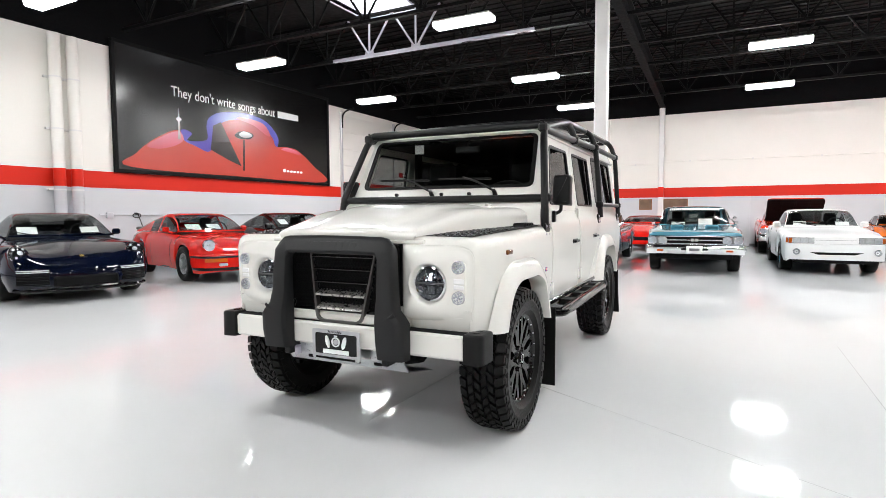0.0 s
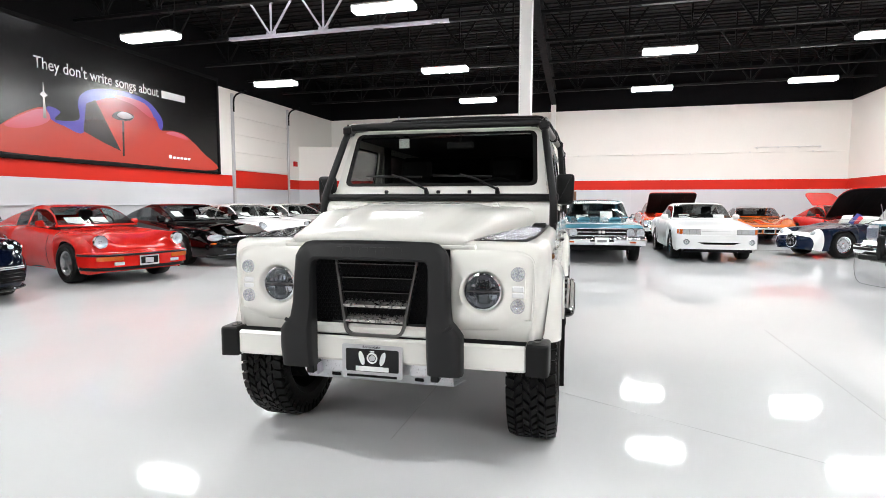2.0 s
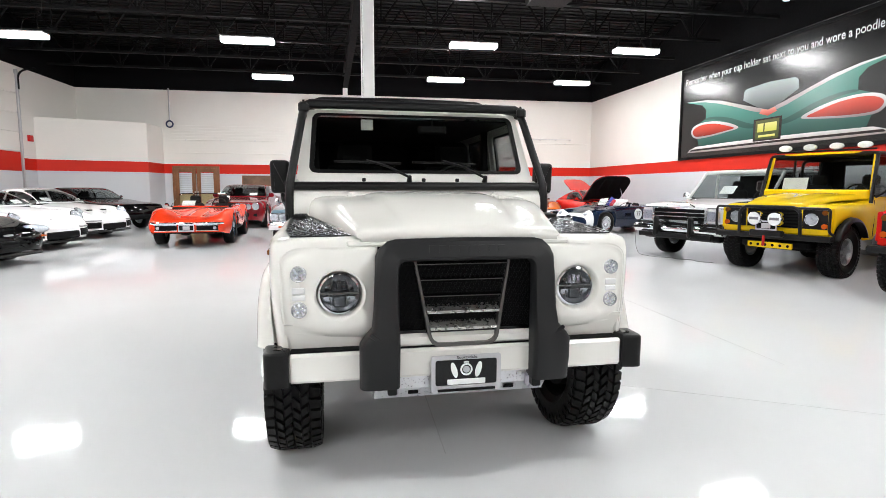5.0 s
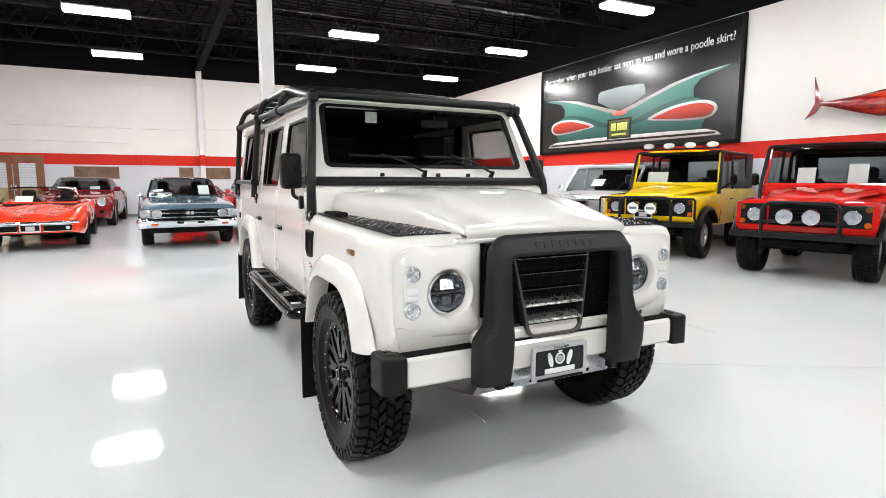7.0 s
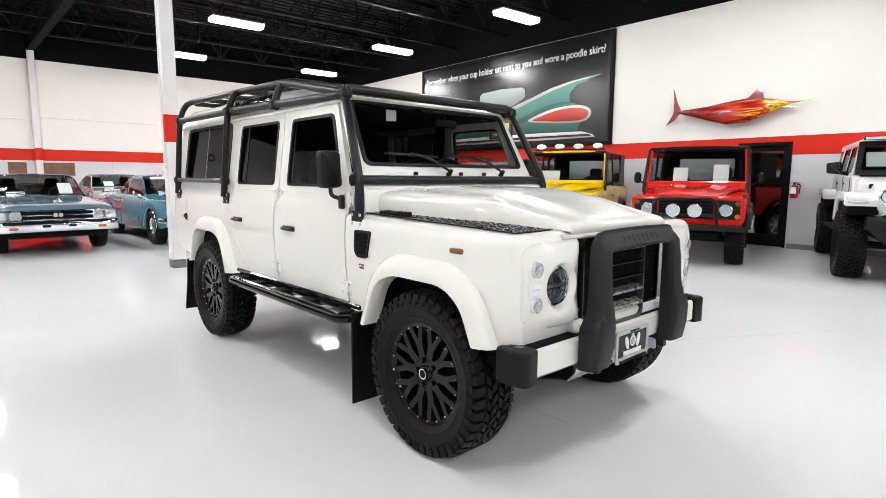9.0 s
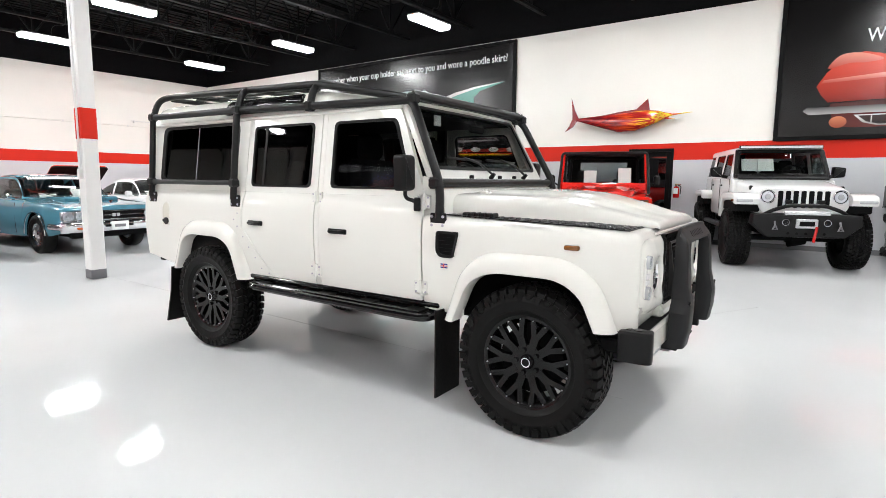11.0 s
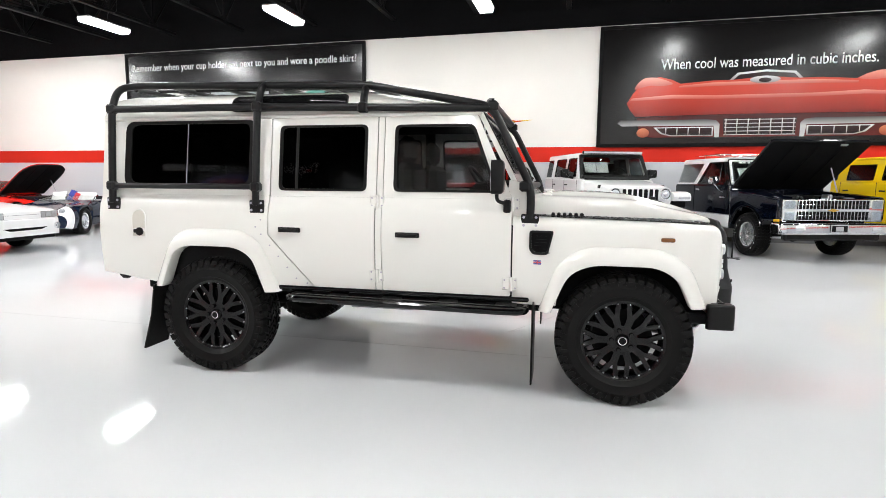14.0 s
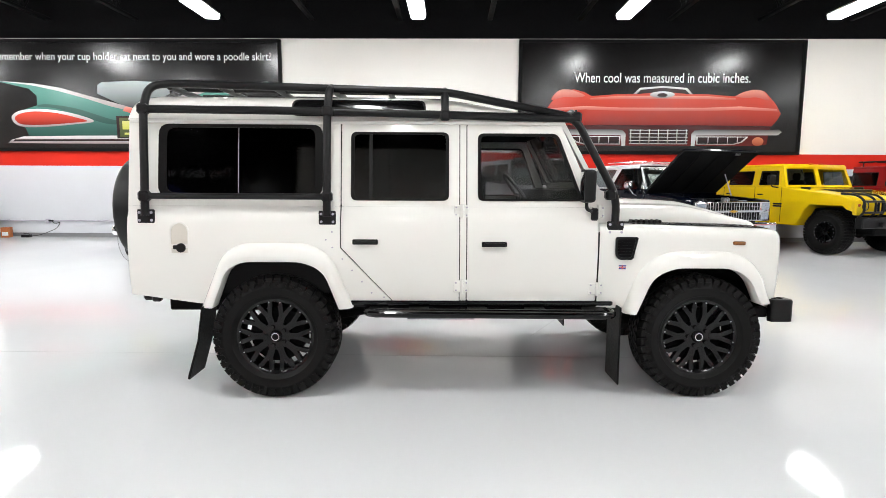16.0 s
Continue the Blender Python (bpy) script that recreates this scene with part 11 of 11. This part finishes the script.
# open bonnets in the back row
raised_bonnet(redhood, (0.66, 1.0), 0.72, 1.2, 32, P_ORANGE, M_UNDER, corner=0.12)
raised_bonnet(red3, (0.70, 0.92), 0.70, 1.3, 39, P_RED, M_UNDER, corner=0.5)
pb(red3, "engine_bay", M_UNDER, -0.55, -0.5, 0.62, 0.55, 0.6, 0.84, bevel=0.03)
part("raised_tailgate", Geo().prism(rounded([(-0.5, 0), (0.5, 0), (0.42, 1.0), (-0.42, 1.0)], [0.02, 0.02, 0.25, 0.25], 6), "z", 0, 0.03), P_RED, red3, "red tailgate standing open", at=pose(0, 2.1, 1.24, 24))
for t_ in (red3, ferrari, dark):
    f0 = {red3: 0.9, ferrari: 0.98, dark: 0.9}[t_]
    for s in (1, -1):
        round_lamp(t_, s * 0.58, -f0 + 0.1, 0.62, 0.07, depth=0.1)
    pb(t_, "air_intake", M_UNDER, -0.45, -f0 - 0.02, 0.36, 0.45, -f0 + 0.1, 0.48, bevel=0.02)
# cables on the floor
for k, pts in enumerate((((7.70, 14.74, 0.50), (7.66, 14.70, 0.25), (7.68, 14.60, 0.02), (7.78, 14.4, 0.006), (7.86, 14.15, 0.006), (8.08, 14.02, 0.006), (8.06, 13.8, 0.006), (8.28, 13.68, 0.006), (8.21, 13.45, 0.006), (8.41, 13.25, 0.006)),
                         ((7.0, 21.5, 0.006), (7.3, 21.34, 0.006), (7.6, 21.38, 0.006), (7.9, 21.25, 0.006), (8.2, 21.4, 0.006), (8.5, 21.3, 0.006), (8.8, 21.2, 0.006)))):
    c_ = thing("floor_cable", pose(0, 0, 0), "thin dark charging cable lying on the floor", "cable", "floor cables")
    part("cord", Geo().tube(bend(pts, 0.12), 0.003, 6), M_CABLE, c_)
    if k:
        part("connector", Geo().box(8.74, 21.16, 0.0, 8.88, 21.24, 0.04, 0.01), M_BLACK_PLASTIC, c_)
sd = thing("sign_stand", pose(9.15, 4.75, 0, 0, 0, 25), "low black stand with a flat bar foot", "stand")
part("foot", Geo().box(-0.18, -0.03, 0.0, 0.18, 0.03, 0.012, 0.003).box(-0.03, -0.16, 0.0, 0.03, 0.16, 0.011, 0.003), M_SATIN_BLACK, sd)
part("post", Geo().cyl((0, 0, 0.012), (0, 0, 0.40), 0.014, n=10), M_SATIN_BLACK, sd)
